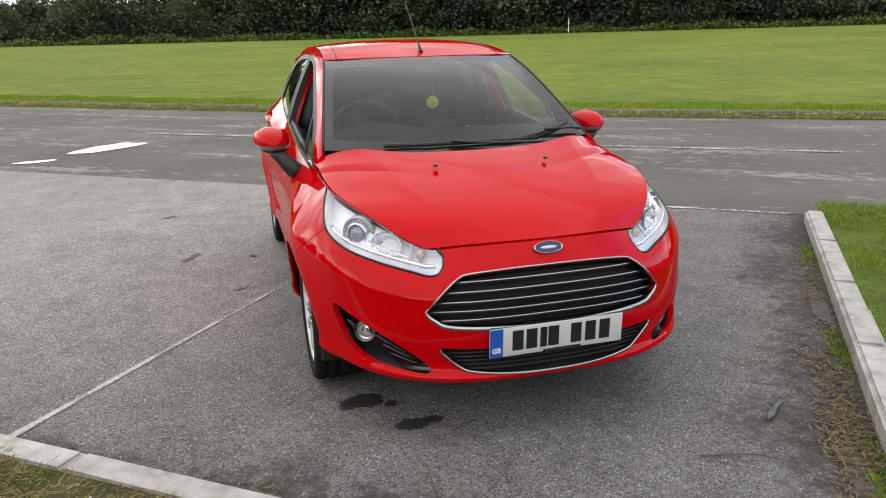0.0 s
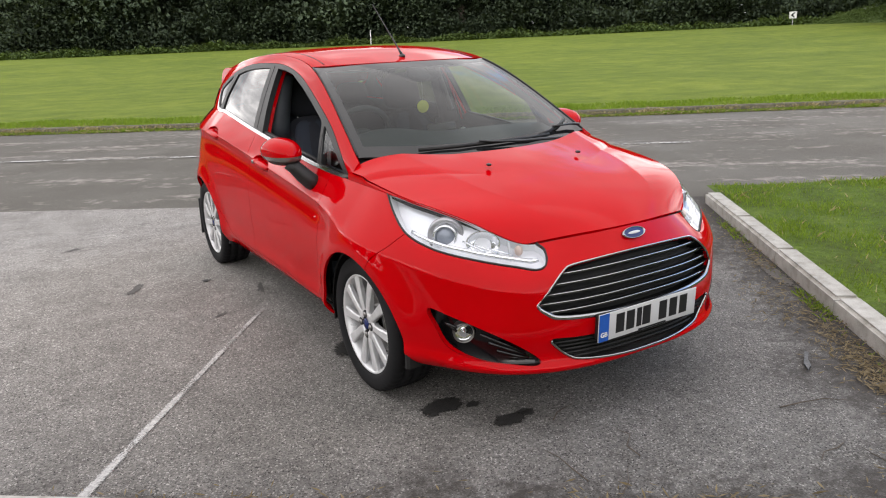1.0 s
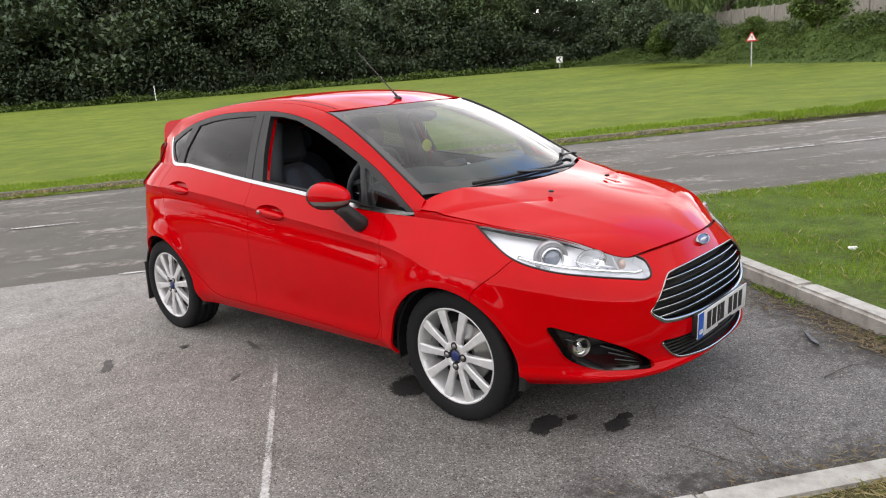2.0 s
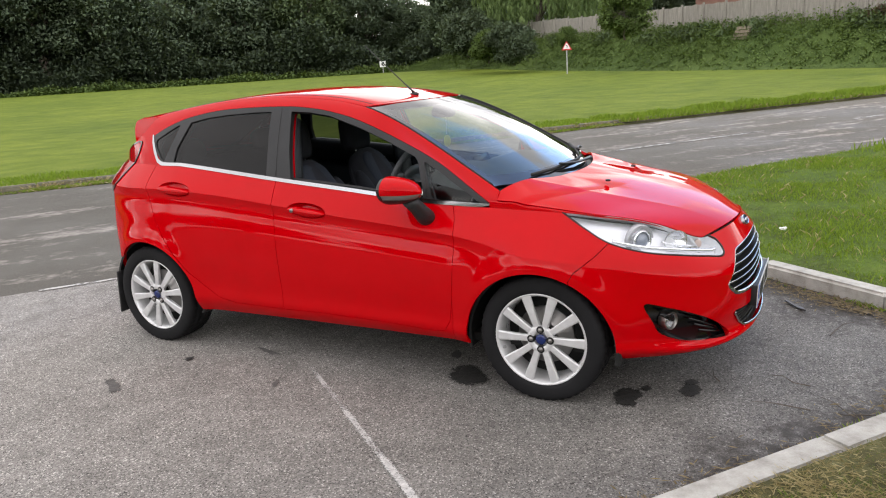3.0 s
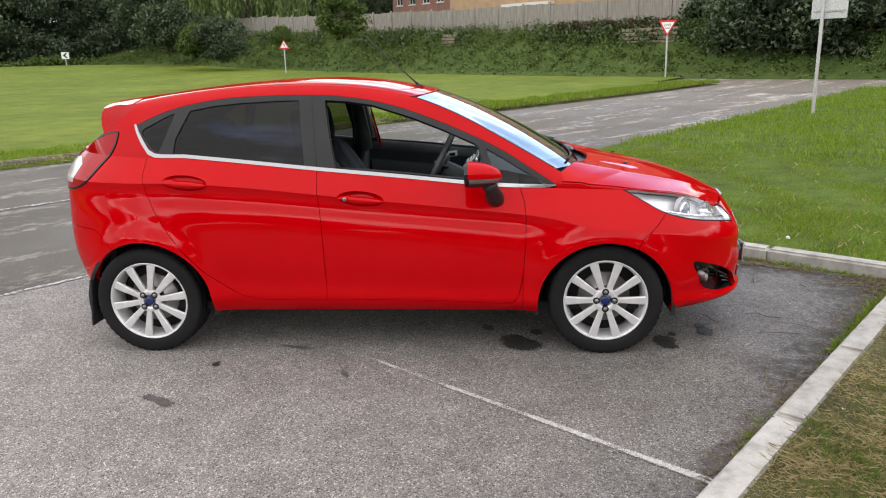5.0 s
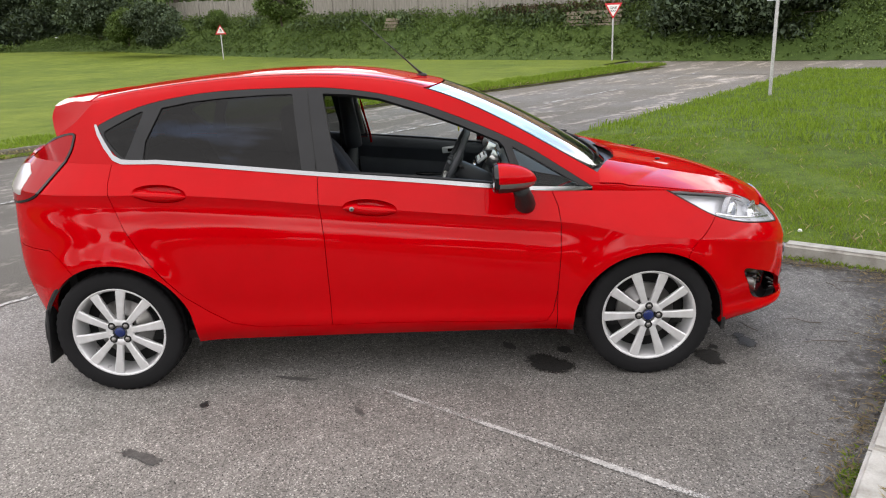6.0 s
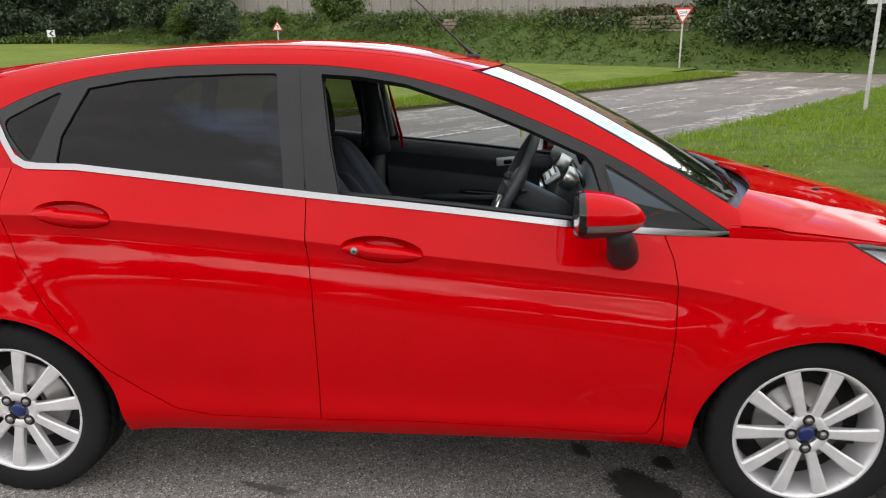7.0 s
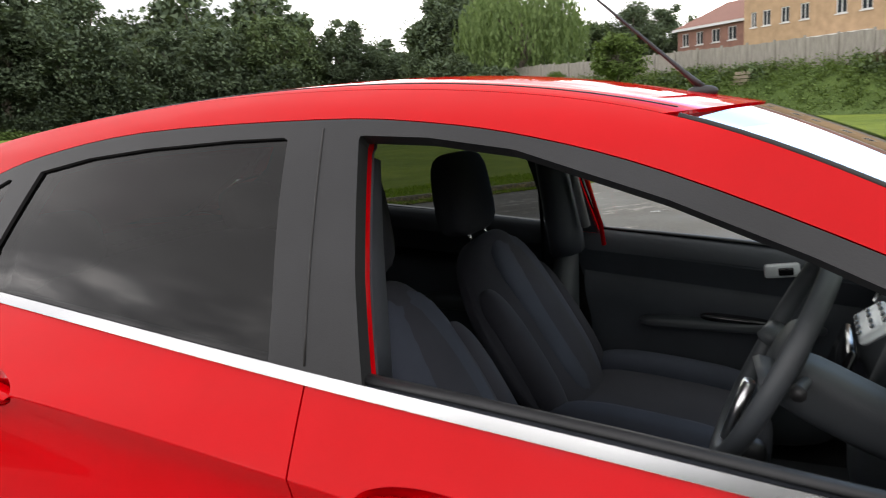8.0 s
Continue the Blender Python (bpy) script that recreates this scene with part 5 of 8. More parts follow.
REAR_BUMPER = area([(1.40, .60), (1.46, .66), (1.52, .70), (2.5, .71), (2.5, -1), (1.40, -1)], "yz")
RAIL = smooth_outline([(-1.03, .875), (-.997, .897), (-.85, .993), (-.693, 1.090), (-.48, 1.190), (-.233, 1.287), (-.05, 1.338), (.12, 1.367), (.323, 1.382), (.725, 1.379), (1.0, 1.345), (1.17, 1.298), (1.283, 1.248)], 4, False)
DLO = area(np.concatenate([RAIL, [(1.285, 1.235), (1.225, 1.145), (1.175, 1.098), (1.14, 1.088), (1.0, 1.0), (-.5, .7), (-1.1, .7)]]), "yz")
QUARTER = area(smooth_outline([(1.252, 1.208), (1.20, 1.245), (1.085, 1.300), (1.075, 1.290), (1.11, 1.19), (1.145, 1.104), (1.16, 1.104), (1.2, 1.14)], 4), "yz")
REAR_GLASS = area([(.985, 1.310), (.85, 1.332), (.70, 1.344), (.50, 1.351), (.383, 1.351), (.372, 1.25), (.350, 1.1), (.342, 1.022), (.6, 1.045), (1.052, 1.084), (1.060, 1.10), (1.052, 1.17)], "yz", 0.004)
FRONT_OPEN = area([(.236, 1.348), (.12, 1.340), (-.02, 1.318), (-.233, 1.250), (-.40, 1.185), (-.565, 1.112), (-.585, 1.09), (-.625, .97), (-.632, .926), (-.25, .962), (.165, 1.004), (.20, 1.15)], "yz", 0.004)
FRONT_QUARTER = area([(-.628, 1.086), (-.70, 1.046), (-.85, .955), (-.935, .905), (-.86, .908), (-.688, .922), (-.66, 1.0)], "yz", 0.003)
LAMP_SHAPE = area(smooth_outline([(1.402, 1.212), (1.398, 1.174), (1.42, 1.115), (1.50, 1.008), (1.56, .947), (1.67, .909), (1.80, .90), (1.86, .96), (1.80, 1.05), (1.70, 1.092), (1.60, 1.147), (1.487, 1.198)], 4), "yz")
TAIL_LAMP = lambda p: np.maximum(LAMP_SHAPE(p), .36 - p[:, 0])


def past(f, gap, up):
    """Outside an opening, and outside the same opening moved up, for layers that lie further in."""
    return lambda p: np.maximum(gap - f(p), gap - f(p - np.array([0, 0, up])))


def belt_band(lo, hi):
    def f(p):
        d = p[:, 2] - belt_height(p[:, 1])
        return np.maximum(lo - d, d - hi)
    return f


def strip_band(p):
    """The bright strip on the belt line, tapering to its front end."""
    d = p[:, 2] - belt_height(p[:, 1])
    return np.maximum(-.002 + .017 * np.clip((-.90 - p[:, 1]) / .10, 0, 1) ** 1.6 - d, d - .0185)


REAR_SWEEP = area([(1.12, 1.0712), (1.165, 1.075), (1.205, 1.092), (1.25, 1.148), (1.285, 1.205), (1.302, 1.248), (1.290, 1.25), (1.270, 1.212), (1.235, 1.161), (1.20, 1.115), (1.165, 1.0965), (1.12, 1.0915)], "yz")

def shoulder(uv, p, n, near):
    """Turn the normals towards each other where the side of the cabin rolls over into the roof."""
    w = np.clip(near, 0, 1) ** 1.4 * np.clip((p[:, 1] + .36) / .16, 0, 1) * np.clip((1.5 - p[:, 1]) / .3, 0, 1)
    edge = np.stack([.56 * np.sign(p[:, 0]), n[:, 1], np.full(len(n), .82)], 1)
    n = n + (edge - n) * w[:, None]
    return n / np.linalg.norm(n, axis=1)[:, None]


def side_shoulder(uv, p, n):
    return shoulder(uv, p, n, (uv[:, 1] - .80) / .20)


def roof_shoulder(uv, p, n):
    return shoulder(uv, p, n, (np.abs(uv[:, 0]) - .72) / .28)


HANDLE_AT = {"front_door": (.03, .853), "rear_door": (.969, .951)}


def cup_point(key, angle, size=1.0):
    """A point (y, z) on the oval of a door's handle cup, which leans with the crease of the door."""
    dy, dz = .123 * size * math.cos(angle), .039 * size * math.sin(angle)
    return HANDLE_AT[key][0] + dy, HANDLE_AT[key][1] + dz + .085 * dy


# ---------------------------------------------------------------- the car: panels
car = thing("car", "bright red five-door hatchback parked across a bay, driver's window open", "car")
front_keep = [outside(ARCH_F), outside(LAMP, .003), outside(GRILLE), outside(INTAKE), outside(FOG)]
nose = dict(span=((0, .42), (0, 1)))
panel("front_bumper", PAINT, car, [(side_surface, (180, 64), dict(keep=[inside(WING_NOSE, GAP)] + front_keep, rim=.02, **nose))])
bonnet = panel("bonnet", PAINT, car, [(hood_surface, (160, 70), dict(span=((-.992, .992), (.006, 1)), sides=(1,), rim=.014))])
for side in (-1, 1):
    # the wing rises beside the rear of the bonnet to the foot of the pillar
    v = np.linspace(.40, 1.0, 40)
    uf = np.where(v < .62, hood_edge_th(v) / 90 * UF, UF + (UR - UF) * ((v - .62) / .38 * .165) / (YR - YF))
    upper, lower = hood_surface(np.full_like(v, .996), v), side_surface(uf, np.ones_like(v))
    rows = [upper + np.array([.002, 0, -.004]), upper * .45 + lower * .55 + np.array([.004, 0, 0]), lower + np.array([.001, 0, -.004])]
    points = np.concatenate(rows) * np.array([side, 1, 1])
    part("wing_edge", mesh_of("wing_edge", points.tolist(), [(40 * r + k, 40 * r + k + 1, 40 * r + k + 41, 40 * r + k + 40) for r in (0, 1) for k in range(39)], True), PAINT, car)
roof = panel("roof", PAINT, car, [(roof_surface, (70, 80), dict(span=((-.992, .992), (0, 1)), sides=(1,), rim=.02, round_off=roof_shoulder))])
tailgate = panel("tailgate", PAINT, car, [(tail_surface, (40, 30), dict(span=((-1, 1), (0, 1)), sides=(1,), rim=.02))])
rear_bumper = panel("rear_bumper", PAINT, car, [(side_surface, (70, 50), dict(span=((.74, 1), (0, 1)), keep=[inside(REAR_BUMPER, GAP), outside(ARCH_R)], rim=.02))])
panel("rear_window", GLASS_DARK, tailgate, [(tail_surface, (30, 20), dict(span=((-.975, .975), (.07, .98)), sides=(1,), lift=.004, rim=0))], "dark tinted rear window")
doors = {}
for side, hand in ((-1, "driver's"), (1, "passenger's")):
    only = dict(sides=(side,))
    panel("front_wing", PAINT, car, [(side_surface, (90, 110), dict(span=((.1, .50), (0, 1)), keep=[outside(WING_NOSE, GAP), outside(BEHIND_WING, GAP), outside(ARCH_F), outside(LAMP, .003)], **only))])
    panel("side_frame", PAINT, car, [
        (side_surface, (130, 110), dict(span=((.38, 1), (0, 1)), keep=[inside(BEHIND_WING, GAP), outside(FRONT_DOOR, GAP), outside(REAR_DOOR, GAP), outside(REAR_BUMPER, GAP), outside(ARCH_R), outside(TAIL_LAMP, .003)], **only)),
        (house_surface, (150, 34), dict(keep=[outside(DLO), outside(TAIL_LAMP, .003), outside(REAR_SWEEP), before_tail], rim=.016, round_off=side_shoulder, **only))])
    for key, shape in (("front_door", FRONT_DOOR), ("rear_door", REAR_DOOR)):
        hole = area([cup_point(key, 2 * math.pi * k / 32) for k in range(32)], "yz")
        doors[key, side] = panel(key, PAINT, car, [(side_surface, (110, 110), dict(span=((.36, .86), (0, 1)), keep=[inside(shape, GAP), outside(hole)], **only))], hand + " side " + key.replace("_", " "))
    frame_holes = [outside(QUARTER), outside(REAR_GLASS), outside(FRONT_OPEN), outside(FRONT_QUARTER)]
    panel("window_surround", BLACK_TRIM, car, [(house_surface, (220, 50), dict(keep=[inside(DLO, .002), belt_band(.0185, 9)] + frame_holes, rim=.03, lift=.001, **only))], "satin black window surround")
    panel("window_trim", CHROME, car, [(house_surface, (200, 60), dict(span=((0, .84), (0, .5)), keep=[strip_band, area([(-1.0, 0), (1.121, 0), (1.121, 2), (-1.0, 2)], "yz")], lift=.004, rim=.01, **only)),
                                       (house_surface, (90, 50), dict(span=((.7, .9), (0, 1)), keep=[REAR_SWEEP], lift=.004, rim=.01, **only))], "bright chrome strip under the windows")
    panel("quarter_glass", GLASS_DARK, car, [(house_surface, (60, 30), dict(span=((.7, .9), (0, 1)), keep=[inside(QUARTER)], lift=-.004, rim=0, **only))], "dark tinted glass")
    panel("rear_door_glass", GLASS_DARK, doors["rear_door", side], [(house_surface, (60, 30), dict(span=((.4, .85), (0, 1)), keep=[inside(REAR_GLASS, -.004)], lift=-.006, rim=0, **only))], "dark tinted glass")
    panel("front_quarter_glass", GLASS_SIDE, car, [(house_surface, (60, 30), dict(span=((0, .3), (0, 1)), keep=[inside(FRONT_QUARTER)], lift=-.004, rim=0, **only))])
    if side > 0:
        panel("front_door_glass", GLASS_SIDE, doors["front_door", side], [(house_surface, (60, 30), dict(span=((.1, .6), (0, 1)), keep=[inside(FRONT_OPEN, -.004)], lift=-.008, rim=0, **only))])
    panel("tail_lamp", RED_LENS, car, [(side_surface, (60, 40), dict(span=((.7, 1), (.3, 1)), keep=[inside(TAIL_LAMP)], lift=.004, rim=.02, **only)),
                                       (house_surface, (60, 30), dict(span=((.8, 1), (0, 1)), keep=[inside(TAIL_LAMP), before_tail], lift=.004, rim=.02, **only))], "dark red tail lamp wrapping round the corner")
    clear_part = area([(1.625, 1.035), (1.66, 1.065), (1.80, 1.05), (1.82, .96), (1.67, .95)], "yz", .006)
    panel("reverse_lens", REVERSE_LENS, car, [(side_surface, (60, 40), dict(span=((.7, 1), (.3, 1)), keep=[inside(TAIL_LAMP, .004), clear_part, lambda p: .47 - p[:, 0]], lift=.0062, rim=.004, **only))], "clear reversing lens of the tail lamp")
    panel("lamp_edge", GLOSS_BLACK, car, [(side_surface, (80, 50), dict(span=((.7, 1), (.3, 1)), keep=[inside(TAIL_LAMP, -.001), outside(TAIL_LAMP, -.009), lambda p: .47 - p[:, 0]], lift=.0055, rim=.02, **only)),
                                          (house_surface, (80, 40), dict(span=((.8, 1), (0, 1)), keep=[inside(TAIL_LAMP, -.001), outside(TAIL_LAMP, -.008), before_tail, lambda p: .47 - p[:, 0]], lift=.0055, rim=.02, **only))], "thin black edge of the tail lamp")
# windscreen with its dark printed border
clear = lambda p: np.maximum(np.maximum(np.abs(p[:, 0]) - (edge_x(np.clip(p[:, 1], -1.02, 0)) - .052), p[:, 2] - (1.335)), (.995 - .0 * p[:, 0] + .02 * (p[:, 0] / .6) ** 2) - p[:, 2])
screen = panel("windscreen", GLASS, car, [(screen_surface, (60, 50), dict(span=((-.965, .965), (.0, .99)), sides=(1,), keep=[clear], rim=0))], "clear curved windscreen")
panel("screen_border", BORDER_GLASS, screen, [(screen_surface, (90, 60), dict(span=((-.985, .985), (.0, .995)), sides=(1,), keep=[outside(clear)], rim=.008))], "black printed border of the windscreen")
# added black lining that gives the shade behind all gaps
panel("inner_body", SHADOW_GAP, car, [(side_surface, (120, 30), dict(keep=[outside(ARCH_F, .03), outside(ARCH_R, .03), outside(LAMP, .03), outside(GRILLE, .02), outside(INTAKE, .012), outside(FOG, .012)], lift=-.04, rim=0)),
                                      (hood_surface, (30, 30), dict(span=((-1, 1), (0, 1)), sides=(1,), lift=-.03, rim=0))], "black lining standing in for the shade behind the panel gaps")
# ---------------------------------------------------------------- the car: small shapes
def tube(points, radius, sides=8, closed=False, flat=1.0):
    """A bmesh pipe along points; flat squeezes it towards z."""
    bm = bmesh.new()
    p = [Vector(q) for q in points]
    n = len(p)
    rings = []
    for i in range(n):
        a, b = (p[(i - 1) % n], p[(i + 1) % n]) if closed else (p[max(i - 1, 0)], p[min(i + 1, n - 1)])
        d = (b - a).normalized()
        side = d.cross(Vector((0, 0, 1)) if abs(d.z) < 0.95 else Vector((0, 1, 0))).normalized()
        up = side.cross(d)
        r = radius[i] if isinstance(radius, (list, tuple)) else radius
        rings.append([bm.verts.new(p[i] + side * (r * math.cos(2 * math.pi * k / sides)) + up * (r * flat * math.sin(2 * math.pi * k / sides))) for k in range(sides)])
    for i in range(n if closed else n - 1):
        a, b = rings[i], rings[(i + 1) % n]
        for k in range(sides):
            bm.faces.new((a[k], a[(k + 1) % sides], b[(k + 1) % sides], b[k]))
    if not closed:
        bm.faces.new(rings[0][::-1])
        bm.faces.new(rings[-1])
    bmesh.ops.recalc_face_normals(bm, faces=bm.faces)
    for f in bm.faces:
        f.smooth = True
    return bm


def lathe(profile, n=64, twist=None):
    """Turn a profile of (radius, x) about the x axis."""
    bm = bmesh.new()
    rings = []
    for k in range(n):
        c, s = math.cos(2 * math.pi * k / n), math.sin(2 * math.pi * k / n)
        rings.append([bm.verts.new((x, (r - (twist(k, i) if twist else 0)) * c, (r - (twist(k, i) if twist else 0)) * s)) for i, (r, x) in enumerate(profile)])
    for k in range(n):
        a, b = rings[k], rings[(k + 1) % n]
        for i in range(len(profile) - 1):
            if profile[i][0] < 1e-6 and profile[i + 1][0] < 1e-6:
                continue
            bm.faces.new((a[i], a[i + 1], b[i + 1], b[i]))
    bmesh.ops.remove_doubles(bm, verts=bm.verts, dist=1e-5)
    bmesh.ops.recalc_face_normals(bm, faces=bm.faces)
    for f in bm.faces:
        f.smooth = True
    return bm


def block(size, at=(0, 0, 0), bevel=0.0, segments=2, turn=(0, 0, 0)):
    bm = bmesh.new()
    bmesh.ops.create_cube(bm, size=1.0)
    bmesh.ops.scale(bm, vec=size, verts=bm.verts)
    if bevel:
        bmesh.ops.bevel(bm, geom=bm.edges[:], offset=bevel, segments=segments, affect="EDGES", profile=0.5)
        for f in bm.faces:
            f.smooth = True
    bmesh.ops.transform(bm, matrix=pose(*at, *turn), verts=bm.verts)
    return bm


def joined(*parts):
    """Several bmeshes in one."""
    out = bmesh.new()
    for b in parts:
        me = bpy.data.meshes.new("piece")
        b.to_mesh(me)
        b.free()
        out.from_mesh(me)
        bpy.data.meshes.remove(me)
    return out


def superball(size, at, power=2.6, nu=28, nv=16, squash=None):
    """A rounded box-like ball; squash(point) may shape it further."""
    bm = bmesh.new()
    bmesh.ops.create_uvsphere(bm, u_segments=nu, v_segments=nv, radius=1.0)
    for v in bm.verts:
        c = v.co
        k = (abs(c.x) ** power + abs(c.y) ** power + abs(c.z) ** power) ** (1 / power)
        q = Vector((c.x / k * size[0], c.y / k * size[1], c.z / k * size[2]))
        v.co = Vector(at) + (squash(q) if squash else q)
    for f in bm.faces:
        f.smooth = True
    return bm


def moved(bm, m):
    bmesh.ops.transform(bm, matrix=m, verts=bm.verts)
    return bm


def sampled(u0, u1, nu=500, nv=260):
    gu, gv = np.meshgrid(np.linspace(u0, u1, nu), np.linspace(0, 1, nv), indexing="ij")
    return side_surface(gu.ravel(), gv.ravel())


NOSE_POINTS, FLANK_POINTS = sampled(0, .34), sampled(.3, .8)


def on_nose(x, z, depth=0.0):
    """The place on the front of the car at this x and height, pushed out along -y."""
    p = NOSE_POINTS[((NOSE_POINTS[:, 0] - abs(x)) ** 2 + (NOSE_POINTS[:, 2] - z) ** 2).argmin()]
    return Vector((x, p[1] - depth, z))


def on_corner(q, z, depth=0.0):
    """The place on the front corner; depth pushes outwards along the diagonal."""
    pq = (NOSE_POINTS[:, 0] + NOSE_POINTS[:, 1]) / math.sqrt(2)
    p = NOSE_POINTS[((pq - q) ** 2 + (NOSE_POINTS[:, 2] - z) ** 2).argmin()]
    return Vector((p[0] + depth * .7071, p[1] - depth * .7071, z))


def on_flank(y, z, depth=0.0):
    p = FLANK_POINTS[((FLANK_POINTS[:, 1] - y) ** 2 + (FLANK_POINTS[:, 2] - z) ** 2).argmin()]
    return Vector((p[0] + depth, y, z))


def mirrored(v, side):
    return Vector((v.x * side, v.y, v.z))


# ---------------------------------------------------------------- the car: wheels
TYRE_R, RIM_R = .301, .2135


tyre_profile = [(.203, -.085), (.212, -.095), (.235, -.101), (.262, -.1015), (.281, -.099), (.291, -.093), (.2965, -.085), (.2985, -.074), (.2995, -.062), (.2998, -.055), (.293, -.054), (.293, -.046), (.3003, -.045),
                (.301, -.006), (.294, -.005), (.294, .005), (.301, .006), (.3003, .045), (.293, .046), (.293, .054), (.2998, .055), (.2985, .074), (.2965, .085), (.291, .093), (.281, .099), (.262, .1015), (.240, .101), (.2265, .0965), (.2225, .092), (.212, .085)]
tyre_me = bpy.data.meshes.new("tyre")
b = lathe(tyre_profile, 144, lambda k, i: .0045 if (i in (5, 6, 7, 8, 9, 20, 21, 22, 23) and k % 3 == 0) or (i in (12, 13) and k % 4 == 1) or (i in (16, 17) and k % 4 == 3) else 0.0)
b.to_mesh(tyre_me)
b.free()


def spoke_mesh():
    bm = bmesh.new()
    rows = [(.045, .032, .083, .03), (.075, .030, .086, .028), (.12, .034, .0875, .024), (.165, .041, .088, .02), (.196, .045, .087, .018), (.206, .048, .086, .016)]
    rings = []
    for r, w, x, t in rows:
        rings.append([bm.verts.new(q) for q in ((x - t, -w * .42, r), (x - .004, -w * .5, r), (x, -w * .36, r), (x, w * .36, r), (x - .004, w * .5, r), (x - t, w * .42, r))])
    for a, c in zip(rings, rings[1:]):
        for k in range(6):
            bm.faces.new((a[k], a[(k + 1) % 6], c[(k + 1) % 6], c[k]))
    bmesh.ops.recalc_face_normals(bm, faces=bm.faces)
    return bm


def to_mesh(bm, name, material):
    me = bpy.data.meshes.new(name)
    bm.normal_update()
    bm.to_mesh(me)
    bm.free()
    me.materials.append(material)
    return me


SPOKE = to_mesh(spoke_mesh(), "spoke", ALLOY)
RIM = to_mesh(joined(lathe([(.2135, .074), (.2145, .088), (.212, .0915), (.206, .0895), (.2015, .084), (.196, .07), (.19, .03), (.187, -.06), (.2, -.085)], 96),
                     lathe([(0.0001, .062), (.05, .062), (.064, .068), (.066, .08), (.058, .086), (.036, .0865), (.033, .082)], 48)), "rim", ALLOY)
for me in (SPOKE, RIM):
    me.transform(Matrix.Diagonal((1, 1.03, 1.03, 1)))
HUB_CAP = to_mesh(lathe([(.0001, .0905), (.016, .0895), (.023, .0865), (.025, .082)], 32), "centre_cap", BADGE_BLUE)
NUT = to_mesh((lathe([(.0001, .0935), (.008, .093), (.0115, .089), (.0118, .072)], 6)), "wheel_nut", DISC)
# black disc on the hub face: the shade of a nut's recess, as colour
NUT_WELL = to_mesh(lathe([(.0001, .0868), (.0165, .0869), (.0185, .0862), (.019, .07)], 20), "nut_well", SHADOW_GAP)
BRAKE = to_mesh(lathe([(.05, .005), (.052, .03), (.075, .032), (.078, .012), (.135, .012), (.137, .002), (.135, -.01), (.05, -.012)], 48), "brake_disc", DISC)
BARREL = to_mesh(lathe([(.0001, -.02), (.195, -.02), (.2, -.085)], 48), "wheel_back", SHADOW_GAP)
tyre_me.materials.append(RUBBER)


def wheel(y, side, spin):
    w = new("wheel")
    w.parent = car
    w.matrix_basis = pose(.717 * side, y, WHEEL_Z, 0, 0, 0 if side > 0 else 180) @ pose(0, 0, 0, spin)
    tagged(w, "ten-spoke silver alloy wheel with low black tyre")
    for name, me in (("tyre", tyre_me), ("rim", RIM), ("centre_cap", HUB_CAP), ("brake_disc", BRAKE), ("wheel_back", BARREL)):
        new(name, me).parent = w
    for k in range(10):
        o = new("spoke", SPOKE)
        o.parent, o.matrix_basis = w, pose(0, 0, 0, 36 * k + 18)
    for k in range(4):
        o = new("wheel_nut", NUT)
        a = radians(90 * k)
        o.parent, o.matrix_basis = w, pose(0, .046 * math.cos(a), .046 * math.sin(a))
        well = new("nut_well", NUT_WELL)
        well.parent, well.matrix_basis = w, o.matrix_basis


for y, spin in ((WHEEL_F, 0), (WHEEL_R, 45)):
    for side in (-1, 1):
        wheel(y, side, spin)
# dark wheel housings and the mud flaps
for side in (-1, 1):
    for yw, zc, r in ((-1.24, .272, .36), (1.225, .285, .366)):
        bm = bmesh.new()
        rows = []
        for k in range(25):
            a = radians(-18 + 216 * k / 24)
            rows.append([bm.verts.new((x * side, yw + r * math.cos(a) * s, max(.215, zc + r * math.sin(a) * s))) for x, s in ((.80, .965), (.80, 1.0), (.79, 1.03), (.45, 1.03))])
        for p, q in zip(rows, rows[1:]):
            for i in range(3):
                bm.faces.new((p[i], p[i + 1], q[i + 1], q[i]))
        bm.faces.new([r_[3] for r_ in rows])
        bmesh.ops.recalc_face_normals(bm, faces=bm.faces)
        part("wheel_arch_liner", bm, SHADOW_GAP, car, "black wheel arch liner")
    part("mud_flap", block((.16, .012, .27), (.735 * side, 1.575, .29), .004, 2, (5, 0, 0)), BLACK_PLASTIC, car, "black rubber mud flap behind the rear wheel")
part("underbody", joined(block((1.44, 3.1, .04), (0, 0, .245)), block((1.1, .8, .06), (0, -1.35, .27)), block((.9, .9, .25), (0, -1.35, .55)), block((1.0, .5, .12), (0, 1.5, .28))), SHADOW_GAP, car, "dark underbody and engine bay")
for side in (-1, 1):
    part("jacking_flange", block((.01, 1.66, .016), (.75 * side, 0, .236)), SHADOW_GAP, car)

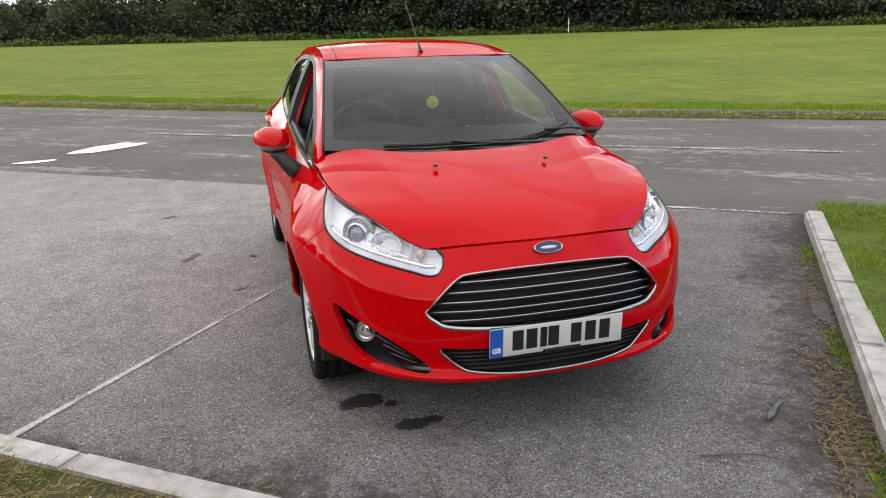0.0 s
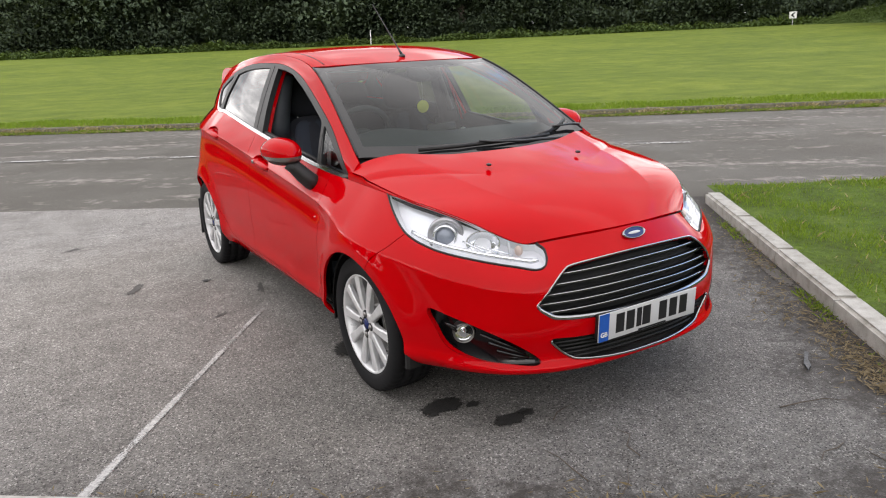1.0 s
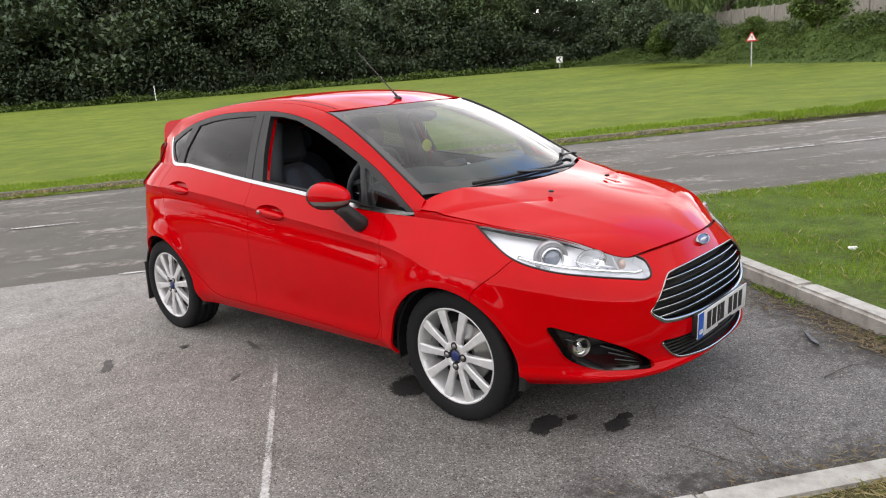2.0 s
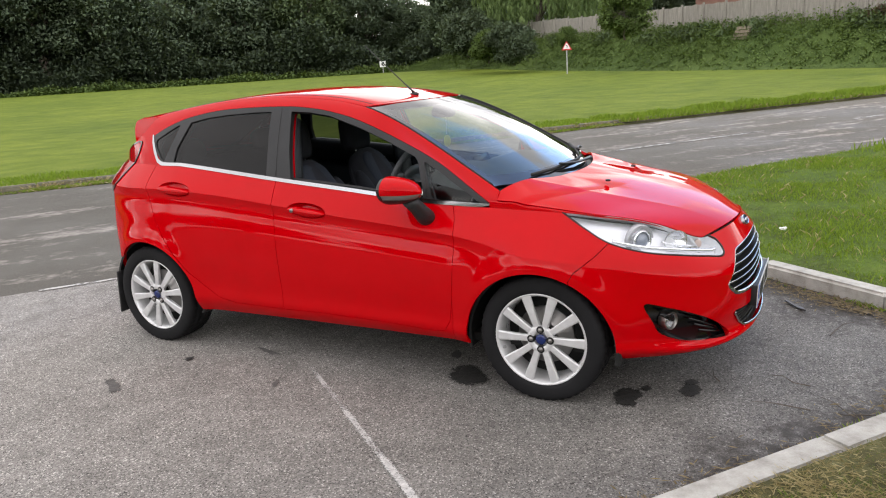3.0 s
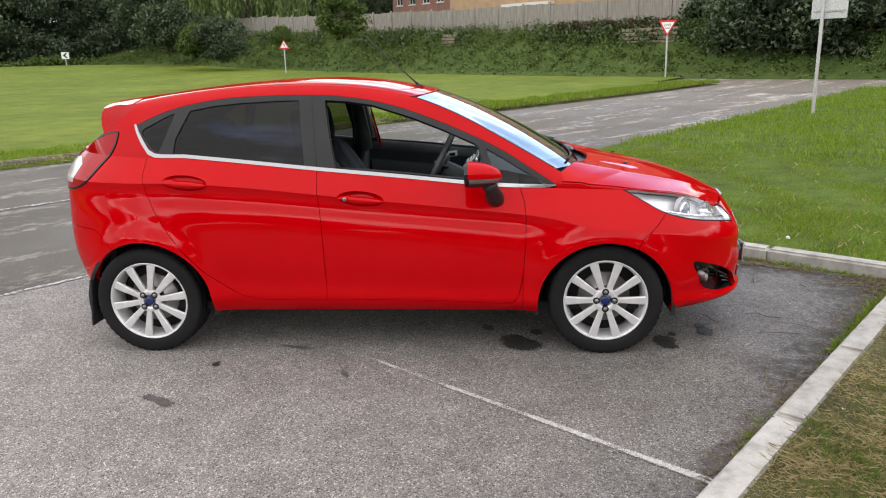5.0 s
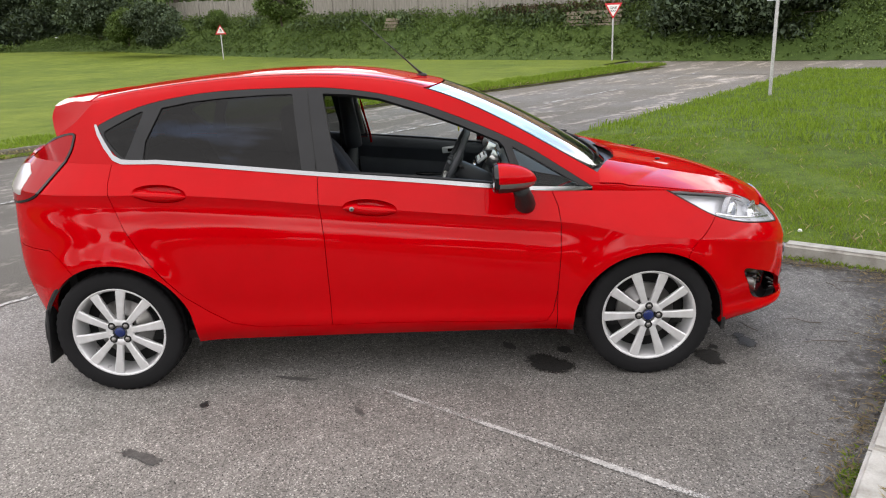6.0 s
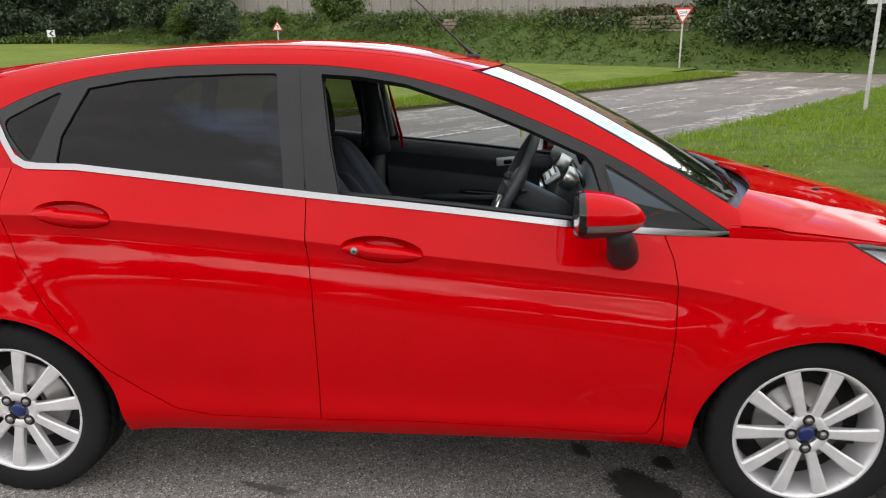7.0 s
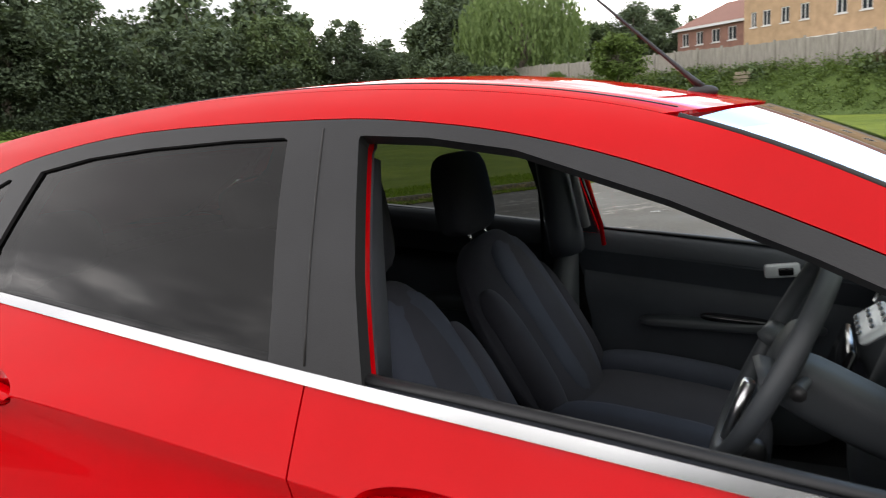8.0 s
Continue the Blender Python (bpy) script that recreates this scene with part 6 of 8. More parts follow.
# ---------------------------------------------------------------- the car: lamps
lamp_loop = smooth_outline([(-.445, .872), (-.50, .808), (-.575, .748), (-.70, .708), (-.86, .680), (-1.0, .655), (-1.08, .642), (-1.112, .657), (-1.103, .70), (-1.068, .722)], 6, False)
for side in (-1, 1):
    s = Shell().add(side_surface, (100, 50), keep=[inside(LAMP, .002)], span=((.06, .36), (.5, 1)), rim=0, sides=(side,), lift=-.002)
    lamp = part("headlamp", s.mesh("headlamp", LENS), None, car, "clear swept-back headlamp with silver reflectors")
    s = Shell().add(side_surface, (100, 50), keep=[inside(LAMP, .004)], span=((.06, .36), (.5, 1)), rim=.06, sides=(side,), lift=-.004, bare=True, toward=(0, 0, .62))
    part("lamp_wall", s.mesh("lamp_wall", LAMP_BODY), None, lamp)
    s = Shell().add(side_surface, (100, 50), keep=[inside(LAMP, .0)], span=((.06, .36), (.5, 1)), rim=0, sides=(side,), lift=-.05)
    part("reflector", s.mesh("reflector", LAMP_BODY), None, lamp, "silver lamp housing")
    # bright band along the lower edge, black seal round it
    part("light_strip", tube([mirrored(on_corner(q + .022, z + .022, -.018), side) for q, z in lamp_loop[14:40]], .006, 8, flat=1.4), LAMP_SILVER, lamp, "bright strip along the lower edge")
    part("lamp_seal", tube([mirrored(on_corner(q, z, -.003), side) for q, z in lamp_loop], .0042, 6), SEAL, lamp, "black seal round the lamp")
    turn = pose(0, 0, 0, 0, 0, -52 if side > 0 else 180 + 52)
    at = mirrored(on_corner(-.725, .742, -.056), side)
    ring = joined(lathe([(.036, .0), (.039, .018), (.045, .02), (.047, .012), (.05, -.02)], 36))
    part("projector_ring", moved(ring, Matrix.Translation(at) @ turn), LAMP_SILVER, lamp, "chrome ring of the projector")
    part("projector_lens", moved(lathe([(.0001, .027), (.012, .0255), (.024, .020), (.033, .011), (.037, .0)], 32), Matrix.Translation(at) @ turn), shader("projector_glass", (0.2, 0.23, 0.28), 0.04, 0.0, Coat_Weight=1.0)[0], lamp, "blue-grey projector lens")
    at = mirrored(on_corner(-.725, .742, -.064), side)
    part("projector_bezel", moved(lathe([(.05, .004), (.066, .012), (.07, .006), (.072, -.01)], 36), Matrix.Translation(at) @ turn), shader("lamp_bezel", (0.4, 0.4, 0.42), 0.25, 0.5)[0], lamp)
    at = mirrored(on_corner(-.875, .727, -.048), side)
    part("main_reflector", moved(lathe([(.0001, -.03), (.02, -.022), (.04, .0), (.052, .022), (.056, .022)], 36), Matrix.Translation(at) @ turn @ Matrix.Diagonal((1, 1.15, .85, 1))), LAMP_SILVER, lamp, "bowl-shaped main beam reflector")
    for k in range(3):
        q = -.80 - .05 * k
        part("fin", tube([mirrored(on_corner(q, .735 - .012 * k, -.022), side), mirrored(on_corner(q - .09, .70 - .008 * k, -.022), side)], .0035, 6), LAMP_SILVER, lamp)
    part("indicator", superball((.016, .016, .02), mirrored(on_corner(-1.005, .695, -.035), side), 2.0, 16, 10), ORANGE, lamp, "amber indicator bulb")
    part("indicator_box", joined(tube([mirrored(on_corner(-.965, .735, -.025), side), mirrored(on_corner(-.985, .668, -.025), side)], .006, 6), tube([mirrored(on_corner(-.985, .672, -.025), side), mirrored(on_corner(-1.06, .668, -.025), side)], .005, 6)), SILVER, lamp)
    # fog lamp pocket
    s = Shell().add(side_surface, (90, 50), keep=[inside(FOG, -.006)], span=((.03, .36), (0, .6)), rim=0, sides=(side,), lift=-.06)
    pocket = part("fog_lamp_pocket", s.mesh("fog_lamp_pocket", GLOSS_BLACK), None, car, "gloss black fog lamp pocket")
    s = Shell().add(side_surface, (90, 50), keep=[inside(FOG, -.001)], span=((.03, .36), (0, .6)), rim=.064, sides=(side,), lift=.002, bare=True)
    part("pocket_wall", s.mesh("pocket_wall", GLOSS_BLACK), None, pocket)
    at = mirrored(on_corner(-.80, .395, -.062), side)
    turn = pose(0, 0, 0, 0, 0, -62 if side > 0 else 180 + 62)
    part("fog_lamp_ring", moved(lathe([(.034, .0), (.036, .03), (.039, .031), (.041, .026), (.042, -.01)], 36), Matrix.Translation(at) @ turn), DISC, pocket, "chrome ring round the fog lamp")
    part("fog_lamp_lens", moved(lathe([(.0001, .034), (.018, .032), (.032, .025), (.036, .018)], 32), Matrix.Translation(at) @ turn), LENS, pocket)
    part("fog_lamp_bulb", moved(lathe([(.0001, .02), (.008, .018), (.012, .004), (.034, .014)], 24), Matrix.Translation(at) @ turn), LAMP_SILVER, pocket)
    part("fog_fin", joined(tube([mirrored(on_corner(-.742, .44, -.012), side), mirrored(on_corner(-.785, .425, -.01), side)], .006, 6), tube([mirrored(on_corner(-.742, .44, -.012), side), mirrored(on_corner(-.785, .41, -.01), side)], .005, 6)), GLOSS_BLACK, pocket)
    for k in range(3):
        part("rib", tube([mirrored(on_corner(-.875 - .03 * k, .405 - .033 * k, -.018), side), mirrored(on_corner(-.97 - .022 * k, .365 - .024 * k, -.018), side), mirrored(on_corner(-1.03 - .01 * k, .335 - .013 * k, -.018), side)], .0065, 6), GLOSS_BLACK, pocket)

# ---------------------------------------------------------------- the car: grille, intake, badge, plate
s = Shell().add(side_surface, (120, 50), keep=[inside(GRILLE, -.015)], span=((0, .25), (.2, .9)), rim=0, lift=-.055)
grille = part("grille", s.mesh("grille", SHADOW_GAP), None, car, "black six-sided grille with bright bars")
s = Shell().add(side_surface, (120, 50), keep=[inside(GRILLE, 0)], span=((0, .25), (.2, .9)), rim=.06, bare=True)
part("grille_wall", s.mesh("grille_wall", GLOSS_BLACK), None, grille)
ring = smooth_outline(GRILLE_LINE, 6)
thick = [.0045 + .0055 * max(0.0, min(1.0, (.53 - z) / .05)) for x, z in ring]
part("grille_surround", tube([on_nose(x, z, -.004) for x, z in ring], thick, 8, True), CHROME, grille, "chrome surround, broad along the bottom")


def half_width(line, z):
    xs = [x0 + (x1 - x0) * (z - z0) / (z1 - z0) for (x0, z0), (x1, z1) in zip(line, line[1:]) if (z0 - z) * (z1 - z) <= 0 and z0 != z1 and x0 >= 0 and x1 >= 0]
    return max(xs)


outline = list(map(tuple, smooth_outline(GRILLE_LINE, 6)))[:61]
for z in (.622, .588, .553, .519, .487):
    w = half_width(outline, z) - .008
    xs = [w * (k / 14 * 2 - 1) for k in range(15)]
    pts = [on_nose(x, z + .008 * (1 - (x / w) ** 2), -.014) for x in xs]
    part("grille_bar", tube(pts, .0042, 6, flat=.8), CHROME, grille, "thin chrome bar")
    bm = bmesh.new()
    rows = [[bm.verts.new(p + Vector((0, dy, dz))) for dy, dz in ((.004, -.003), (.05, -.012), (.05, -.018), (.004, -.010))] for p in pts]
    for a, c in zip(rows, rows[1:]):
        for k in range(4):
            bm.faces.new((a[k], a[(k + 1) % 4], c[(k + 1) % 4], c[k]))
    bmesh.ops.recalc_face_normals(bm, faces=bm.faces)
    part("grille_blade", bm, BLACK_PLASTIC, grille)
s = Shell().add(side_surface, (120, 40), keep=[inside(INTAKE, -.012)], span=((0, .25), (0, .6)), rim=0, lift=-.04)
intake = part("lower_intake", s.mesh("lower_intake", SHADOW_GAP), None, car, "black lower air intake")
s = Shell().add(side_surface, (120, 40), keep=[inside(INTAKE, 0)], span=((0, .25), (0, .6)), rim=.045, bare=True)
part("intake_wall", s.mesh("intake_wall", BLACK_PLASTIC), None, intake)
low = smooth_outline(INTAKE_LINE, 6)[12:72]
part("intake_trim", tube([on_nose(x, z, .004) for x, z in low], .0055, 8), CHROME, intake, "chrome line under the intake")
for z in (.300, .316, .332, .348, .364):
    w = half_width(list(map(tuple, smooth_outline(INTAKE_LINE, 6)))[:43], z) - .012
    part("intake_rib", tube([on_nose(w * (k / 10 * 2 - 1), z, -.012) for k in range(11)], .0042, 6, flat=.8), BLACK_PLASTIC, intake)
by = on_nose(0, .716).y
badge_turn = pose(0, by - .003, .716, 0, 0, -90) @ pose(0, 0, 0, 0, -34, 0)
badge = part("badge", moved(lathe([(.0001, .0085), (.6, .007), (.88, .006), (.9, .0105), (.97, .0105), (1.0, .004), (1.0, -.02)], 40), badge_turn @ Matrix.Diagonal((1, .058, .0235, 1))), CHROME, car, "oval badge with a chrome rim")
part("badge_field", moved(lathe([(.0001, .0092), (.6, .0085), (.86, .0075)], 40), badge_turn @ Matrix.Diagonal((1, .058, .0235, 1))), BADGE_BLUE, badge, "dark blue oval field")
part("badge_mark", moved(lathe([(.0001, .0102), (.7, .0098), (.9, .0085)], 24), badge_turn @ Matrix.Diagonal((1, .036, .0065, 1))), SILVER, badge, "plain silver mark")
plate_y = on_nose(0, .41).y - .013
tilt = pose(0, plate_y, .411, 3, 0, 0)
plate = part("number_plate", moved(block((.52, .005, .111), bevel=.0018), tilt), PLATE_WHITE, car, "white number plate with a blue band and black bars")
part("plate_holder", moved(block((.5, .03, .1), (0, .017, 0), .004), tilt), BLACK_PLASTIC, plate)
part("plate_band", moved(block((.049, .0012, .109), (-.2345, -.0029, 0)), tilt), PLATE_BLUE, plate, "blue band at the end of the plate")
for x in (-.165, -.112, -.066, -.027, .062, .119, .176):
    part("bar", moved(block((.026 if abs(x + .066) < .01 else .042, .0012, .077), (x + .012, -.0029, .003)), tilt), INK, plate, "plain black bar")
part("bar", moved(block((.15, .0012, .007), (.02, -.0029, -.05)), tilt), INK, plate, "small plain black bar")


def text_part(words, size, m, material, parent, name="lettering", bold=0.0):
    c = bpy.data.curves.new("words", "FONT")
    c.body, c.size, c.align_x, c.align_y, c.extrude, c.offset = words, size, "CENTER", "CENTER", .0006, bold
    o = bpy.data.objects.new("words", c)
    scene.collection.objects.link(o)
    bpy.context.view_layer.update()
    me = bpy.data.meshes.new_from_object(o.evaluated_get(bpy.context.evaluated_depsgraph_get()))
    bpy.data.objects.remove(o)
    bpy.data.curves.remove(c)
    me.transform(m)
    me.materials.clear()
    me.materials.append(material)
    return part(name, me, None, parent)


text_part("GB", .026, tilt @ pose(-.2345, -.0042, -.028, 90, 0, 0), WHITE_INK, plate, "country_letters", .0008)

# ---------------------------------------------------------------- the car: outside fittings
for key in HANDLE_AT:
    for side in (-1, 1):
        cy, cz = HANDLE_AT[key]
        bm = bmesh.new()
        rings = []
        for s_, depth in ((1.0, .0), (.96, -.004), (.88, -.020), (.7, -.034), (.4, -.040), (.05, -.041)):
            ring = []
            for k in range(36):
                p = on_flank(*cup_point(key, 2 * math.pi * k / 36, s_), depth)
                ring.append(bm.verts.new(mirrored(p, side)))
            rings.append(ring)
        for a, c in zip(rings, rings[1:]):
            for k in range(36):
                bm.faces.new((a[k], a[(k + 1) % 36], c[(k + 1) % 36], c[k]))
        bmesh.ops.recalc_face_normals(bm, faces=bm.faces)
        for f in bm.faces:
            f.smooth = True
        if bm.faces[0].normal.x * side < 0:
            bmesh.ops.reverse_faces(bm, faces=bm.faces)
        door = doors[key, side]
        part("handle_cup", bm, PAINT, door)
        # the pull fills the lower half of the cup and swells outwards in the middle
        bm = bmesh.new()
        rows = []
        n = 24
        for i in range(n + 1):
            f = -1 + 2 * i / n
            round_off = math.sqrt(max(0.0, 1 - (abs(f) * .995) ** 2.6))
            y = cy + .119 * f
            low = -.037 * math.sqrt(max(0.0, 1 - (.119 * f / .123) ** 2)) + .001
            high = max(low + .002, .010 * round_off - .004 * f * f + (.007 if f > .45 else .0) * round_off)
            swell = .012 + .010 * round_off
            lean = .085 * (y - cy)
            row = []
            for h, d in ((0, -.012), (.0, .001), (.18, .62), (.5, 1.0), (.82, .85), (.97, .5), (1.0, .0), (1.0, -.9)):
                row.append(bm.verts.new(mirrored(on_flank(y, cz + lean + low + (high - low) * h, swell * d - .003 * (1 - round_off)), side)))
            rows.append(row)
        for a, c in zip(rows, rows[1:]):
            for k in range(len(a) - 1):
                bm.faces.new((a[k], a[k + 1], c[k + 1], c[k]))
        bmesh.ops.recalc_face_normals(bm, faces=bm.faces)
        for f in bm.faces:
            f.smooth = True
        if sum(f.normal.x * f.calc_area() for f in bm.faces) * side < 0:
            bmesh.ops.reverse_faces(bm, faces=bm.faces)
        part("door_handle", bm, PAINT, door, "red pull handle")
        if key == "front_door" and side < 0:
            p = mirrored(on_flank(cy + .080, cz + .003, .020), side)
            part("lock", moved(lathe([(.0001, .006), (.0085, .0055), (.0105, .004), (.011, -.01)], 24), Matrix.Translation(p) @ pose(0, 0, 0, 0, 0, 180)), DISC, door, "round metal key lock")
            part("keyhole", moved(lathe([(.0001, .0066), (.004, .0062)], 12), Matrix.Translation(p) @ pose(0, 0, 0, 0, 0, 180)), INK, door)
for side in (-1, 1):
    door = doors["front_door", side]

    at = Vector((.868 * side, -.615, .984))

    def mirror_ring(t, grow=0.0, n=40):
        """A section of the mirror; t runs from 0 at the nose to 1 at the glass."""
        k = max(.02, 1 - (1 - min(t, 1)) ** 2.3) ** .5
        out = []
        for i in range(n):
            a = 2 * math.pi * i / n
            c, s_ = math.cos(a), math.sin(a)
            x = math.copysign(abs(c) ** .78, c) * (.092 * k + grow)
            z = math.copysign(abs(s_) ** .85, s_) * (.067 * k + grow) * (1 - .34 * max(0.0, x / .1) ** 2)
            out.append(Vector((x * side, -.095 + .186 * t, z + .008 * x / .1 - .012 * (1 - k))))
        return out

    def mirror_shell(ts, lo=-1.0, hi=1.0, grow=0.0, ends=(True, False)):
        bm = bmesh.new()
        rings = [[bm.verts.new(q) for q in (mirror_ring(*t) if isinstance(t, tuple) else mirror_ring(t, grow))] for t in ts]
        for p, q in zip(rings, rings[1:]):
            for i in range(len(p)):
                bm.faces.new((p[i], p[(i + 1) % len(p)], q[(i + 1) % len(p)], q[i]))
        for ring, shut in zip((rings[0], rings[-1]), ends):
            if shut:
                bm.faces.new(ring)
        for z, above in ((lo, True), (hi, False)):
            if abs(z) < .5:
                bmesh.ops.bisect_plane(bm, geom=bm.verts[:] + bm.edges[:] + bm.faces[:], plane_co=(0, 0, z), plane_no=(0, 0, 1), clear_inner=above, clear_outer=not above)
        bmesh.ops.recalc_face_normals(bm, faces=bm.faces)
        for f in bm.faces:
            f.smooth = True
        return moved(bm, Matrix.Translation(at))

    steps_ = [(k / 14) ** 1.6 * .90 for k in range(15)]
    mirror = part("door_mirror", mirror_shell(steps_, -.012, 1), PAINT, door, "red-capped door mirror")
    part("mirror_base", mirror_shell(steps_, -1, -.036), BLACK_PLASTIC, mirror, "black lower housing")
    part("mirror_indicator", mirror_shell(steps_, -.036, -.012, -.0015), shader("indicator_lens", (0.17, 0.16, 0.15), 0.12, 0.2, Coat_Weight=1.0)[0], mirror, "clear indicator strip")
    part("mirror_frame", mirror_shell([(.88, -.0005), (.90, -.0005), (.97, -.001), (1.0, -.003), (1.003, -.006), (.95, -.010)], ends=(False, True)), GLOSS_BLACK, mirror, "gloss black rear edge round the mirror glass")
    part("mirror_glass", superball((.076, .003, .050), at + Vector((0, .089, 0)), 3.0), CHROME, mirror, "mirror glass")
    arm = [Vector((side * x, y, z)) for x, y, z in ((.745, -.675, .825), (.775, -.672, .845), (.808, -.665, .878), (.838, -.65, .915), (.86, -.64, .94))]
    part("mirror_arm", tube(arm, [.045, .047, .043, .038, .04], 14, flat=.9), BLACK_PLASTIC, mirror, "black mirror arm")
    # roof ditch moulding and drip seal
    ditch = [roof_surface(np.array([.86]), np.array([v]))[0] for v in np.linspace(.01, .93, 27)]
    part("roof_moulding", tube([Vector((side * float(p[0]), float(p[1]), float(p[2]) + .0005)) for p in ditch], [.0035] * 27, 6, flat=.4), BLACK_TRIM, car, "black moulding in the roof ditch")
    part("pillar_seal", tube([Vector((side * (float(edge_x(y)) - .008), y, float(edge_z(y)) + .001)) for y in [-.98 + .74 * k / 20 for k in range(21)]], .005, 6), SEAL, car, "black seal between pillar and windscreen")
    # seal round the door window and the red inner frame of the opening
    inner = Shell().add(house_surface, (160, 40), keep=[past(FRONT_OPEN, .004, .017), inside(FRONT_OPEN, -.055), belt_band(.0235, 9), lambda p: -.50 - p[:, 1]], span=((.02, .6), (0, 1)), lift=-.032, rim=.02, sides=(side,))
    part("door_frame", inner.mesh("door_frame", PAINT), None, door, "red painted inner frame of the door opening")
    seal = Shell().add(house_surface, (160, 40), keep=[inside(FRONT_OPEN, -.001)], span=((.02, .6), (0, 1)), lift=-.002, rim=.018, bare=True, sides=(side,))
    part("window_seal", seal.mesh("window_seal", SEAL), None, door)
    bar = [Vector((side * (p[0] - .022), p[1], p[2])) for p in house_surface(np.array([(y + 1.02) / HOUSE for y in (.19, .0, -.2, -.4, -.62)]), np.array([.045, .05, .055, .06, .07]))]
    part("sill_seal", tube(bar, .014, 8, flat=.45), BLACK_TRIM, door, "black weather strip at the bottom of the window")
    part("pillar_split", tube([Vector((side * (p[0] + .0012), p[1], p[2])) for p in house_surface(np.array([(.268 + .05 * v + 1.02) / HOUSE for v in np.linspace(.06, .86, 9)]), np.linspace(.06, .86, 9))], .0022, 5), SEAL, car)
    part("quarter_split", tube([Vector((side * (p[0] + .0012), p[1], p[2])) for p in house_surface(np.array([(y + 1.02) / HOUSE for y in (-.655, -.65, -.638, -.628, -.62)]), np.array([.1, .25, .42, .56, .66]))], .0022, 5), SEAL, car)
for x in (-.25, .25):
    part("washer_jet", superball((.010, .013, .006), (x, -1.41, .943), 2.4, 14, 8), BLACK_PLASTIC, bonnet, "small black washer jet")
base = roof_surface(np.array([.02]), np.array([.07]))[0]
mast = Vector((.012, -.205, float(roof_z(-.205)) - .002))
aerial = part("aerial", moved(superball((.012, .03, .013), (0, 0, .004), 2.2, 18, 10), Matrix.Translation(mast)), BLACK_PLASTIC, roof, "thin black roof aerial leaning back")
way = Vector((-.02, .62, .58)).normalized()
part("aerial_rod", tube([mast + Vector((0, 0, .012)) + way * d for d in (0, .03, .08, .2, .42)], [.0085, .006, .0042, .003, .0022], 8), BLACK_PLASTIC, aerial)
# scuttle and wipers
rows = []
bm = bmesh.new()
for k in range(31):
    u = -.97 + 1.94 * k / 30
    h, w = hood_surface(np.array([u]), np.array([.995]))[0], screen_surface(np.array([u]), np.array([.03]))[0]
    a, c = Vector(h.tolist()) - Vector((0, .02, .035)), Vector(w.tolist()) + Vector((0, .02, -.012))
    rows.append([bm.verts.new(a), bm.verts.new((a + c) / 2 - Vector((0, 0, .015))), bm.verts.new(c)])
for a, c in zip(rows, rows[1:]):
    for k in range(2):
        bm.faces.new((a[k], c[k], c[k + 1], a[k + 1]))
bmesh.ops.recalc_face_normals(bm, faces=bm.faces)
part("scuttle_panel", bm, BLACK_PLASTIC, car, "black plastic scuttle under the windscreen")


def on_screen(u, v, up=.02):
    p = screen_surface(np.array([u]), np.array([v]))[0]
    return Vector(p.tolist()) + Vector((0, -.35 * up, .94 * up))


for path, arm in ((((-.60, .035), (-.3, .05), (0, .055), (.3, .045), (.52, .04)), ((-.14, .06), (-.05, .045), (.2, .02), (.45, .0), (.6, -.02))),
                  (((.42, .05), (.55, .06), (.7, .075), (.86, .10)), ((.62, .07), (.75, .055), (.86, .04), (.93, .02)))):
    wiper = part("wiper", tube([on_screen(u, v, .014) for u, v in path], .006, 6, flat=1.6), SEAL, car, "black windscreen wiper resting at the bottom of the glass")
    part("wiper_arm", tube([on_screen(u, v, .026) for u, v in arm], [.008, .009, .011, .014, .016][:len(arm)], 8, flat=.6), BLACK_PLASTIC, wiper)
spoil = Shell().add(lambda u, v: roof_surface(u, .90 + .10 * np.asarray(v)) + np.stack([0 * u, .0 * np.asarray(v), .012 * np.asarray(v)], -1), (50, 12), span=((-.97, .97), (0, 1)), sides=(1,), lift=.005, rim=.03)
part("roof_spoiler", spoil.mesh("roof_spoiler", PAINT), None, roof, "red roof spoiler over the tailgate")
for side in (-1, 1):
    wedge = [(1.285, 1.350), (1.36, 1.352), (1.43, 1.352), (1.495, 1.334), (1.508, 1.318), (1.517, 1.286), (1.513, 1.24), (1.502, 1.192), (1.425, 1.203)]
    bm = bmesh.new()
    rows = []
    for depth in (.0, .05):
        rows.append([bm.verts.new((side * (float(np.interp(z, (1.19, 1.35), (.556, .525))) + .006 - depth), y, z)) for y, z in wedge])
    bm.faces.new(rows[0])
    for k in range(len(wedge)):
        bm.faces.new((rows[0][k], rows[0][(k + 1) % len(wedge)], rows[1][(k + 1) % len(wedge)], rows[1][k]))
    bmesh.ops.recalc_face_normals(bm, faces=bm.faces)
    if sum(f.normal.x * f.calc_area() for f in bm.faces) * side < 0:
        bmesh.ops.reverse_faces(bm, faces=bm.faces)
    part("spoiler_end", bm, PAINT, roof, "red end of the roof spoiler beside the rear window")
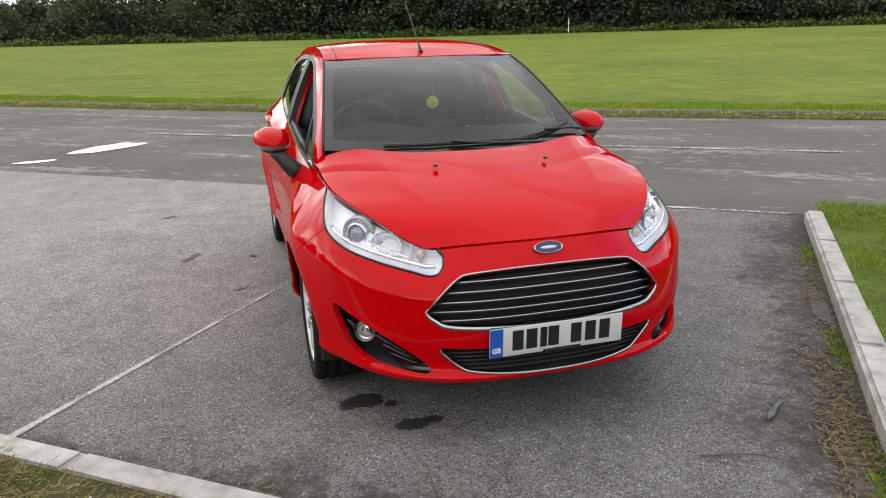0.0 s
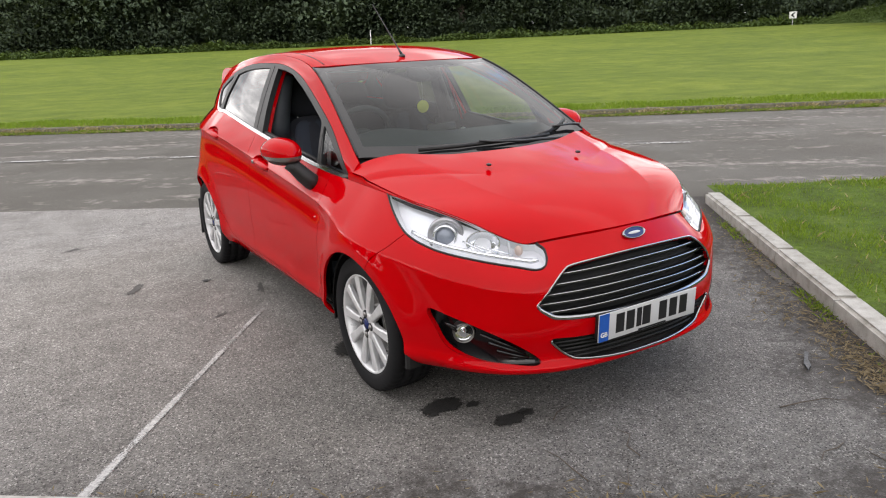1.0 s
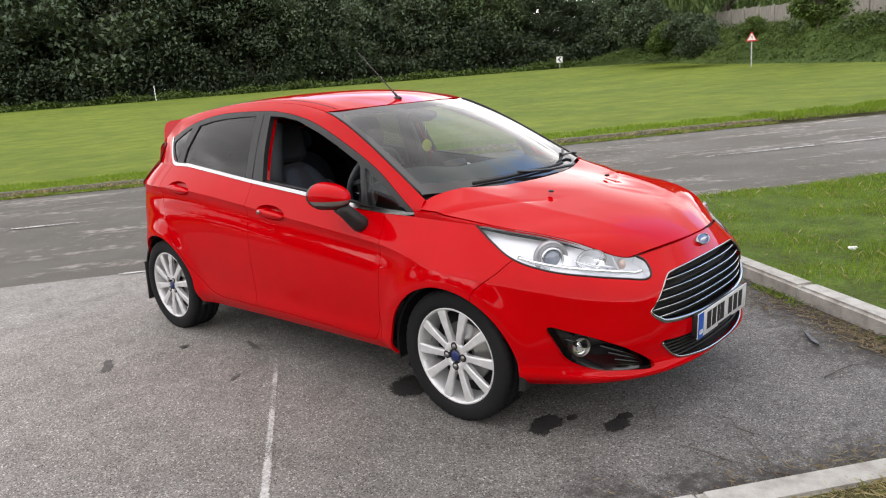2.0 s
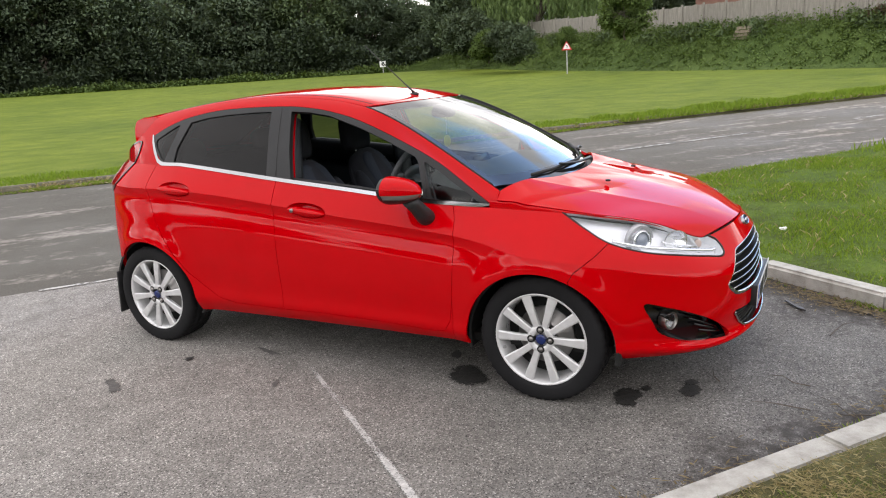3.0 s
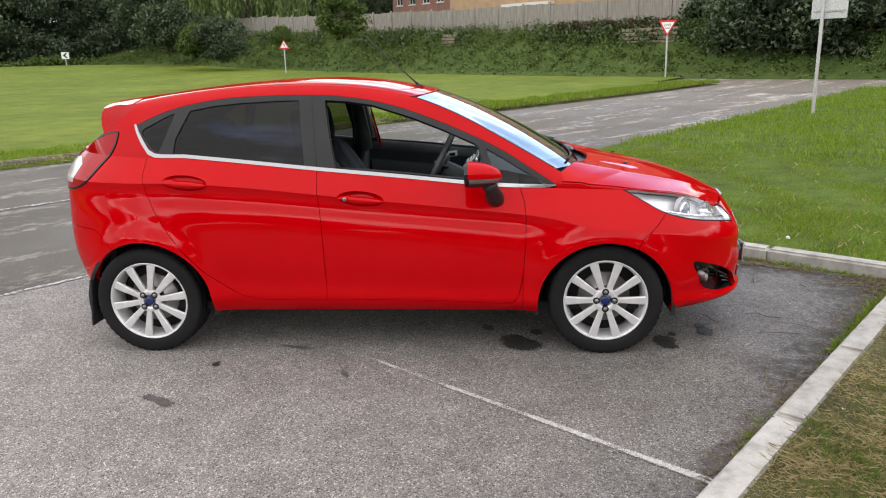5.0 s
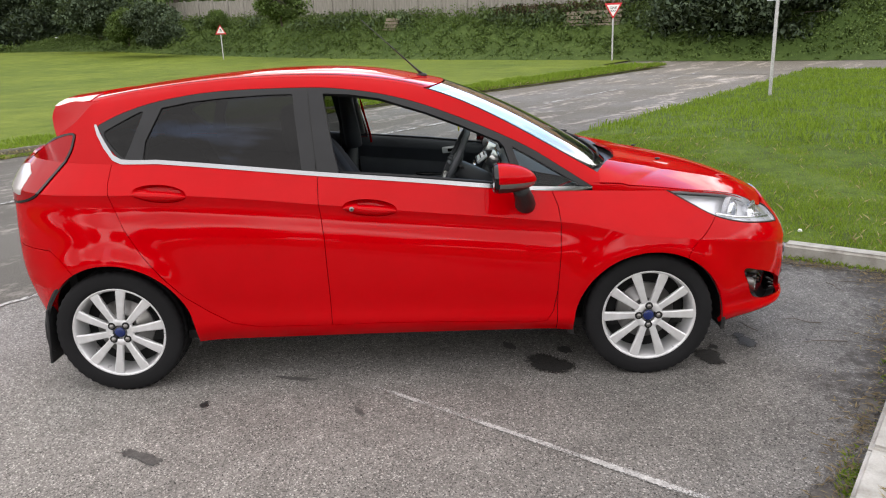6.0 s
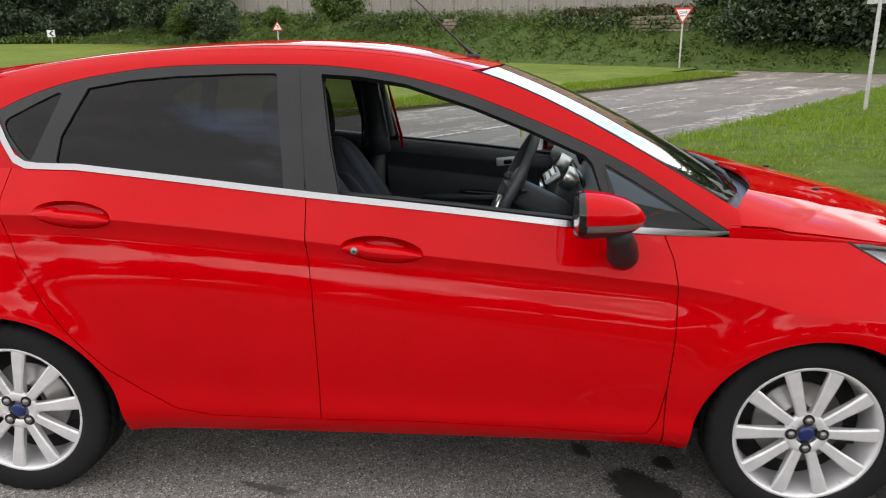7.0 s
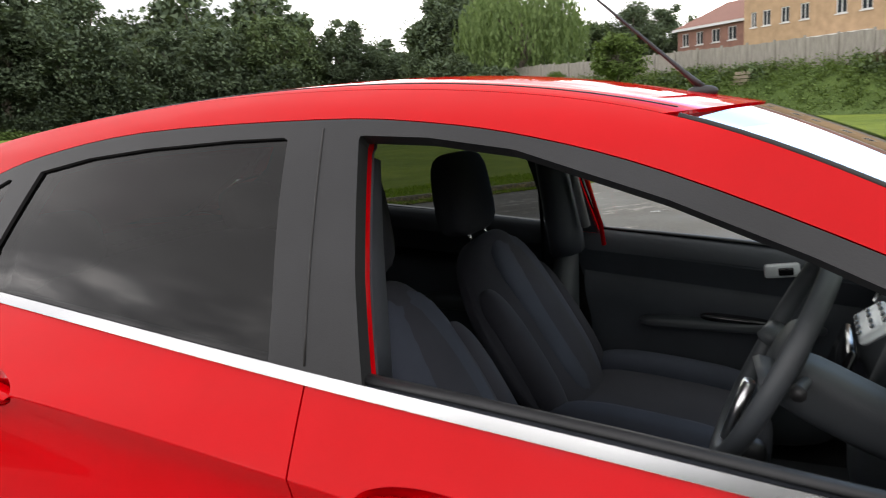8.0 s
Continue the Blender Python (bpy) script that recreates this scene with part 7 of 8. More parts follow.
# ---------------------------------------------------------------- signs with writing, and the rest of the posts
text_part("GIVE", .15, pose(0, -.066, 2.245, 90, 0, 0), INK, face, "lettering", .0015)
text_part("WAY", .105, pose(0, -.066, 2.12, 90, 0, 0), INK, face, "lettering", .0015)
x, y = polar(16.88, 50.0, (-4.48, -1.11))
warn = thing("warning_sign", "white triangular bend warning sign with a red border", "road sign", (x, y, rise(x, y)), facing(x, y))
part("post", pole_mesh(1.9, .035), POST_GREY, warn)
face2 = part("sign_plate", slab_outline([(p, q + 1.86) for p, q in rounded(triangle(.68, True), .05)], -.05, -.06), SIGN_RED, warn, "red bordered triangle")
part("sign_face", slab_outline([(p, q + 1.845) for p, q in rounded(triangle(.48, True), .03)], -.061, -.064), SIGN_WHITE, face2)
part("bend_arrow", tube([Vector((.03, -.066, 1.74)), Vector((.035, -.066, 1.83)), Vector((.01, -.066, 1.87)), Vector((-.06, -.066, 1.885))], .022, 6, flat=1.0), INK, face2, "black bend symbol")
for azm, r in ((31.36, 84.0), (27.03, 85.0)):
    x, y = polar(azm, r, (-4.48, -1.11))
    ch = thing("chevron_sign", "small white chevron board on a short post", "road sign", (x, y, rise(x, y)), facing(x, y), "chevron signs")
    part("post", pole_mesh(1.0, .04), POST_GREY, ch)
    bd = part("board", slab_outline([(-.34, .7), (.34, .7), (.34, 1.35), (-.34, 1.35)], -.05, -.06), SIGN_WHITE, ch)
    part("chevron", slab_outline([(.23, .78), (.0, 1.025), (.23, 1.27), (.06, 1.27), (-.2, 1.025), (.06, .78)][::-1], -.061, -.064), INK, bd, "black chevron")
x, y = polar(-20.5, 17.45, (-4.48, -1.11))
board = thing("sign_post", "tall grey post carrying a pale sign board seen from behind", "road sign", (x, y, rise(x, y) + .1), facing(x, y) - 12)
part("post", pole_mesh(2.75, .035), POST_GREY, board)
bk = part("sign_plate", slab_outline([(-.22, 1.95), (.45, 1.95), (.45, 2.62), (-.22, 2.62)], .045, .05), SIGN_GREY, board, "pale grey back of the board")
for z in (2.1, 2.45):
    part("rail", block((.6, .02, .035), (.11, .034, z)), POST_GREY, bk)
x, y = polar(64.5, 84.0, (-1.06, -4.37))
thin = thing("marker_post", "thin pale post standing at the edge of the field", "post", (x, y, rise(x, y)))
part("post", pole_mesh(1.6, .03), SIGN_WHITE, thin)
# ---------------------------------------------------------------- the car: inside
def cushion(size, at, turn=(0, 0, 0), power=3.2, shape=None):
    bm = superball(size, (0, 0, 0), power, 32, 20, shape)
    return moved(bm, pose(*at, *turn))


def front_seat(x, y, lean=24):
    """A front seat whose cushion's rear edge stands at y."""
    seat = new("front_seat")
    seat.parent = car
    seat.matrix_basis = pose(x, y, .30)
    tagged(seat, "charcoal fabric front seat with a separate headrest")
    part("seat_cushion", cushion((.25, .27, .085), (0, -.20, .22), (6, 0, 0), 3.4), FABRIC, seat)
    for sx in (-1, 1):
        part("seat_bolster", cushion((.06, .26, .09), (.215 * sx, -.20, .25), (6, 0, 0)), FABRIC_BLUE, seat)

    def back(q):
        k = (q.z + .3) / .6
        return Vector((q.x * (1.0 - .28 * max(0, k - .55) / .45), q.y - .03 * math.cos(q.x * 9) * (1 if q.y < 0 else 0), q.z))

    m = pose(0, .02, .24, -lean, 0, 0)
    part("backrest", moved(superball((.25, .07, .29), (0, 0, .28), 3.0, 36, 24, lambda q: back(q)), m), FABRIC, seat)
    part("backrest_panel", moved(superball((.135, .035, .25), (0, -.060, .285), 3.4, 28, 18), m), FABRIC_BLUE, seat, "blue-grey centre panel")
    for sx in (-1, 1):
        part("side_bolster", moved(superball((.045, .042, .2), (sx * .195, -.032, .23), 2.6, 20, 16), m), FABRIC, seat)
    part("headrest", moved(superball((.126, .052, .118), (0, 0, 0), 4.2, 30, 18, lambda q: Vector((q.x * (1 - .10 * q.z / .118), q.y, q.z))), m @ pose(0, -.045, .70, 24, 0, 0)), FABRIC, seat, "padded headrest")
    for sx in (-1, 1):
        part("headrest_post", moved(tube([Vector((sx * .055, -.01, .53)), Vector((sx * .055, -.02, .64))], .006, 8), m), CHROME, seat, "bright headrest post")
    part("seat_base", block((.40, .45, .12), (0, -.2, .07), .02), BLACK_PLASTIC, seat)


front_seat(-.36, .10, 29)
front_seat(.36, .135, 32)
rear_bench = new("rear_bench")
rear_bench.parent = car
tagged(rear_bench, "dark fabric rear bench with headrests")
part("bench_cushion", cushion((.6, .25, .1), (0, .86, .48)), FABRIC, rear_bench)
part("bench_back", cushion((.6, .08, .30), (0, 1.18, .78), (-20, 0, 0)), FABRIC, rear_bench)
for x in (-.36, .36):
    part("bench_headrest", cushion((.12, .05, .08), (x, 1.27, 1.12), (-15, 0, 0)), FABRIC, rear_bench)
part("cabin_floor", joined(block((1.36, 2.2, .04), (0, .3, .30)), block((1.3, .04, .7), (0, 1.5, .7))), CARPET, car, "dark carpeted floor")
# dashboard: a lofted section swept across the car
bm = bmesh.new()
rows = []
for k in range(33):
    x = -.66 + 1.32 * k / 32
    hood_over = .045 * math.exp(-((x + .36) / .2) ** 2)
    section = [(-1.10, .93), (-.95, .955), (-.80, .985 + hood_over * .4), (-.68, 1.012 + hood_over), (-.625, 1.005 + hood_over), (-.60, .95 + .3 * hood_over), (-.63, .86), (-.60, .80), (-.57, .72), (-.62, .60), (-.75, .42)]
    rows.append([bm.verts.new((x, y + .05 * (abs(x) / .66) ** 2, z - .02 * (abs(x) / .66) ** 3)) for y, z in section])
for a, c in zip(rows, rows[1:]):
    for k in range(len(a) - 1):
        bm.faces.new((a[k], c[k], c[k + 1], a[k + 1]))
bmesh.ops.recalc_face_normals(bm, faces=bm.faces)
for f in bm.faces:
    f.smooth = True
dash = part("dashboard", bm, DASH, car, "dark grey moulded dashboard")
part("instrument_panel", block((.3, .01, .09), (-.36, -.59, .985), .004, 2, (-20, 0, 0)), GLOSS_BLACK, dash)
part("centre_console", cushion((.13, .09, .20), (0, -.60, .78), (18, 0, 0), 3.4), DASH, dash)
part("radio_panel", block((.17, .02, .068), (0, -.515, .942), .01, 2, (54, 0, 0)), SILVER, dash, "silver radio panel with keys")
for r_ in range(3):
    for c_ in range(4):
        k_ = .024 * (r_ - 1)
        part("key", block((.018, .006, .009), (-.057 + .038 * c_, -.515 + .0075 - .81 * k_, .942 + .0095 + .59 * k_), .003, 1, (54, 0, 0)), GLOSS_BLACK, dash)
part("console_face", block((.2, .02, .1), (0, -.463, .865), .01, 2, (20, 0, 0)), GLOSS_BLACK, dash, "gloss black heater panel")
part("display", block((.17, .03, .05), (0, -.62, 1.02), .01, 2, (-20, 0, 0)), GLOSS_BLACK, dash)
for x in (-.62, .62):
    part("air_vent", moved(lathe([(.0001, .0), (.03, .002), (.034, .012), (.042, .013), (.045, 0)], 28), pose(x, -.598, .925, 0, 0, 90) @ pose(0, 0, 0, 0, -20, 0)), SATIN, dash, "round air vent")
for x in (-.17, .17):
    vent = part("air_vent", moved(lathe([(.0001, .0), (.024, .002), (.028, .008)], 28), pose(x, -.555, .968, 0, 0, 90) @ pose(0, 0, 0, 0, -30, 0) @ Matrix.Diagonal((1, .8, 1.2, 1))), GLOSS_BLACK, dash, "black centre air vent")
    part("vent_ring", moved(lathe([(.028, .006), (.031, .012), (.034, .006), (.034, -.04)], 28), pose(x, -.555, .968, 0, 0, 90) @ pose(0, 0, 0, 0, -30, 0) @ Matrix.Diagonal((1, .8, 1.2, 1))), SATIN, dash, "bright ring of the air vent")
part("gear_lever", joined(tube([Vector((0, -.33, .50)), Vector((0, -.31, .62))], .01, 8), cushion((.026, .03, .035), (0, -.305, .64))), BLACK_PLASTIC, car, "black gear lever")
part("tunnel", cushion((.10, .55, .16), (0, -.1, .40), (0, 0, 0), 4.0), DASH, car, "dark centre console between the seats")
# steering wheel
steer = new("steering_wheel")
steer.parent = car
steer.matrix_basis = pose(-.36, -.355, .982, -64 + 90, 0, 0)
tagged(steer, "black leather steering wheel")


def torus(major, minor, n=48, m=12):
    bm = bmesh.new()
    rings = [[bm.verts.new(((major + minor * math.cos(2 * math.pi * j / m)) * math.cos(2 * math.pi * i / n), minor * math.sin(2 * math.pi * j / m), (major + minor * math.cos(2 * math.pi * j / m)) * math.sin(2 * math.pi * i / n))) for j in range(m)] for i in range(n)]
    for i in range(n):
        for j in range(m):
            bm.faces.new((rings[i][j], rings[i][(j + 1) % m], rings[(i + 1) % n][(j + 1) % m], rings[(i + 1) % n][j]))
    bmesh.ops.recalc_face_normals(bm, faces=bm.faces)
    for f in bm.faces:
        f.smooth = True
    return bm


part("wheel_rim", torus(.178, .0155), DASH, steer)
part("airbag_cover", superball((.075, .024, .062), (0, -.016, 0), 2.8, 24, 14), DASH, steer)
for a in (0, 180, 270):
    c, s_ = math.cos(radians(a)), math.sin(radians(a))
    part("wheel_spoke", tube([Vector((.06 * c, .01, .06 * s_)), Vector((.165 * c, 0, .165 * s_))], [.022, .014], 8, flat=.5), SATIN if a == 270 else DASH, steer)
part("steering_column", moved(superball((.05, .12, .044), (0, -.12, -.02), 4.0, 22, 14), pose(-.36, -.355, .982, 26, 0, 0)), DASH, car, "grey steering column shroud")
for sx in (-1, 1):
    part("column_stalk", moved(tube([Vector((sx * .05, -.05, 0)), Vector((sx * .15, -.03, .015)), Vector((sx * .17, -.03, .017))], [.008, .009, .011], 8), pose(-.36, -.355, .982, 26, 0, 0)), BLACK_PLASTIC, car, "black column stalk")
# door linings, pillars, headlining
for side in (-1, 1):
    door = doors["front_door", side]
    lining = Shell().add(side_surface, (70, 40), keep=[inside(FRONT_DOOR, .02)], span=((.36, .7), (.12, .98)), lift=-.075, rim=0, sides=(side,))
    lm = lining.mesh("door_lining", CARD_GREY)
    lm.flip_normals()
    card = part("door_lining", lm, None, door, "dark grey moulded door lining")
    part("armrest", cushion((.035, .26, .016), (side * .70, -.20, .715), (0, 0, 0), 4.0), DASH, door, "padded armrest")
    part("door_pull", cushion((.022, .10, .012), (side * .692, -.22, .735), (4, 0, 0)), GLOSS_BLACK, door)
    part("pocket", cushion((.03, .28, .10), (side * .715, -.22, .45)), DASH, door)
    part("release_surround", block((.012, .092, .04), (side * .661, -.342, .895), .008, 2, (-6, 0, 0)), SILVER, door, "silver surround of the door release")
    part("release_lever", block((.012, .04, .022), (side * .656, -.352, .893), .004, 2, (-6, 0, 0)), GLOSS_BLACK, door)
    part("speaker", moved(lathe([(.0001, .012), (.06, .012), (.075, .004), (.078, -.01)], 32), pose(side * .72, -.5, .52, 0, 0, 0 if side < 0 else 180)), BLACK_PLASTIC, door)
    rear_lining = Shell().add(side_surface, (60, 30), keep=[inside(REAR_DOOR, .02)], span=((.55, .85), (.12, .98)), lift=-.07, rim=0, sides=(side,))
    rm = rear_lining.mesh("door_lining", CARD_GREY)
    rm.flip_normals()
    part("door_lining", rm, None, doors["rear_door", side], "dark grey moulded door lining")
    part("armrest", cushion((.035, .2, .03), (side * .70, .62, .74)), DASH, doors["rear_door", side])
    part("release_surround", block((.012, .1, .04), (side * .664, .50, .93), .005, 2, (-6, 0, 0)), SILVER, doors["rear_door", side])
    trim = Shell().add(house_surface, (160, 40), keep=[past(FRONT_OPEN, .0, .027), past(REAR_GLASS, .0, .027), past(QUARTER, .0, .027), past(FRONT_QUARTER, .0, .027), lambda p: before_tail(p) + .06], lift=-.05, rim=0, sides=(side,))
    tm = trim.mesh("pillar_trim", CARD_GREY)
    tm.flip_normals()
    part("pillar_trim", tm, None, car, "dark grey pillar trim")
    post = [Vector((side * x, y, z)) for x, y, z in ((.505, .285, 1.31), (.545, .275, 1.18), (.585, .26, 1.02), (.595, .255, .95))]
    part("pillar_cover", tube(post, [.05, .058, .066, .066], 10, flat=.8), CARD_GREY, car, "dark grey centre pillar cover")
    side > 0 and part("pillar_edge", tube([Vector((side * x, y, z)) for x, y, z in ((.495, .225, 1.32), (.535, .21, 1.18), (.575, .19, 1.03))], [.014, .016, .018], 8, flat=.8), make_grained("light_grey_trim", (0.22, 0.225, 0.23), 0.6), car, "pale grey edge of the pillar cover")
    part("pillar_foot", tube([Vector((side * .645, .27, .97)), Vector((side * .68, .30, .7)), Vector((side * .68, .32, .35))], [.05, .07, .07], 10, flat=.7), DASH, car, "dark lower pillar cover")
    part("seat_belt", tube([Vector((side * .565, .33, 1.25)), Vector((side * .62, .34, 1.0)), Vector((side * .66, .36, .6)), Vector((side * .67, .36, .4))], .02, 8, flat=.15), SEAL, car, "black seat belt")
for side in (-1, 1):
    # ledge along the top of the door linings
    ys = np.linspace(-.78, 1.12, 40)
    outer = house_surface((ys + 1.02) / HOUSE, np.full_like(ys, .045))
    bm = bmesh.new()
    rows = [[bm.verts.new((side * (float(p[0]) - d), float(p[1]), float(p[2]) + h)) for d, h in ((.004, -.012), (.02, .0), (.036, -.003), (.047, -.012), (.0535, -.03), (.056, -.05), (.054, -.068))] for p in outer]
    for a, c in zip(rows, rows[1:]):
        for j in range(6):
            bm.faces.new((a[j], a[j + 1], c[j + 1], c[j]))
    bmesh.ops.recalc_face_normals(bm, faces=bm.faces)
    for f in bm.faces:
        f.smooth = True
    part("lining_ledge", bm, CARD_GREY, car, "dark padded ledge under the windows")
    if side > 0:
        part("pillar_strip", tube([Vector((x, y, z)) for x, y, z in ((.525, .215, 1.345), (.568, .185, 1.18), (.612, .155, 1.03), (.628, .15, .965))], .009, 8, flat=.8), PAINT, car, "red painted edge of the far door opening")
lin = Shell().add(roof_surface, (30, 30), span=((-1, 1), (0, .87)), sides=(1,), lift=-.03, rim=0)
hm = lin.mesh("headlining", HEADLINER)
hm.flip_normals()
part("headlining", hm, None, car, "grey fabric headlining")
# interior mirror with the hanging card
im = part("interior_mirror", superball((.115, .018, .032), (.045, -.36, 1.285), 3.0, 26, 14), BLACK_PLASTIC, car, "black interior mirror")
part("mirror_stem", tube([Vector((.045, -.36, 1.29)), Vector((.03, -.38, 1.30)), Vector((.01, -.41, 1.30))], .012, 8), BLACK_PLASTIC, im)
part("sensor_housing", cushion((.06, .06, .022), (.0, -.40, 1.295), (28, 0, 0)), BLACK_PLASTIC, im)
for x in (-.3, .34):
    part("sun_visor", cushion((.15, .055, .008), (x * .85, -.215, 1.338), (14, 0, 0), 4.0), HEADLINER, car, "grey sun visor folded up")
fresh = thing("air_freshener", "round yellow card air freshener hanging from the interior mirror", "air freshener", (.023, -.395, 1.255))
card = part("card", moved(lathe([(.0001, .0012), (.033, .0012), (.0345, 0), (.033, -.0012), (.0001, -.0012)], 32), pose(0, 0, -.135, 0, 0, 82)), YELLOW, fresh, "round yellow card")
part("cord", tube([Vector((0, 0, 0)), Vector((0, 0, -.10))], .0008, 5), WHITE_INK, fresh, "thin pale cord")
# ---------------------------------------------------------------- grass, weeds and litter
def blades(name, seed, count, a_range, b_range, lift, height, width, material, label, patchy=0.0, lean=0.35, shape=None):
    """Single bent blades over a stretch of the site plan."""
    g = np.random.default_rng(seed)
    a, b = g.uniform(*a_range, count), g.uniform(*b_range, count)
    if shape:
        keep = shape(a, b)
        a, b = a[keep], b[keep]
    field = np.sin(a * 2.3 + np.sin(b * 1.7) * 2) * np.sin(b * 2.9 + np.sin(a * 1.1) * 2) + .5 * np.sin(a * 7.1) * np.sin(b * 6.3)
    keep = g.random(len(a)) > patchy * (field < -.15)
    a, b, field = a[keep], b[keep], field[keep]
    n = len(a)
    x, y = CORNER[0] + a * E1[0] + b * E2[0], CORNER[1] + a * E1[1] + b * E2[1]
    r = np.minimum(np.hypot(x, y), 120)
    z = .00045 * np.maximum(0, r - 5) ** 2 + (lift(a, b) if callable(lift) else lift)
    h = height * g.uniform(.45, 1.3, n) * (1 + .35 * field)
    th, ph = g.uniform(0, 2 * np.pi, n), g.uniform(0, 2 * np.pi, n)
    w = width * g.uniform(.6, 1.3, n)
    base = np.stack([x, y, z - .01], 1)
    side = np.stack([np.cos(th) * w, np.sin(th) * w, 0 * w], 1)
    bend = np.stack([np.cos(ph) * h * lean, np.sin(ph) * h * lean, 0 * h], 1) * g.uniform(.2, 1.8, (n, 1))
    mid = base + bend * .35 + np.stack([0 * h, 0 * h, h * .6], 1)
    tip = base + bend + np.stack([0 * h, 0 * h, h], 1)
    v = np.empty((n, 4, 3))
    v[:, 0], v[:, 1], v[:, 2], v[:, 3] = base - side, base + side, mid + side * .7, tip
    tagged(new(name, numpy_mesh(name, v.reshape(-1, 3), np.arange(4 * n).reshape(n, 4), material)), label, "grass", kind="stuff")


def island_lift(a, b):
    return .085 + .05 * np.clip((a - 1) / 6, 0, 1) + .012 * np.sin(a * 3.1) * np.sin(b * 2.3)


def front_lift(a, b):
    return .094 + .010 * np.sin(a * 3.7) * np.sin(b * 2.9)


blades("gutter_weeds", 21, 30000, (-24, 7), (ROAD_FAR - .34, ROAD_FAR - .01), .006, .05, .007, BLADE, "low green weeds in the field gutter", .5, .9)
blades("gutter_straw", 22, 9000, (-24, 7), (ROAD_FAR - .36, ROAD_FAR), .006, .045, .006, BLADE_DRY, "dry straw lying in the field gutter", .85, 1.8)
blades("verge_straw", 11, 3500, (.14, 5.0), (-3.0, 5.0), island_lift, .045, .0026, BLADE_DRY, "dry straw blades among the verge grass", .75, .8)
blades("verge_grass", 1, 125000, (.14, 5.0), (-3.0, 5.0), island_lift, .036, .0026, BLADE, "green uncut grass blades on the verge", .55)
blades("verge_grass_far", 2, 60000, (5.0, 20), (-6.0, 5.0), island_lift, .085, .008, BLADE, "green grass blades on the far verge", .4)


def mottle(a, b, seed):
    """Uneven cover of the ground, 0 to 1, with no even grain."""
    g = np.random.default_rng(seed)
    total = 0 * a
    for k in range(26):
        th, f = g.uniform(0, 2 * np.pi), 1.6 * 1.19 ** k
        total = total + np.sin((a * np.cos(th) + b * np.sin(th)) * f + g.uniform(0, 6.3)) / (k + 5) ** .55
    return np.clip(.5 + .24 * total, 0, 1)


def greener(a, b):
    """Green tufts stand thicker away from the kerb."""
    return np.random.default_rng(61).random(len(a)) < np.clip((mottle(a, b, 71) - .5) * 2.6 + .2 + .6 * np.abs(b), 0, 1)


def drier(a, b):
    """A mat of straw lies along the kerb, with soil showing through."""
    return np.random.default_rng(62).random(len(a)) < np.clip((.56 - mottle(a, b, 71)) * 2.2 + .56 - .3 * np.abs(b), .04, 1)


blades("front_grass", 3, 105000, (-4.6, .12), (-1.75, -.12), front_lift, .025, .0011, BLADE_FRONT, "short green grass tufts beyond the front kerb", .2, .6, greener)
blades("front_dry_grass", 4, 125000, (-4.6, .12), (-1.75, -.12), front_lift, .021, .0008, BLADE_DRY, "matted dry straw beyond the front kerb", .15, 1.9, drier)
blades("field_edge_grass", 5, 42000, (-24, 7), (ROAD_FAR + .1, ROAD_FAR + 1.6), .08, .06, .007, BLADE, "longer grass along the edge of the field", .2)
blades("field_dry_edge", 7, 16000, (-24, 7), (ROAD_FAR - .12, ROAD_FAR + .35), .05, .06, .008, BLADE_DRY, "dry weeds along the field kerb", .5, .8)
def bent(a, b):
    return np.abs(b - (ROAD_FAR + .5 - .091 * np.maximum(0, a - 6))) < .75


blades("field_far_edge", 15, 60000, (7, 23.2), (ROAD_FAR - 1.9, ROAD_FAR + 1.4), .075, .11, .009, BLADE, "longer grass along the far edge of the field", .2, .35, bent)
blades("field_far_dry", 16, 22000, (7, 23.2), (ROAD_FAR - 2.3, ROAD_FAR + .6), .06, .08, .009, BLADE_DRY, "dry weeds along the far edge of the field", .3, .8, lambda a, b: np.abs(b - (ROAD_FAR + .05 - .091 * np.maximum(0, a - 6))) < .25)
blades("kerb_weeds", 8, 2600, (-3.0, .0), (.0, .07), .005, .03, .003, BLADE, "small weeds in the kerb gutter", .85, .8)
blades("kerb_weeds_side", 9, 1500, (-.08, .0), (0, 4.3), .005, .03, .003, BLADE, "small weeds along the side kerb", .85, .8)


def litter(name, seed, count, spots, size, material, label):
    g = np.random.default_rng(seed)
    cs = []
    for a, b, ra, rb, share in spots:
        k = int(count * share)
        cs.append(np.stack([a + g.normal(size=k) * ra, b + np.abs(g.normal(size=k)) * rb], 1))
    c = np.concatenate(cs)
    n = len(c)
    x, y = CORNER[0] + c[:, 0] * E1[0] + c[:, 1] * E2[0], CORNER[1] + c[:, 0] * E1[1] + c[:, 1] * E2[1]
    th = g.uniform(0, 2 * np.pi, n)
    s = size * g.uniform(.4, 1.5, n)
    al = np.stack([np.cos(th) * s, np.sin(th) * s, g.normal(size=n) * s * .12], 1)
    ac = np.stack([-np.sin(th) * s * .16, np.cos(th) * s * .16, g.normal(size=n) * s * .05], 1)
    v, f = cards(np.stack([x, y, g.uniform(.011, .02, n)], 1), al, ac)
    tagged(new(name, numpy_mesh(name, v, f, material)), label, "litter", kind="stuff")


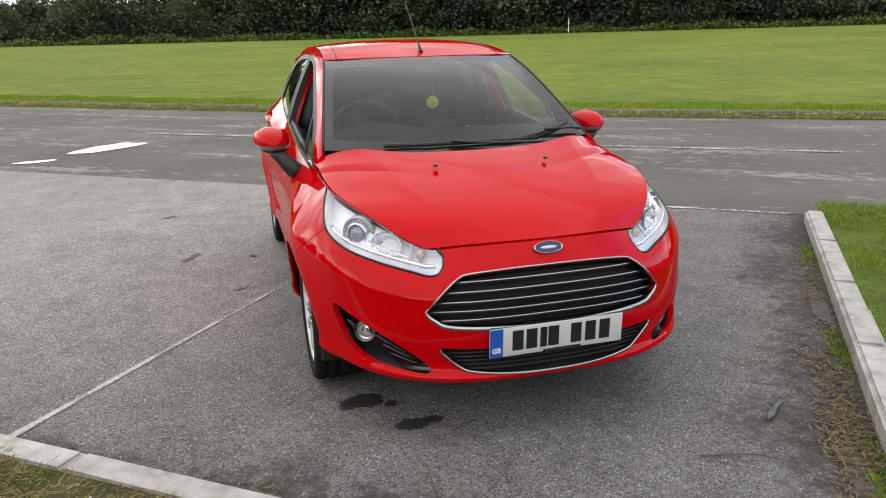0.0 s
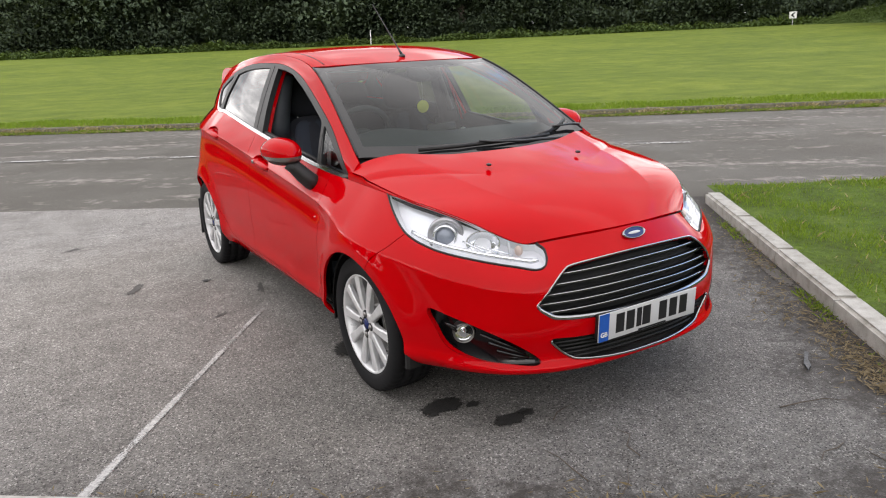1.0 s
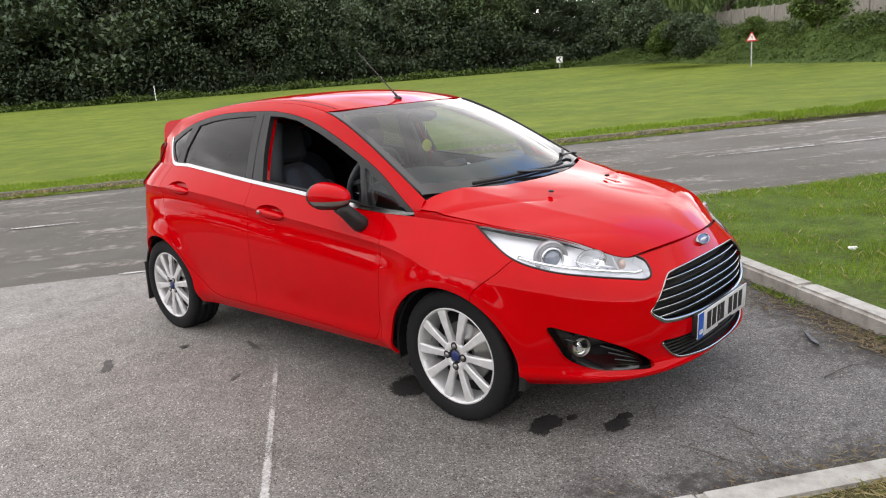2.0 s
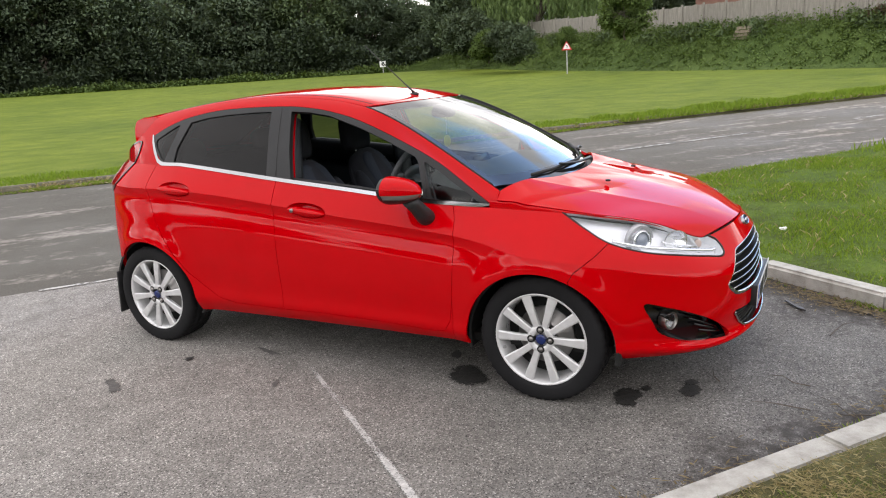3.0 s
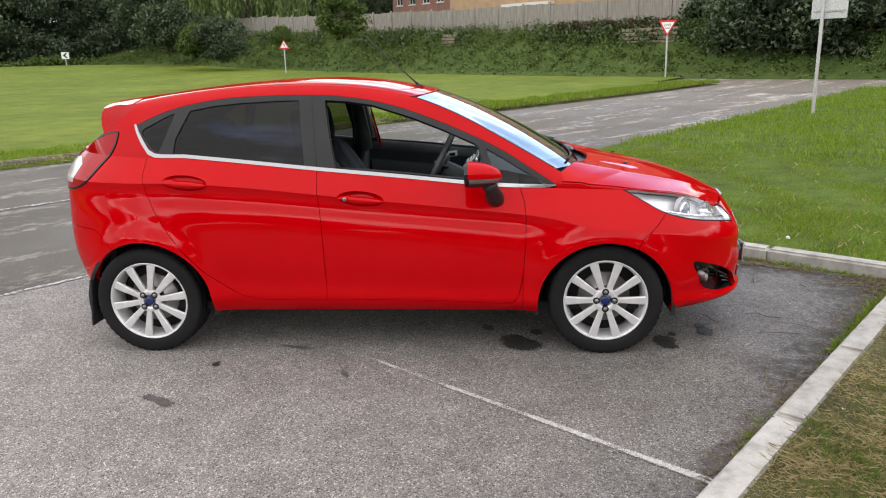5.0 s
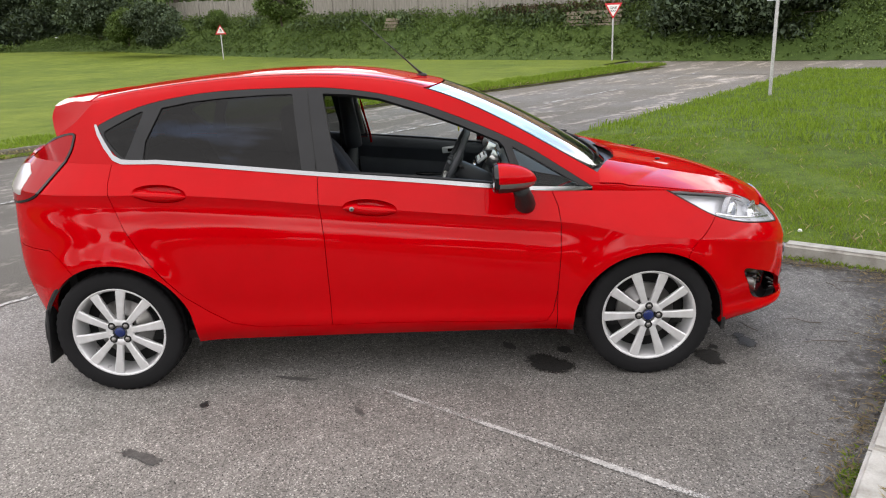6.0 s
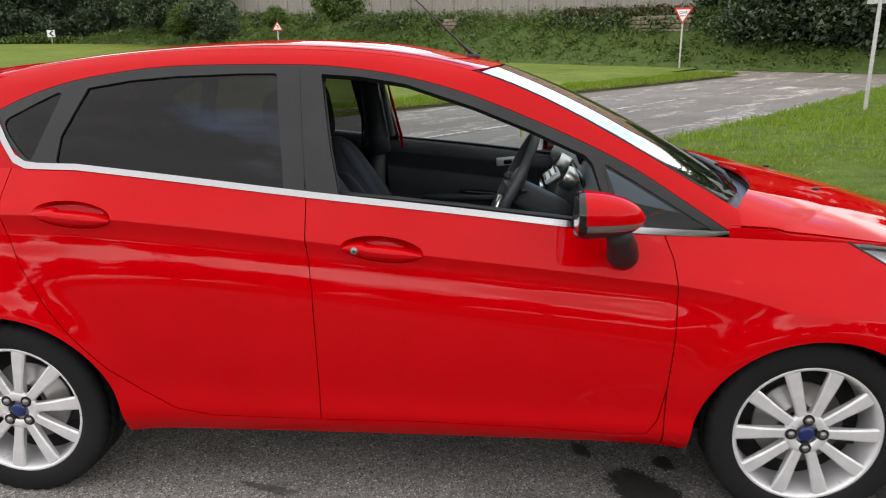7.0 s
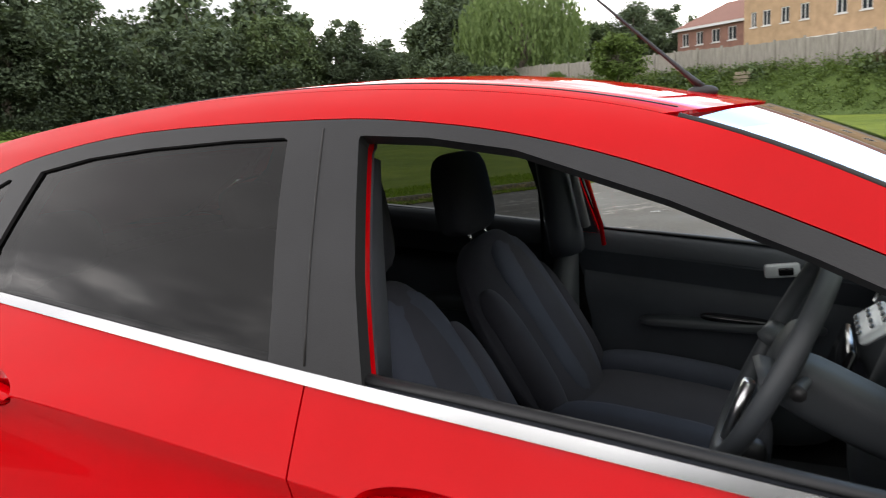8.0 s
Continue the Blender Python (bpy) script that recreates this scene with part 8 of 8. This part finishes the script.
litter("dead_grass", 3, 3000, ((-.12, .9, .07, .5, .25), (-.2, 1.7, .1, .5, .12), (-.5, .03, .5, .09, .3), (-.1, .5, .05, .7, .25), (-.15, .1, .12, .15, .2), (-2.4, .02, .5, .06, .15), (-.08, 2.6, .05, .6, .1)), .018, LITTER, "dead grass and leaf scraps along the kerbs")
litter("grit", 4, 900, ((-1.5, 1.2, 1.6, 1.2, .7), (-.4, .4, .4, .5, .3)), .006, CONCRETE, "scattered pale grit on the asphalt")
slate = thing("slate_fragment", "flat broken piece of dark slate on the asphalt", "stone", (.885, -2.215, .011), 35)
part("fragment", mesh_of("fragment", [(x, y, z) for z in (0, .008) for x, y in ((-.10, -.004), (-.05, -.016), (.02, -.006), (.09, -.012), (.105, .004), (.03, .008), (-.04, .012))],
     [tuple(range(6, -1, -1)), tuple(range(7, 14))] + [(k, (k + 1) % 7, 7 + (k + 1) % 7, 7 + k) for k in range(7)]), make_stain("dark_slate", (0.07, 0.072, 0.075), 0.6), slate)
rng = random.Random(9)
for x, y, z, s in ((-1.60, -2.12, .085, .022), (-1.28, -2.42, .085, .014), (2.35, -2.05, .16, .03), (-.75, -2.62, .085, .02), (1.2, -2.9, .13, .02)):
    scrap = thing("paper_scrap", "crumpled scrap of white paper in the grass", "litter", (x, y, z), rng.uniform(0, 360), "paper scraps")
    bm = bmesh.new()
    bmesh.ops.create_icosphere(bm, subdivisions=2, radius=s)
    for v in bm.verts:
        v.co *= rng.uniform(.55, 1.15)
        v.co.z *= .55
    part("scrap", bm, SIGN_WHITE, scrap)
for k in range(9):
    a, b = rng.uniform(-1.6, -.15), rng.uniform(.1, .9)
    x, y = site(a, b)
    d = rng.uniform(0, 6.28)
    l = rng.uniform(.05, .16)
    twig = thing("twig", "thin dark dead twig lying on the asphalt", "twig", (x, y, .012), math.degrees(d), "twigs")
    part("stem", tube([Vector((-l, 0, 0)), Vector((-.3 * l, .02 * rng.uniform(-1, 1), .004)), Vector((.4 * l, .03 * rng.uniform(-1, 1), .004)), Vector((l, 0, .001))], [.003, .0028, .002, .001], 5), BARK, twig)
